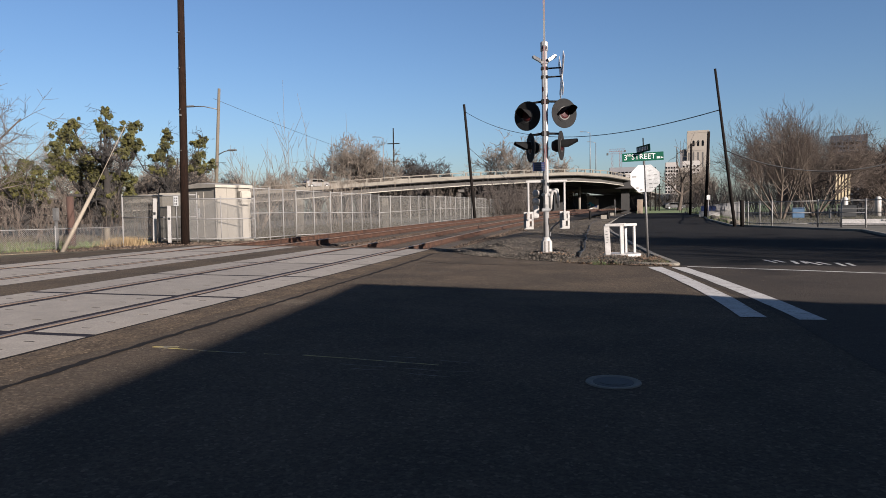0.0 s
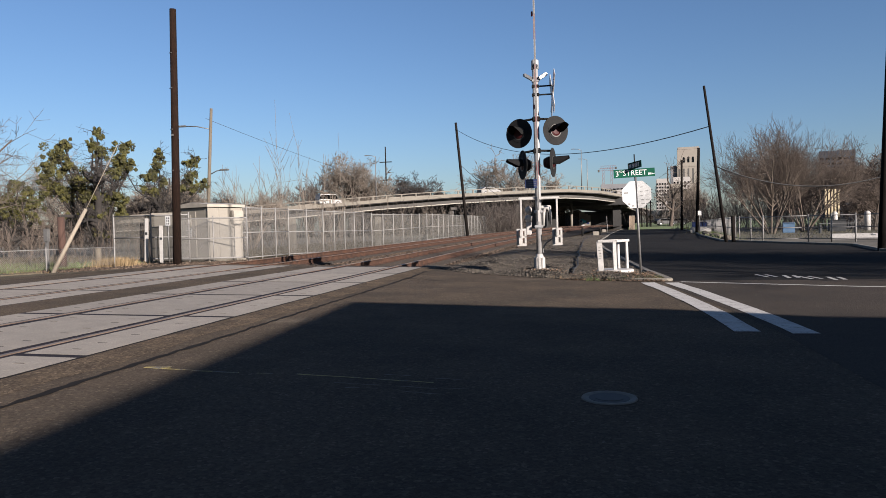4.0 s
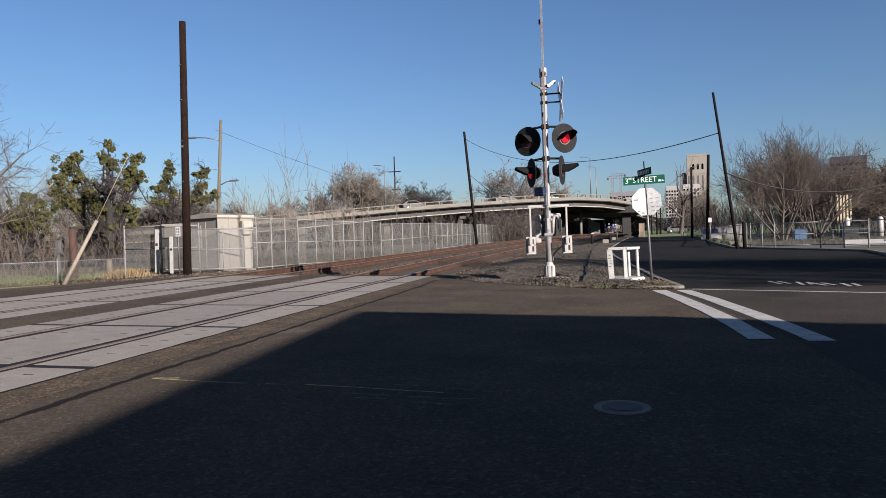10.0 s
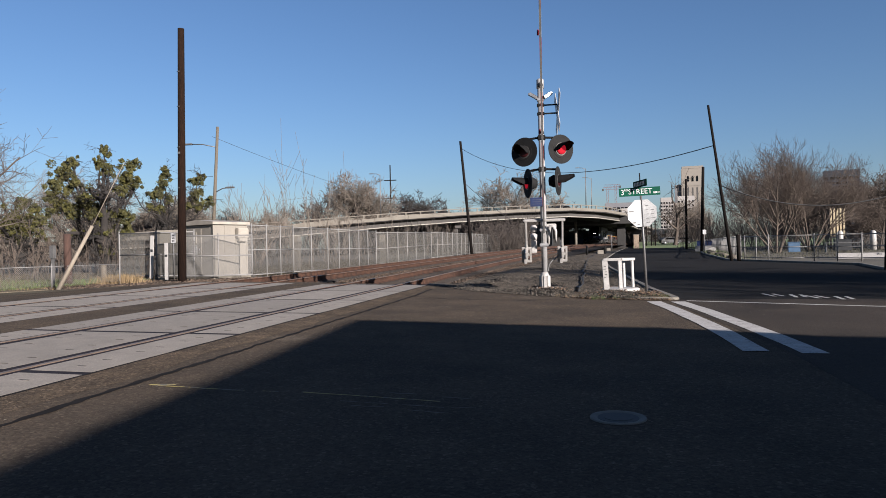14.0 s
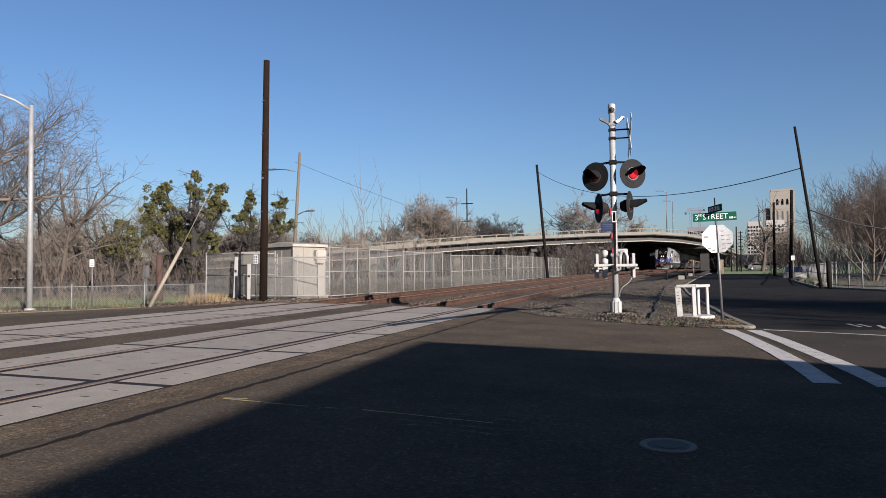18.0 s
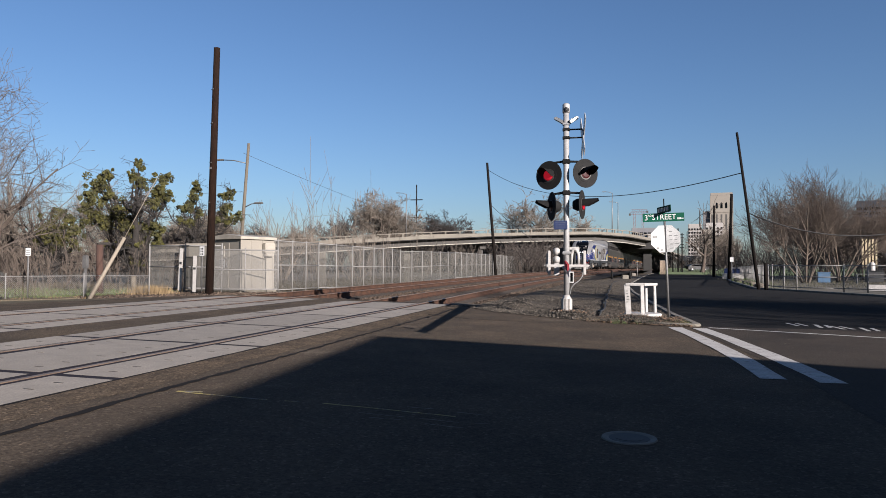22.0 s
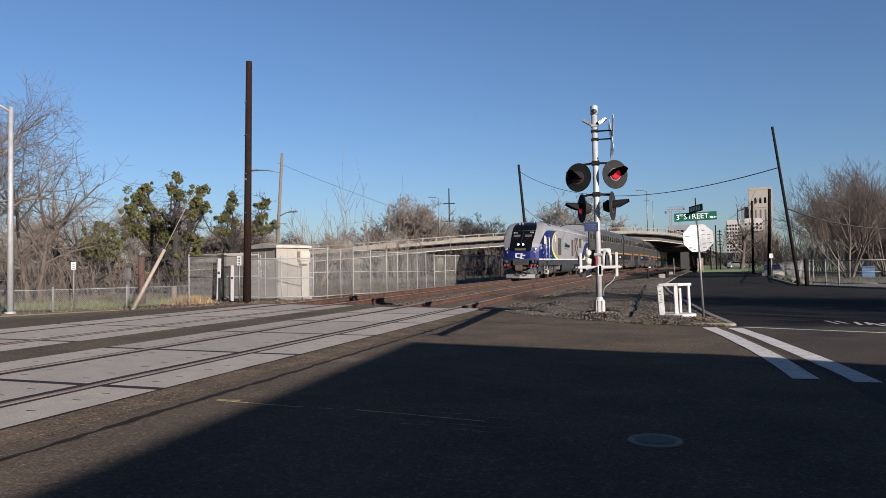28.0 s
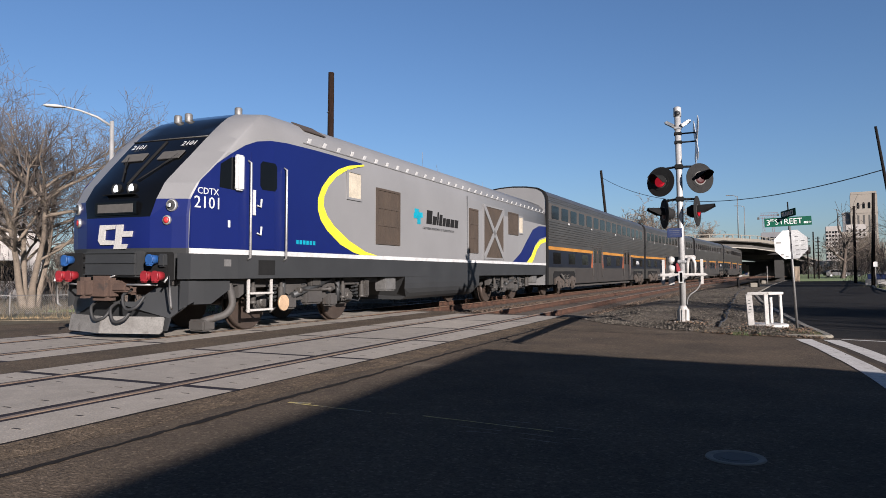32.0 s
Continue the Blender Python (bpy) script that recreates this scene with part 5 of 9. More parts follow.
def build_shed():
    s = empty("signal_shed", pose(-13.75, 23.4, 0.06, 0, 0, -25), "beige metal railway equipment shed with shallow roof", "shed")
    w, d, h = 1.85, 1.5, 1.98
    bm = bmesh.new()
    rbox(bm, -w, 0, 0.35, 0.35 + d, 0.02, h, 0.02)
    for k in range(4):
        rbox(bm, -0.02, 0.015, 0.35 + d * k / 3 - 0.03, 0.35 + d * k / 3 + 0.03, 0.02, h, 0.005)
    part("wall", bm, SHED, s)
    bm = bmesh.new()
    prism(bm, [(-w - 0.1, h), (0.1, h), (0.1, h + 0.10), (-w / 2, h + 0.2), (-w - 0.1, h + 0.10)], "y", 0.25, 0.45 + d)
    part("roof", bm, SHEDROOF, s)
    bm = bmesh.new()
    rbox(bm, -w + 0.25, -w + 1.1, 0.325, 0.352, 0.1, h - 0.15, 0.008)
    door = part("door", bm, SHED, s)
    bm = bmesh.new()
    tube(bm, [(-w + 1.0, 0.31, 0.9), (-w + 1.0, 0.29, 1.0), (-w + 1.0, 0.31, 1.1)], 0.014, 6)
    part("handle", bm, GALV, door)
    bm = bmesh.new()
    rbox(bm, -w + 0.5, -w + 0.82, 0.30, 0.327, 1.3, 1.72, 0.006)
    part("vent", bm, SHEDROOF, door)
    bm = bmesh.new()
    rbox(bm, -w + 0.5, -w + 0.85, 0.312, 0.325, 0.85, 1.22, 0.004)
    plate = part("notice", bm, SIGN_WHITE, door, "white notice plate")
    for k in range(4):
        bm = bmesh.new()
        box(bm, -w + 0.53, -w + 0.8 - 0.04 * (k % 2), 0.308, 0.3115, 1.15 - k * 0.075, 1.175 - k * 0.075)
        part("text_bar", bm, UNDER, plate)
    bm = bmesh.new()
    rbox(bm, 0.0, 0.22, 0.35 + d - 0.55, 0.35 + d - 0.05, 1.45, 1.85, 0.03)
    rbox(bm, 0.02, 0.2, 0.35 + d - 0.5, 0.35 + d - 0.1, 1.33, 1.46, 0.02)
    part("ventilator_hood", bm, SHEDROOF, s, "projecting pale ventilator hood")
    bm = bmesh.new()
    rbox(bm, -w - 0.1, 0.1, 0.25, 0.45 + d, -0.08, 0.03, 0.02)
    part("plinth", bm, KERB, s)
    # a lower cabinet behind the slatted fence
    c = empty("signal_cabinet", pose(-15.9, 24.6, 0.06, 0, 0, -8), "low beige metal cabinet behind the slatted fence", "cabinet")
    bm = bmesh.new()
    rbox(bm, -0.75, 0.75, 0, 0.9, -0.05, 1.72, 0.02)
    part("body", bm, SHED, c)
    bm = bmesh.new()
    rbox(bm, -0.82, 0.82, -0.06, 0.96, 1.72, 1.84, 0.03)
    part("lid", bm, SHEDROOF, c)
    for x in (-0.38, 0.38):
        bm = bmesh.new()
        rbox(bm, x - 0.34, x + 0.34, -0.02, 0.01, 0.1, 1.65, 0.006)
        part("door", bm, SHED, c)
    # little board by the fence
    b = empty("letter_board", pose(-14.75, 22.9, 0.05), "small white board on a thin post by the shed", "sign")
    bm = bmesh.new()
    tube(bm, [(0, 0.02, 0), (0, 0.02, 1.6)], 0.02, 6)
    part("post", bm, GALV, b)
    bm = bmesh.new()
    rbox(bm, -0.10, 0.10, -0.01, 0.005, 1.32, 1.68, 0.004)
    part("board", bm, SIGN_WHITE, b)
    for k in range(3):
        for x in (-0.045, 0.02):
            bm = bmesh.new()
            box(bm, x, x + 0.035, -0.015, -0.011, 1.36 + k * 0.1, 1.42 + k * 0.1)
            part("text_bar", bm, BLACKM, b)


def build_lamp():
    l = empty("street_lamp", pose(-16.4, 14.5, 0.05), "tall galvanised street lamp with curved arm", "street lamp")
    bm = bmesh.new()
    tube(bm, [(0, 0, 0), (0, 0, 5.65)], [0.085, 0.055], 14)
    disc(bm, (0, 0, 0.04), (0, 0, 1), 0.14, 0.08, 14)
    part("pole", bm, LAMPSTEEL, l)
    bm = bmesh.new()
    tube(bm, [(0, 0, 5.5), (-0.25, -0.3, 5.74), (-0.52, -0.63, 5.88), (-0.7, -0.87, 5.93), (-0.8, -0.97, 5.94)], [0.04, 0.036, 0.03, 0.028, 0.028], 8)
    part("arm", bm, LAMPSTEEL, l)
    bm = bmesh.new()
    t = bmesh.new()
    tube(t, [(0, -0.26, 0), (0, -0.18, 0), (0, 0.08, 0), (0, 0.30, 0.0)], [0.03, 0.09, 0.10, 0.04], 12)
    for v in t.verts:
        v.co.z *= 0.5
    merge(bm, t, pose(-0.93, -1.14, 5.94, 0, 0, -40))
    part("lamp_head", bm, WHITE, l)
    s = empty("parking_sign", pose(-15.65, 15.9, 0.05), "small white sign on a thin steel post", "road sign")
    bm = bmesh.new()
    tube(bm, [(0, 0, 0), (0, 0, 1.4)], 0.022, 8)
    part("post", bm, GALV, s)
    bm = bmesh.new()
    rbox(bm, -0.065, 0.065, -0.03, -0.022, 1.2, 1.42, 0.004, pose(0, 0, 0, 0, 0, 30))
    pl = part("plate", bm, SIGN_BACK, s)
    for k in range(3):
        bm = bmesh.new()
        box(bm, -0.045, 0.045, -0.036, -0.032, 1.225 + k * 0.055, 1.24 + k * 0.055, pose(0, 0, 0, 0, 0, 30))
        part("text_bar", bm, UNDER, pl)
    s = empty("metal_box_post", pose(-17.15, 19.8, 0.05), "grey meter box on a post beside the timber stub", "meter box")
    bm = bmesh.new()
    rbox(bm, -0.04, 0.04, -0.04, 0.04, 0, 0.9, 0.01)
    part("post", bm, GALV, s)
    bm = bmesh.new()
    rbox(bm, -0.09, 0.09, -0.06, 0.06, 0.85, 1.28, 0.02)
    part("box", bm, GALV, s)


build_poles()
white_marker(-15.98, 23.35, 1.62, 2.5)
white_marker(-14.67, 22.33, 1.32, 0.5)
build_fences()
build_shed()
build_lamp()

# ---------------------------------------------------------------- trees and brush
class Wood:
    """Collects tapering limbs as plain vertex and face lists."""

    def __init__(self):
        self.v, self.f = [], []

    def limb(self, pts, radii, n):
        v, f = self.v, self.f
        side = None
        prev = None
        for i, p in enumerate(pts):
            d = (pts[min(i + 1, len(pts) - 1)] - pts[max(i - 1, 0)]).normalized()
            if side is None:
                side = d.orthogonal().normalized()
            else:
                side = (side - d * side.dot(d)).normalized()
            up = d.cross(side)
            k = len(v)
            for j in range(n):
                a = 2 * math.pi * j / n
                v.append(tuple(p + side * (math.cos(a) * radii[i]) + up * (math.sin(a) * radii[i])))
            if prev is not None:
                for j in range(n):
                    f.append((prev + j, prev + (j + 1) % n, k + (j + 1) % n, k + j))
            prev = k


def bare_tree(name, m, label, seed, height, levels=4, stems=1, trunk=0.3, twig=TWIG, bark=BARK, cfg=None, spread=15, group=""):
    """A leafless tree: trunk and limbs in one part, the fine crown in another."""
    rnd = random.Random(seed)
    c = dict(bend=0.28, up=0.10, tip=0.008, kids=(7, 6, 5, 4), fork=(22, 58), shrink=(0.45, 0.72))
    c["from"] = 0.35
    c.update(cfg or {})
    tree = empty(name, m, label, "tree", group)
    trunk_w, crown_w = Wood(), Wood()
    for s in range(stems):
        a = 6.283 * s / stems + rnd.uniform(-0.4, 0.4)
        lean = radians(rnd.uniform(0.4, 1.0) * spread) if stems > 1 else radians(rnd.uniform(0, 5))
        d = Vector((math.sin(lean) * math.cos(a), math.sin(lean) * math.sin(a), math.cos(lean)))
        p = Vector((0.25 * math.cos(a), 0.25 * math.sin(a), 0)) if stems > 1 else Vector((0, 0, 0))
        # main stem
        pts, rad = [p - Vector((0, 0, 0.1))], [trunk * 1.25]
        L = height * rnd.uniform(0.5, 0.62)
        q, dd = p, d
        for i in range(5):
            dd = (dd + Vector((rnd.uniform(-1, 1), rnd.uniform(-1, 1), 0.15)) * c["bend"] * 0.35).normalized()
            q = q + dd * (L / 5)
            pts.append(q)
            rad.append(trunk * (1 - 0.12 * (i + 1)))
        trunk_w.limb(pts, rad, 9)
        for k in range(c["kids"][0]):
            u = rnd.uniform(c["from"], 1.0) if k else 1.0
            i = min(int(u * 5), 4)
            o = pts[i].lerp(pts[i + 1], u * 5 - i)
            base = (pts[i + 1] - pts[i]).normalized()
            out = base.orthogonal()
            out.rotate(Matrix.Rotation(rnd.uniform(0, 6.283), 3, base))
            ang = radians(rnd.uniform(*c["fork"]))
            nd = (base * math.cos(ang) + out * math.sin(ang)).normalized()
            grow_split(trunk_w, crown_w, rnd, o, nd, height * rnd.uniform(0.3, 0.46), trunk * rnd.uniform(0.35, 0.6), 1, levels, c)
    raw("trunk", trunk_w.v, trunk_w.f, bark, tree, True)
    raw("crown", crown_w.v, crown_w.f, twig, tree, True)
    return tree


def grow_split(tw, cw, rnd, p, d, length, r, level, levels, cfg):
    w = tw if level <= 1 else cw
    steps = 4 if level < 3 else 2
    pts, rad = [p], [r]
    for i in range(steps):
        b = cfg["bend"] * (1 + 0.35 * level)
        d = (d + Vector((rnd.uniform(-b, b), rnd.uniform(-b, b), rnd.uniform(-b, b) + cfg["up"])) * 0.55).normalized()
        p = p + d * (length / steps)
        pts.append(p)
        rad.append(max(r * (1 - (i + 1) / steps * 0.6), cfg["tip"]))
    w.limb(pts, rad, (8, 6, 4, 3, 3, 3)[min(level, 5)])
    if level >= levels:
        return
    for k in range(cfg["kids"][min(level, len(cfg["kids"]) - 1)]):
        u = rnd.uniform(0.2, 1.0)
        i = min(int(u * steps), steps - 1)
        q = pts[i].lerp(pts[i + 1], u * steps - i)
        base = (pts[i + 1] - pts[i]).normalized()
        out = base.orthogonal()
        out.rotate(Matrix.Rotation(rnd.uniform(0, 6.283), 3, base))
        ang = radians(rnd.uniform(*cfg["fork"]))
        nd = (base * math.cos(ang) + out * math.sin(ang)).normalized()
        grow_split(tw, cw, rnd, q, nd, length * rnd.uniform(*cfg["shrink"]), max(rad[i] * rnd.uniform(0.4, 0.65), cfg["tip"]), level + 1, levels, cfg)


def leaf_clump(verts, faces, rnd, c, r, n, size):
    """A loose ball of small leaves, denser towards an uneven rim."""
    for _ in range(n):
        d = Vector((rnd.gauss(0, 1), rnd.gauss(0, 1), rnd.gauss(0, 1))).normalized()
        lump = 0.75 + 0.5 * noise.noise(d * 2.2 + c)
        p = c + d * r * lump * rnd.uniform(0.55, 1.0)
        u = Vector((rnd.gauss(0, 1), rnd.gauss(0, 1), rnd.gauss(0, 1))).normalized()
        v = u.orthogonal().normalized()
        s = size * rnd.uniform(0.6, 1.3)
        k = len(verts)
        verts.extend((tuple(p - u * s), tuple(p + v * s * 0.45), tuple(p + u * s), tuple(p - v * s * 0.45)))
        faces.append((k, k + 1, k + 2, k + 3))


def mistletoe_tree(m, label, seed, height, clumps, trunk=0.28, leaf=0.075, per=520, spread=1.0):
    """A crooked dark tree: limbs run from the trunk to each clump of leaves, with bare twigs between them."""
    tree = bare_tree("mistletoe_tree", m, label, seed, height, 4, 1, trunk, BARK_DARK, BARK_DARK,
                           dict(bend=0.5, up=0.04, kids=(6, 5, 4, 4), fork=(30, 70), shrink=(0.45 * spread, 0.72 * spread), tip=0.010))
    rnd = random.Random(seed + 1)
    wood, twigs = Wood(), Wood()
    for c, r in clumps:
        c = Vector(c)
        start = Vector((rnd.uniform(-0.1, 0.1), rnd.uniform(-0.1, 0.1), c.z * rnd.uniform(0.22, 0.42)))
        pts = []
        for i in range(8):
            u = i / 7
            p = start.lerp(c, u) + Vector((0, 0, -0.28 * c.z * u * (1 - u)))
            wob = 0.16 * math.sin(math.pi * u)
            pts.append(p + Vector((rnd.uniform(-wob, wob), rnd.uniform(-wob, wob), rnd.uniform(-wob, wob))))
        wood.limb(pts, [trunk * 0.36 * (1 - 0.72 * i / 7) for i in range(8)], 6)
        for _ in range(26):
            q = pts[rnd.randrange(3, 8)]
            d = Vector((rnd.gauss(0, 1), rnd.gauss(0, 1), rnd.gauss(0.15, 0.8))).normalized()
            L = rnd.uniform(0.35, 1.0)
            e = q + d * L * 0.5 + Vector((0, 0, 0.06))
            f = q + d * L + Vector((rnd.uniform(-0.15, 0.15), rnd.uniform(-0.15, 0.15), rnd.uniform(-0.2, 0.15)))
            twigs.limb([q, e, f], [0.016, 0.011, 0.008], 3)
            for _ in range(3):
                g = e.lerp(f, rnd.random())
                twigs.limb([g, g + Vector((rnd.gauss(0, 0.16), rnd.gauss(0, 0.16), rnd.gauss(0, 0.16)))], [0.009, 0.007], 3)
        verts, faces = [], []
        leaf_clump(verts, faces, rnd, c, r * 0.78, int(per * 1.15 * (r / 0.7) ** 2), leaf)
        for _ in range(9):
            d = Vector((rnd.uniform(-1, 1), rnd.uniform(-1, 1), rnd.uniform(-1, 0.6))).normalized()
            leaf_clump(verts, faces, rnd, c + d * r * rnd.uniform(0.65, 1.15), r * rnd.uniform(0.16, 0.45), int(per * 0.12), leaf)
        raw("leaf_clump", verts, faces, MISTLE, tree)["kind"] = "stuff"
    raw("limb", wood.v, wood.f, BARK_DARK, tree, True)
    raw("twig", twigs.v, twigs.f, BARK_DARK, tree, True)["kind"] = "stuff"
    return tree


def brush(name, label, area, count, h, seed, material, tip=0.007, lean=0.12, forks=3, r=0.014):
    """Thickets of thin upright shoots, one object."""
    rnd = random.Random(seed)
    w = Wood()
    for _ in range(count):
        x, y = area(rnd)
        hh = h * rnd.uniform(0.45, 1.15)
        d = Vector((rnd.gauss(0, lean), rnd.gauss(0, lean), 1)).normalized()
        p = Vector((x, y, ground_z(x, y)))
        pts, rad = [p], [r]
        for i in range(3):
            d = (d + Vector((rnd.gauss(0, 0.08), rnd.gauss(0, 0.08), 0))).normalized()
            p = p + d * hh / 3
            pts.append(p)
            rad.append(max(r * (1 - 0.3 * (i + 1)), tip))
        w.limb(pts, rad, 3)
        for k in range(forks):
            u = rnd.uniform(0.25, 0.95)
            i = min(int(u * 3), 2)
            q = pts[i].lerp(pts[i + 1], u * 3 - i)
            e = (d + Vector((rnd.gauss(0, 0.5), rnd.gauss(0, 0.5), 0.1))).normalized()
            L = hh * rnd.uniform(0.15, 0.4)
            w.limb([q, q + e * L * 0.5 + Vector((0, 0, 0.03 * L)), q + e * L + Vector((0, 0, 0.12 * L))], [r * 0.6, tip, tip], 3)
    tagged(raw(name, w.v, w.f, material), label, "brush", kind="stuff")


def grass_patch(name, label, area, count, h, seed, material):
    rnd = random.Random(seed)
    verts, faces = [], []
    for _ in range(count):
        x, y = area(rnd)
        a = rnd.uniform(0, 6.283)
        hh = h * rnd.uniform(0.4, 1.2)
        wdt = rnd.uniform(0.006, 0.014)
        lx, ly = rnd.gauss(0, 0.35) * hh, rnd.gauss(0, 0.35) * hh
        k = len(verts)
        z = ground_z(x, y) if x < -16 and y > 26.6 else gz(x) - 0.08
        verts += [(x - math.cos(a) * wdt, y - math.sin(a) * wdt, z), (x + math.cos(a) * wdt, y + math.sin(a) * wdt, z), (x + lx, y + ly, z + hh)]
        faces.append((k, k + 1, k + 2))
    tagged(raw(name, verts, faces, material), label, "grass", kind="stuff")


def leaf_litter(name, label, area, count, size, seed, material):
    """Dry leaves lying loosely on the ground."""
    rnd = random.Random(seed)
    verts, faces = [], []
    for _ in range(count):
        x, y, z = area(rnd)
        a, tilt = rnd.uniform(0, 6.283), rnd.uniform(-0.5, 0.5)
        s = size * rnd.uniform(0.5, 1.3)
        u = Vector((math.cos(a), math.sin(a), tilt)) * s
        v = Vector((-math.sin(a), math.cos(a), rnd.uniform(-0.4, 0.4))) * s * 0.55
        p = Vector((x, y, z + abs(tilt) * s + 0.006))
        k = len(verts)
        verts += [tuple(p - u), tuple(p + v), tuple(p + u), tuple(p - v)]
        faces.append((k, k + 1, k + 2, k + 3))
    tagged(raw(name, verts, faces, material), label, "leaves", kind="stuff")


def build_trees():
    # the big tree hung with mistletoe, and its smaller neighbours
    cl = [((-1.44, -1.11, 5.31), 0.72), ((-1.73, -1.34, 4.63), 0.57), ((-1.9, -1.47, 4.1), 0.42), ((-1.58, -1.22, 3.57), 0.68), ((-1.18, -0.91, 5.88), 0.46), ((-1.05, -0.81, 4.82), 0.45),
          ((0.06, 0.05, 6.54), 0.36), ((-0.09, -0.07, 5.92), 0.34), ((0.22, 0.17, 5.6), 0.49), ((1.11, 0.86, 5.81), 0.57), ((0.9, 0.7, 5.04), 0.68), ((0.76, 0.59, 4.49), 0.45),
          ((1.25, 0.96, 4.87), 0.38), ((-0.72, -0.56, 3.85), 0.79), ((-0.36, -0.28, 3.26), 0.68), ((-1.05, -0.81, 3.22), 0.57), ((0.76, 0.58, 2.96), 0.75), ((0.35, 0.27, 3.05), 0.53)]
    low = [((0.89, 0.69, 2.32), 0.42), ((0.14, 0.11, 2.24), 0.45), ((-0.53, -0.41, 1.98), 0.4), ((0.1, 0.0, 1.25), 0.4), ((-1.06, -0.82, 1.98), 0.4)]
    mistletoe_tree(pose(-25.3, 32.9, 0.0), "dark oak hung with olive mistletoe clumps behind the fence", 11, 6.3, cl + low, spread=0.75)
    cl = [((-0.09, -0.08, 2.94), 0.71), ((0.72, 0.68, 2.82), 0.56), ((0.28, 0.26, 3.72), 0.41), ((-0.37, -0.35, 2.68), 0.49), ((0.2, 0.19, 2.2), 0.6), ((0.72, 0.68, 2.07), 0.41), ((-0.2, -0.19, 2.08), 0.5), ((0.49, 0.46, 3.37), 0.38)]
    mistletoe_tree(pose(-28.2, 30.2, 0), "small dark tree with olive mistletoe clumps", 12, 3.4, cl, 0.2, spread=0.6)
    cl = [((-0.01, -0.01, 5.76), 0.36), ((-0.17, -0.11, 5.13), 0.48), ((-0.36, -0.24, 4.64), 0.44), ((-0.26, -0.17, 3.6), 0.44), ((-0.65, -0.43, 4.44), 0.28), ((-0.73, -0.48, 3.76), 0.28), ((1.34, 0.88, 5.24), 0.4),
          ((1.62, 1.06, 5.54), 0.28), ((1.39, 0.91, 4.55), 0.44), ((1.09, 0.72, 3.86), 0.4), ((1.98, 1.3, 4.06), 0.36), ((0.14, 0.09, 4.25), 0.32), ((1.58, 1.04, 3.76), 0.36)]
    mistletoe_tree(pose(-24.2, 37.0, 0), "dark tree with scattered mistletoe behind the shed", 13, 5.6, cl, 0.16, spread=0.6)
    # bare trees
    big = dict(bend=0.46, up=0.14, kids=(10, 7, 6, 5), fork=(20, 52), tip=0.0055, shrink=(0.42, 0.66))
    bare_tree("bare_tree", pose(-27.6, 20.2, 0), "large bare cottonwood with pale limbs behind the low fence", 21, 9.2, 4, 4, 0.15, TWIG, mat("pale_bark", (0.115, 0.092, 0.068), 0.9, scale=4, bump=0.5, bscale=20), big, 26)
    bare_tree("bare_tree", pose(-27.5, 25.6, 0), "slender bare tree behind the low fence", 22, 6.8, 4, 2, 0.13, TWIG, BARK, dict(kids=(6, 5, 4, 3)), 14)
    bare_tree("bare_tree", pose(-33.5, 19.0, 0), "bare tree behind the low fence", 23, 8.5, 4, 2, 0.2, TWIG, BARK, dict(kids=(6, 5, 5, 3)), 20)
    bare_tree("bare_tree", pose(-36, 36, 0), "bare tree among the brush", 24, 7.5, 4, 2, 0.2, TWIG_PALE, BARK, dict(kids=(6, 5, 5, 3)), 20)
    # the wide many-stemmed tree across the street
    fan = dict(bend=0.20, up=0.20, kids=(6, 5, 5, 4), fork=(12, 36), tip=0.0065, shrink=(0.48, 0.70))
    fan["from"] = 0.45
    fan_tree = bare_tree("bare_tree", pose(16.2, 65, 0), "wide bare tree with many stems fanning from its base", 31, 7.7, 4, 8, 0.085, TWIG_BROWN, mat("tan_bark", (0.075, 0.057, 0.041), 0.9, scale=4), fan, 44)
    copy_thing(fan_tree, pose(20.2, 69.5, 0, 0, 0, 130) @ Matrix.Scale(0.98, 4))
    t1 = bare_tree("bare_tree", pose(24, 92, 0), "bare brown tree in the lot across the street", 32, 10.5, 4, 3, 0.2, TWIG_BROWN, BARK, dict(tip=0.022, kids=(8, 6, 5, 4)), 22, "bare trees across the street")
    t2 = bare_tree("bare_tree", pose(31, 84, 0), "bare brown tree in the lot across the street", 33, 8.6, 4, 3, 0.2, TWIG_BROWN, BARK, dict(tip=0.022, kids=(8, 6, 5, 4)), 26, "bare trees across the street")
    for k, (x, y, s, r) in enumerate(((38, 92, 1.0, 40), (45, 80, 0.85, 100), (52, 98, 1.0, 200), (30, 110, 1.0, 310), (60, 88, 0.9, 20), (40, 66, 0.7, 150), (27, 72, 0.55, 250), (70, 110, 1.1, 75), (80, 90, 1.0, 170))):
        copy_thing(t1 if k % 2 else t2, pose(x, y, 0, 0, 0, r) @ Matrix.Scale(s, 4))
    # Two more, unseen off to the right, added to shade the side street.
    for x, y, s, r in ((27, 4.0, 1.0, 15), (36, -2.0, 1.1, 80)):
        copy_thing(t1, pose(x, y, 0, 0, 0, r) @ Matrix.Scale(s, 4))
    bare_tree("bare_tree", pose(18.0, 150, 0), "twisted bare street tree with few thick limbs", 34, 15.5, 3, 1, 0.42, TWIG, BARK, dict(tip=0.036, kids=(8, 6, 5), bend=0.55, up=0.03, fork=(30, 75)), 10)
    # far trees beyond the overpass and along the horizon
    far = dict(tip=0.034, kids=(8, 6, 5, 3), fork=(20, 50), shrink=(0.42, 0.62), bend=0.30, up=0.10)
    far["from"] = 0.3
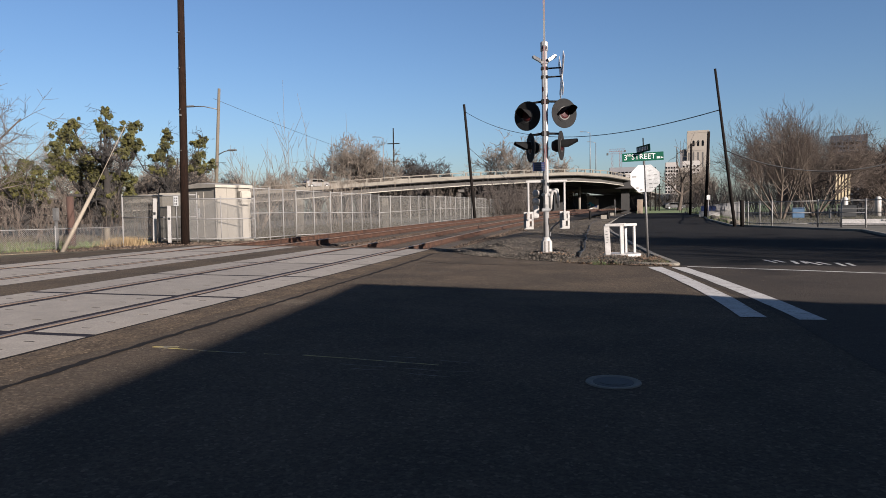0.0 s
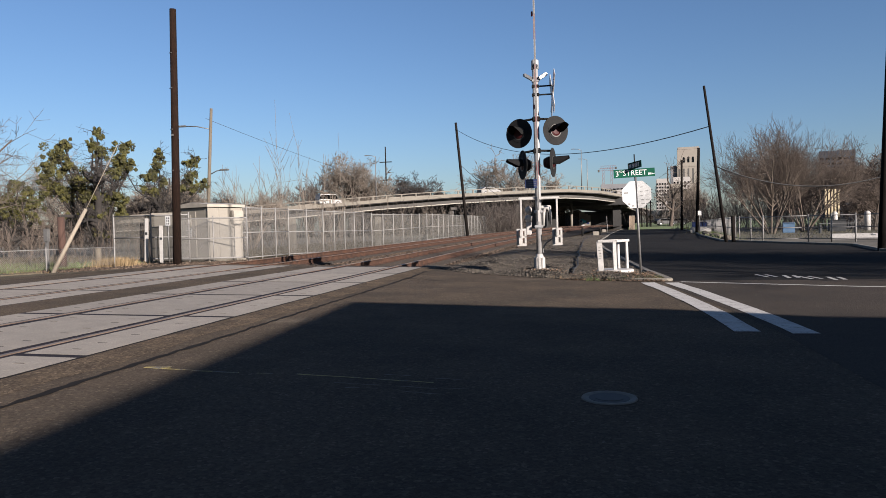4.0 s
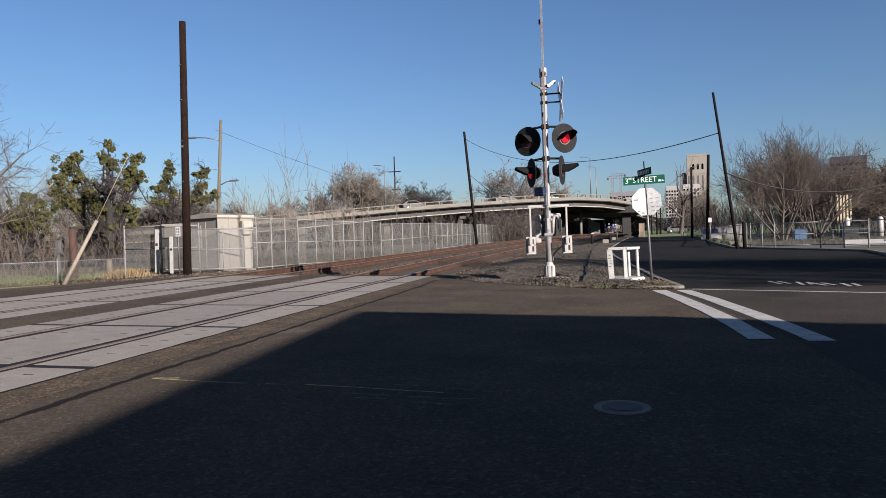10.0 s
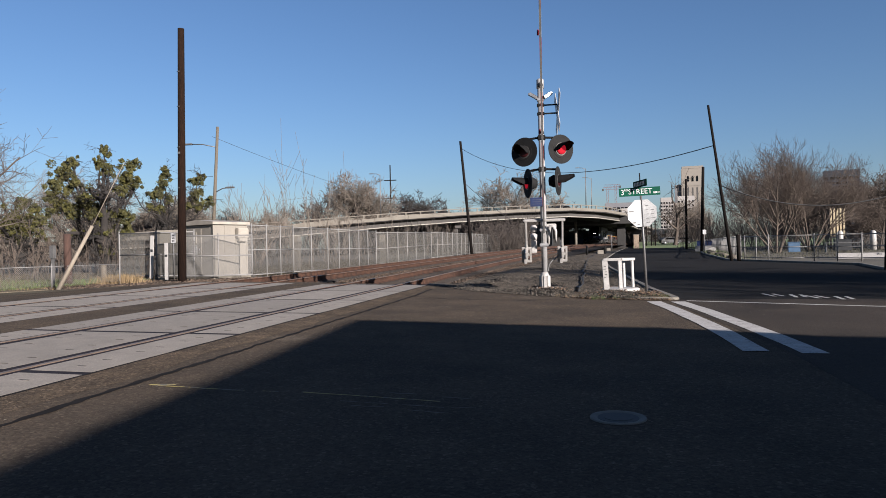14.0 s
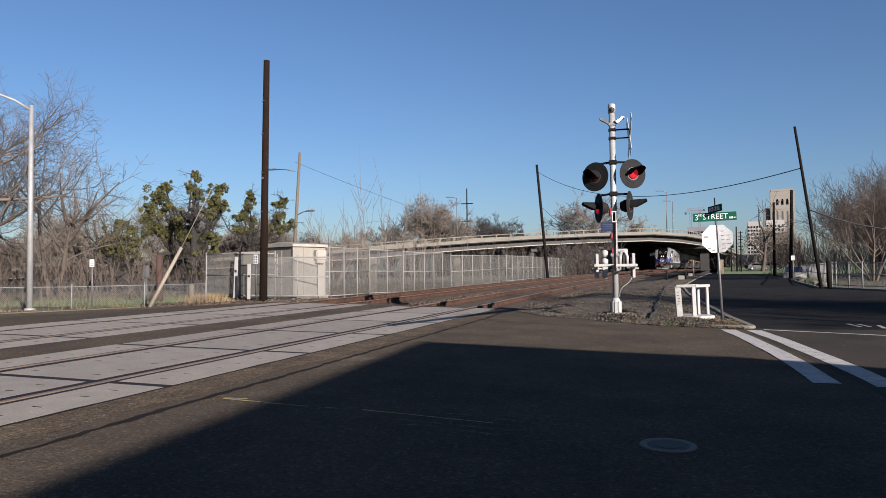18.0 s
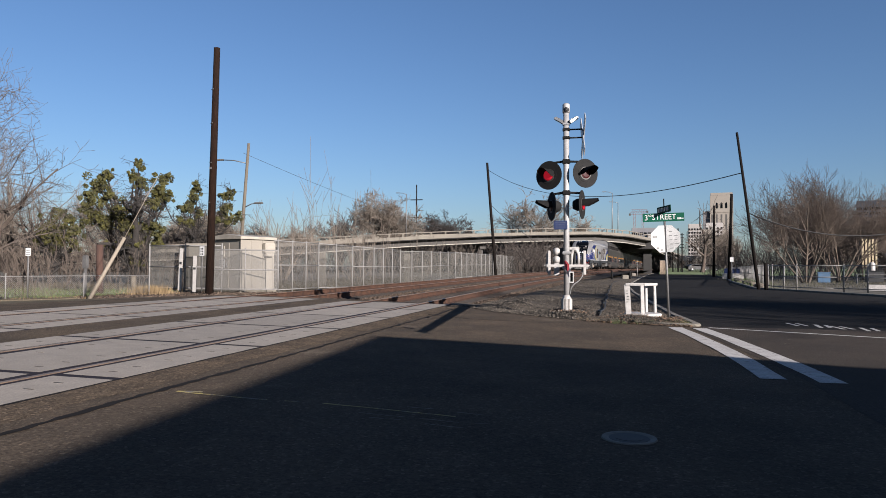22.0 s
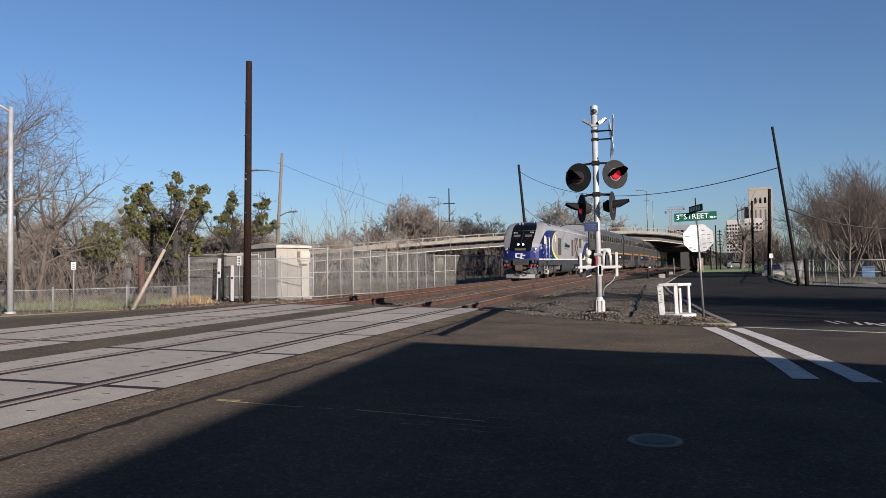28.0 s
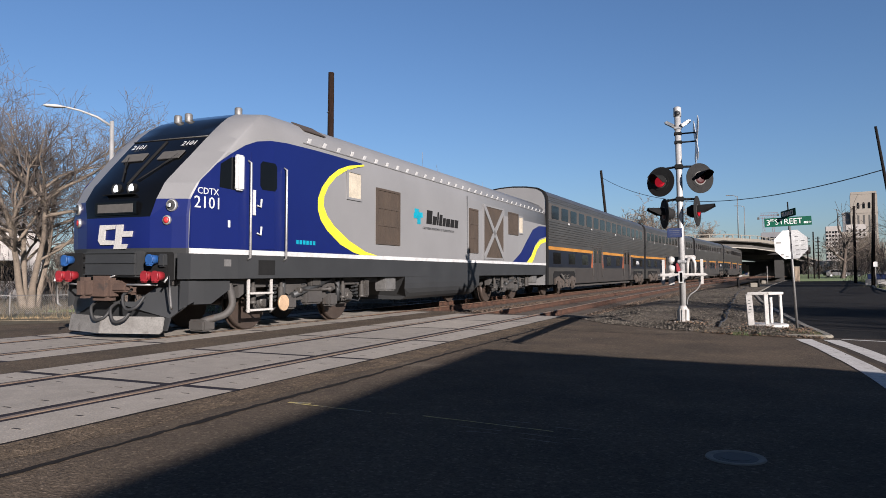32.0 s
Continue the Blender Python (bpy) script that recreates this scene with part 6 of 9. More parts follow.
    f1 = bare_tree("bare_tree", pose(-41, 124, 0), "pale rounded bare tree behind the overpass", 41, 13.3, 4, 5, 0.25, TWIG_PALE, BARK, dict(far, kids=(9, 7, 6, 3), tip=0.034), 24, "far bare trees")
    f2 = bare_tree("bare_tree", pose(-47.8, 118, 0), "bare tree behind the overpass", 42, 10.6, 4, 3, 0.22, TWIG, BARK, dict(far, tip=0.026), 20, "far bare trees")
    f3 = bare_tree("dark_tree", pose(-34.6, 148, 0), "dense dark tree behind the overpass", 43, 12.9, 4, 4, 0.25, BARK_DIM, BARK_DIM, dict(far, kids=(11, 8, 7, 3), fork=(25, 55), tip=0.034), 28, "far bare trees")
    f4 = bare_tree("bare_tree", pose(-16, 146, 0), "wide pale bare tree behind the overpass", 44, 15.5, 4, 4, 0.25, TWIG_PALE, BARK, far, 32, "far bare trees")
    rnd = random.Random(9)
    for k in range(26):
        a = radians(rnd.uniform(-52, -22))
        d = rnd.uniform(110, 210)
        copy_thing((f1, f2, f3)[k % 3], pose(math.sin(a) * d, math.cos(a) * d, 0, 0, 0, rnd.uniform(0, 360)) @ Matrix.Scale(rnd.uniform(0.36, 0.62), 4))
    for x, y, s in ((-60, 96, 0.7), (-68, 84, 0.75), (-75, 70, 0.6), (-62, 52, 0.45), (-60, 30, 0.45), (-45, 14, 0.5),
                    (-9, 158, 0.8), (-3, 190, 0.7)):
        k = int(abs(x * 7 + y)) % 3
        copy_thing((f1, f2, f4)[k], pose(x, y, 0, 0, 0, x * 31 % 360) @ Matrix.Scale(s, 4))
    for k in range(14):
        x, y = 30 + 14 * k + rnd.uniform(-5, 5), 230 + rnd.uniform(-30, 60)
        copy_thing((f1, f2, f3, f4)[k % 4], pose(x, y, 0, 0, 0, rnd.uniform(0, 360)) @ Matrix.Scale(rnd.uniform(0.7, 1.1), 4))
    # pale shrubs fanning out behind the railway fence
    for k, (x, y, h) in enumerate(((-18.2, 35.6, 3.8), (-17.7, 46.9, 4.1), (-20.6, 41.0, 5.1))):
        bare_tree("bare_shrub", pose(x, y, ground_z(x, y) + 0.05), "pale leafless shrub fanning out behind the railway fence", 70 + k, h, 2, 7, 0.035, TWIG_PALE, TWIG_PALE, dict(tip=0.009, kids=(4, 3), fork=(10, 30), bend=0.15), 38, "pale shrubs")
    # brush
    brush("reed_brush", "pale upright saplings behind the railway fence", lambda r: (r.uniform(-27, -16.6), r.uniform(42, 106)), 110, 4.2, 51, TWIG_PALE, 0.012, 0.10, 3, 0.02)
    brush("tall_shoots", "tall thin bare shoots behind the fence", lambda r: (r.uniform(-25, -17.6), r.uniform(39, 56)), 28, 7.2, 52, TWIG_PALE, 0.010, 0.03, 4, 0.024)
    brush("thicket", "brown leafless thicket behind the low fence", lambda r: (r.uniform(-52, -19.5), r.uniform(20, 46)), 1000, 2.1, 53, BARK, 0.009, 0.28, 6, 0.016)
    brush("thicket", "brown leafless thicket beside the overpass", lambda r: (r.uniform(-16, -7), r.uniform(92, 118)), 420, 4.6, 54, TWIG, 0.02, 0.2, 5, 0.03)
    brush("thicket", "brown leafless thicket in the lot across the street", lambda r: (r.uniform(14, 70), r.uniform(76, 120)), 1100, 4.5, 55, TWIG_BROWN, 0.018, 0.25, 5, 0.03)
    brush("thicket", "grey brush below the far trees", lambda r: (r.uniform(-110, -20), r.uniform(100, 150)), 700, 5.0, 56, TWIG, 0.03, 0.2, 5, 0.05)
    brush("thicket", "brown shrubs along the far street", lambda r: (r.uniform(14, 40), r.uniform(150, 260)), 400, 5.0, 57, TWIG, 0.03, 0.25, 5, 0.05)
    brush("weeds", "leafless weeds on the gravel of the island", lambda r: (r.uniform(-0.5, 0.9), r.uniform(15, 40)), 60, 0.5, 58, BARK, 0.004, 0.3, 3, 0.006)
    # grass
    BROWNGRASS = mat("brown_winter_grass", (0.06, 0.044, 0.024), 0.9, color2=(0.034, 0.03, 0.016), scale=1.2)
    grass_patch("grass", "short green grass behind the low fence", lambda r: (r.uniform(-23, -16), r.uniform(17, 24)), 5000, 0.10, 61, GRASS)
    grass_patch("dry_grass", "brown winter grass below the thicket", lambda r: (r.uniform(-46, -17), r.uniform(12, 32)), 14000, 0.22, 71, BROWNGRASS)
    grass_patch("dry_grass", "mound of dry straw-coloured grass beside the fence", lambda r: (r.gauss(-15.55, 0.28), r.gauss(21.0, 0.3)), 1900, 0.30, 62, STRAW)
    grass_patch("dry_grass", "dry straw-coloured grass along the kerb", lambda r: (lambda x: (x, lerp_path(NORTH_EDGE, x) + r.uniform(0.2, 1.3)))(r.uniform(-30, -14.2)), 7000, 0.16, 63, STRAW)
    grass_patch("grass", "green weeds on the tip of the island", lambda r: (r.uniform(0.1, 1.5), 13.1 + abs(r.gauss(0, 0.45))), 1500, 0.15, 64, GRASS)
    grass_patch("weeds", "rank brown weeds behind the railway fence", lambda r: (r.uniform(-20.5, -16.4), r.uniform(33, 62)), 9000, 0.55, 72, BROWNGRASS)
    LOTGRASS = mat("lot_grass", (0.05, 0.042, 0.02), 0.85, color2=(0.03, 0.032, 0.012), scale=1.2)
    LITTER = mat("dry_leaves", (0.16, 0.10, 0.055), 0.9, color2=(0.07, 0.045, 0.028), scale=6, island=0.5)
    leaf_litter("leaf_litter", "brown dry leaves along the edge of the island", lambda r: (lambda x: (x, lerp_path(NORTH_EDGE, x) - abs(r.gauss(0, 0.10)), gz(x) + 0.004))(r.uniform(-0.4, 1.5)), 260, 0.028, 68, LITTER)
    leaf_litter("leaf_litter", "brown dry leaves on the gravel of the island", lambda r: (lambda x: (x, lerp_path(NORTH_EDGE, x) + 0.15 + abs(r.gauss(0, 0.9)), island_z(x, lerp_path(NORTH_EDGE, x) + 0.5) + 0.01))(r.uniform(-1.2, 1.4)), 500, 0.028, 69, LITTER)
    leaf_litter("leaf_litter", "brown dry leaves around the barrier frame", lambda r: (r.uniform(0.2, 1.4), 13.7 + r.gauss(0, 0.35), 0.06), 420, 0.03, 70, LITTER)
    grass_patch("dry_grass", "dry leaves and straw on the tip of the island", lambda r: (lambda x: (x, lerp_path(NORTH_EDGE, x) + 0.02 + abs(r.gauss(0, 0.35))))(r.uniform(-0.6, 1.5)), 5200, 0.12, 66, STRAW)
    grass_patch("dry_grass", "dull brown grass in the lot behind the street fence", lambda r: (r.uniform(9.5, 40), r.uniform(42, 76)), 9000, 0.22, 67, LOTGRASS)
    grass_patch("grass", "green verge along the street", lambda r: (lambda y: (kerb_x(RIGHT_KERB, y) + r.uniform(0.2, 2.0), y))(r.uniform(45, 190)), 5000, 0.35, 65, GRASS)


build_trees()

# ---------------------------------------------------------------- overpass
DECK = [(-140, 68, 1.0), (-75, 84, 3.4), (-60, 88, 4.05), (-40, 95, 5.35), (-30, 106, 6.5), (-20, 114.5, 7.35), (-11, 121.5, 7.9), (-2, 127, 8.2), (3.5, 135, 8.1), (8.2, 150, 7.9), (12.5, 185, 7.7), (20, 250, 7.6), (32, 330, 7.6), (60, 480, 7.6)]


def deck_frame(i):
    p = Vector(DECK[i])
    a, b = Vector(DECK[max(i - 1, 0)]), Vector(DECK[min(i + 1, len(DECK) - 1)])
    d = (b - a)
    d.z = 0
    d.normalize()
    return p, d, Vector((-d.y, d.x, 0))


def deck_sweep(section):
    """Sweeps a closed outline (across, up) along the overpass."""
    bm = bmesh.new()
    rings = []
    for i in range(len(DECK)):
        p, d, n = deck_frame(i)
        rings.append([bm.verts.new(p + n * u + Vector((0, 0, z))) for u, z in section])
    k = len(section)
    for a, b in zip(rings, rings[1:]):
        for j in range(k):
            bm.faces.new((a[j], a[(j + 1) % k], b[(j + 1) % k], b[j]))
    bm.faces.new(rings[0])
    bm.faces.new(rings[-1][::-1])
    return bm


def build_overpass():
    o = empty("overpass", pose(0, 0, 0), "long pale concrete road overpass with railings over the railway", "overpass")
    # Deck and inner girders near black, the shade below painted into them.
    part("deck", deck_sweep([(0, -1.25), (0, -0.62), (0.25, -0.62), (0.25, -0.85), (19.5, -0.85), (19.5, -1.25)]), BRIDGE_SHADE, o)
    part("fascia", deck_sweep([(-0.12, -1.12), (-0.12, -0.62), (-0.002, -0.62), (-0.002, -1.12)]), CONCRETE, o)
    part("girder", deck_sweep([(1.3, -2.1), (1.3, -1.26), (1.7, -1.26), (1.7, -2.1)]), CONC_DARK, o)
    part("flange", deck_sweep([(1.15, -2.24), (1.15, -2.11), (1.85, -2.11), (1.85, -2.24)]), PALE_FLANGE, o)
    part("girder", deck_sweep([(5.0, -2.3), (5, -1.26), (5.5, -1.26), (5.5, -2.3)]), BRIDGE_SHADE, o)
    part("girder", deck_sweep([(9.5, -2.3), (9.5, -1.26), (10, -1.26), (10, -2.3)]), BRIDGE_SHADE, o)
    part("rail", deck_sweep([(0.05, -0.12), (0.05, 0.0), (0.2, 0.0), (0.2, -0.12)]), CONCRETE, o)
    part("far_parapet", deck_sweep([(19.3, -0.84), (19.3, 0.0), (19.5, 0.0), (19.5, -0.84)]), CONCRETE, o)
    bm = bmesh.new()
    rbox(bm, -0.12, 0.12, -0.06, 0.06, 0, 0.52, 0.01)
    me = finish(bm, "baluster", CONCRETE)
    for i in range(2, 9):
        p, d, n = deck_frame(i)
        q = Vector(DECK[i + 1])
        k = max(1, int((q - p).length / 2.4))
        for j in range(k):
            ob = new("baluster", me)
            ob.parent = o
            c = p.lerp(q, j / k) + n * 0.12
            ob.matrix_basis = pose(c.x, c.y, c.z - 0.63, 0, 0, math.degrees(math.atan2(d.y, d.x)))
    # Columns and caps are dark all round, the deck's shade in their colour.
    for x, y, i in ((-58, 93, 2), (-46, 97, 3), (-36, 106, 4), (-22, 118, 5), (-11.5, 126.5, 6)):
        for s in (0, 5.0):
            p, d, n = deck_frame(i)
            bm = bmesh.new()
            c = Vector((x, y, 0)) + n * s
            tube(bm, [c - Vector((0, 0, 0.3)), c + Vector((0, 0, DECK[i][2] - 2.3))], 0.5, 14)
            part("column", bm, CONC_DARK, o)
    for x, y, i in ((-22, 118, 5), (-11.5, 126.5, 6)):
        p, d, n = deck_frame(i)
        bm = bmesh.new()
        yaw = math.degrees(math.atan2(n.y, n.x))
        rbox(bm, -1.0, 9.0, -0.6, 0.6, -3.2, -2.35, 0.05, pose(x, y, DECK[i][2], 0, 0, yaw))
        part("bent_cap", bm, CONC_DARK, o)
    # the wide freeway deck behind, the shade under it put into its colour
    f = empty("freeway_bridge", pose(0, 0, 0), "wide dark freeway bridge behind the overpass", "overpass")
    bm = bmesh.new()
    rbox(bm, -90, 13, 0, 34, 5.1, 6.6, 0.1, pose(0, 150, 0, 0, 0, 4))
    part("deck", bm, BRIDGE_SHADE, f)
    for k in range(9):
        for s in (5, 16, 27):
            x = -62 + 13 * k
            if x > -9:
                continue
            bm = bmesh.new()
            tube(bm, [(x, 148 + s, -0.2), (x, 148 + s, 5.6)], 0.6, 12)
            part("column", bm, BRIDGE_SHADE, f)
    # Third wall widened and last one added, to blacken bright gaps below.
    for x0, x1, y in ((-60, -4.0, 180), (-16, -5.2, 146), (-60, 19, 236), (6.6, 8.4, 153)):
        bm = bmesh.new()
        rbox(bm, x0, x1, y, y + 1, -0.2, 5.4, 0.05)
        part("abutment", bm, BRIDGE_SHADE, f)
    # lamps on the deck
    for x, y, z, s in ((0.2, 131, 8.0, -1), (1.4, 150, 7.9, -1), (-33.5, 112, 6.4, -1)):
        l = empty("street_lamp", pose(x, y, z - 0.9), "thin lamp post standing on the overpass", "street lamp", "lamps on the overpass")
        bm = bmesh.new()
        tube(bm, [(0, 0, 0), (0, 0, 7.8)], [0.1, 0.06], 8)
        part("pole", bm, GALV, l)
        bm = bmesh.new()
        tube(bm, [(0, 0, 7.7), (s * 0.6, 0, 7.95), (s * 1.5, 0, 8.0)], 0.05, 6)
        rbox(bm, s * 1.5 - 0.35, s * 1.5 + 0.35, -0.12, 0.12, 7.94, 8.06, 0.03)
        part("arm", bm, GALV, l)
    bm = bmesh.new()
    tube(bm, [(-2.0, 148, -0.3), (-2.0, 148, 5.6)], 0.3, 14)
    part("column", bm, CONCRETE, o)
    # painted wall under the bridge
    w = empty("painted_wall", pose(0.9, 187.5, 0.0), "stepped concrete wall with blue and white spray paint under the bridge", "wall")
    bm = bmesh.new()
    prism(bm, [(-1.5, 0), (1.5, 0), (1.5, 3.6), (0.8, 3.6), (0.8, 4.0), (0.0, 4.0), (0.0, 4.4), (-0.8, 4.4), (-0.8, 4.9), (-1.5, 4.9)], "y", 0, 0.4)
    part("wall", bm, CONCRETE, w)
    rnd = random.Random(3)
    for k in range(10):
        bm = bmesh.new()
        x, z = rnd.uniform(-1.2, 1.2), rnd.uniform(0.9, 2.4)
        rbox(bm, -0.35, 0.35, -0.03, -0.012 - 0.001 * k, -0.3, 0.3, 0.004, pose(x, -0.002 * k, z, 0, rnd.uniform(-30, 30), 0))
        part("paint_patch", bm, (TEAL, BLUE_SIGN, SIGN_WHITE)[k % 3], w)


# ---------------------------------------------------------------- far buildings
def block(name, x, y, w, d, h, yaw, wall_mat, label, cols, rows, wz0=0.1, wz1=0.92, glass=GLASS_DARK, wfill=0.5, hfill=0.55):
    b = empty(name, pose(x, y, 0, 0, 0, yaw), label, "building")
    bm = bmesh.new()
    rbox(bm, -w / 2, w / 2, 0, d, -1, h, 0.3)
    part("wall", bm, wall_mat, b)
    bm = bmesh.new()
    cw, rh = w / cols, h * (wz1 - wz0) / rows
    box(bm, -cw * wfill / 2, cw * wfill / 2, -0.12, 0.1, -rh * hfill / 2, rh * hfill / 2)
    me = finish(bm, "window", glass)
    for i in range(cols):
        for j in range(rows):
            ob = new("window", me)
            ob.parent = b
            ob.matrix_basis = pose(-w / 2 + (i + 0.5) * cw, 0, h * wz0 + (j + 0.5) * rh)
    return b


def build_far():
    STONEWALL = mat("pale_stone_tower", (0.19, 0.17, 0.142), 0.85, scale=0.05, color2=(0.17, 0.152, 0.128))
    PALEWALL = mat("pale_wall", (0.288, 0.27, 0.252), 0.85, scale=0.05)
    DARKWALL = mat("grey_wall", (0.132, 0.132, 0.138), 0.8, scale=0.05)
    t = block("tower", 123, 850, 25, 26, 86, -8, STONEWALL, "pale stone tower with arched upper windows", 5, 2, 0.30, 0.76, glass=mat("shaded_window", (0.07, 0.066, 0.06), 0.4, scale=0.2), wfill=0.34, hfill=0.86)
    for i in range(3):
        bm = bmesh.new()
        prism(bm, [(-1.2, -3), (1.2, -3), (1.2, 2), (0.8, 3.2), (0, 3.7), (-0.8, 3.2), (-1.2, 2)], "y", -0.12, 0.1)
        ob = part("arched_window", bm, GLASS_DARK, t)
        ob.matrix_basis = pose((i - 1) * 5.0, 0, 74)
    bm = bmesh.new()
    rbox(bm, -12.9, 12.9, -0.5, 26.5, 66, 67.2, 0.2)
    part("cornice", bm, STONEWALL, t)
    bm = bmesh.new()
    rbox(bm, -12.0, 12.0, 0.5, 25.5, 86, 89, 0.3)
    part("parapet", bm, STONEWALL, t)
    bm = bmesh.new()
    rbox(bm, -20, -12.6, 3, 26, -1, 68, 0.3)
    part("wing", bm, DARKWALL, t)
    block("apartment_block", 57.5, 520, 9, 14, 33, -6, PALEWALL, "pale apartment block with rows of windows", 5, 11, wfill=0.6, hfill=0.5)
    block("apartment_block", 66, 540, 12, 14, 30, -6, STONEWALL, "tan apartment block with rows of windows", 5, 9, wfill=0.5, hfill=0.5)
    block("apartment_block", 84, 620, 14, 14, 40, -6, PALEWALL, "pale apartment block behind the trees", 5, 10)
    BLUEWALL = mat("blue_grey_glass_wall", (0.036, 0.043, 0.055), 0.5, scale=0.05)
    block("office_building", 205, 620, 26, 20, 57, -16, BLUEWALL, "grey office building seen through bare branches", 6, 12, wfill=0.7, hfill=0.5)
    block("office_building", 236, 640, 22, 20, 40, -16, PALEWALL, "pale office building behind the bare trees", 6, 8, wfill=0.7, hfill=0.5)
    block("unfinished_building", 30, 620, 26, 20, 36, -3, DARKWALL, "dark building under construction behind the overpass", 8, 7, wfill=0.75, hfill=0.5)
    block("unfinished_building", 36, 600, 14, 20, 30, -3, PALEWALL, "pale building behind the overpass", 5, 6, wfill=0.7, hfill=0.5)
    block("low_building", 26, 232, 11, 8, 5.2, -8, PALEWALL, "low pale building at the end of the street", 4, 1, 0.3, 0.8)
    # tower cranes
    CR = mat("crane_paint", (0.11, 0.055, 0.05), 0.7, scale=0.3)
    for x, y, h, s in ((20, 640, 50, 1), (28, 660, 54, -1)):
        c = empty("tower_crane", pose(x, y, 0), "distant pale tower crane above the overpass", "crane", "tower cranes")
        bm = bmesh.new()
        for dx in (-0.8, 0.8):
            box(bm, dx - 0.12, dx + 0.12, -0.12, 0.12, 0, h)
        for k in range(int(h / 4)):
            tube(bm, [(-0.8, 0, k * 4), (0.8, 0, k * 4 + 4)], 0.15, 4)
        part("mast", bm, CR, c)
        bm = bmesh.new()
        for dz in (0, 2.0):
            box(bm, -4 if s > 0 else -10, 10 if s > 0 else 4, -0.12, 0.12, h - 1 + dz, h - 0.78 + dz)
        for k in range(7):
            x0 = (-4 if s > 0 else -10) + 2 * k
            tube(bm, [(x0, 0, h - 0.8), (x0 + 2, 0, h + 1.2)], 0.09, 4)
        part("jib", bm, CR, c)
        bm = bmesh.new()
        rbox(bm, -s * 4 - 0.8, -s * 4 + 0.8, -0.6, 0.6, h - 2, h, 0.1)
        part("counterweight", bm, CONC_DARK, c)
    # the small house on the left and the shed roof below it
    h = empty("house", pose(-47.5, 29.5, 0, 0, 0, 50), "pale house with dark roof half hidden by bare trees", "house")
    bm = bmesh.new()
    rbox(bm, -5, 5, 0, 6, -0.1, 4.6, 0.05)
    part("wall", bm, PALEWALL, h)
    bm = bmesh.new()
    prism(bm, [(-5.4, 4.6), (5.4, 4.6), (0, 7.0)], "y", -0.4, 6.4)
    part("roof", bm, DARKWALL, h)
    for x in (-2.8, 0, 2.8):
        bm = bmesh.new()
        rbox(bm, x - 0.6, x + 0.6, -0.06, 0.05, 1.2, 2.6, 0.02)
        part("window", bm, GLASS_DARK, h)
    g = empty("garage", pose(-30.8, 15.2, 0, 0, 0, 40), "pale blue garage with a dark sloping roof", "garage")
    bm = bmesh.new()
    rbox(bm, -2.2, 2.2, 0, 4, -0.1, 1.5, 0.03)
    part("wall", bm, mat("pale_blue_siding", (0.228, 0.27, 0.282), 0.8, scale=2), g)
    bm = bmesh.new()
    prism(bm, [(-2.5, 1.45), (2.5, 1.45), (2.5, 1.6), (0, 2.2), (-2.5, 1.6)], "y", -0.3, 4.3)
    part("roof", bm, DARKWALL, g)


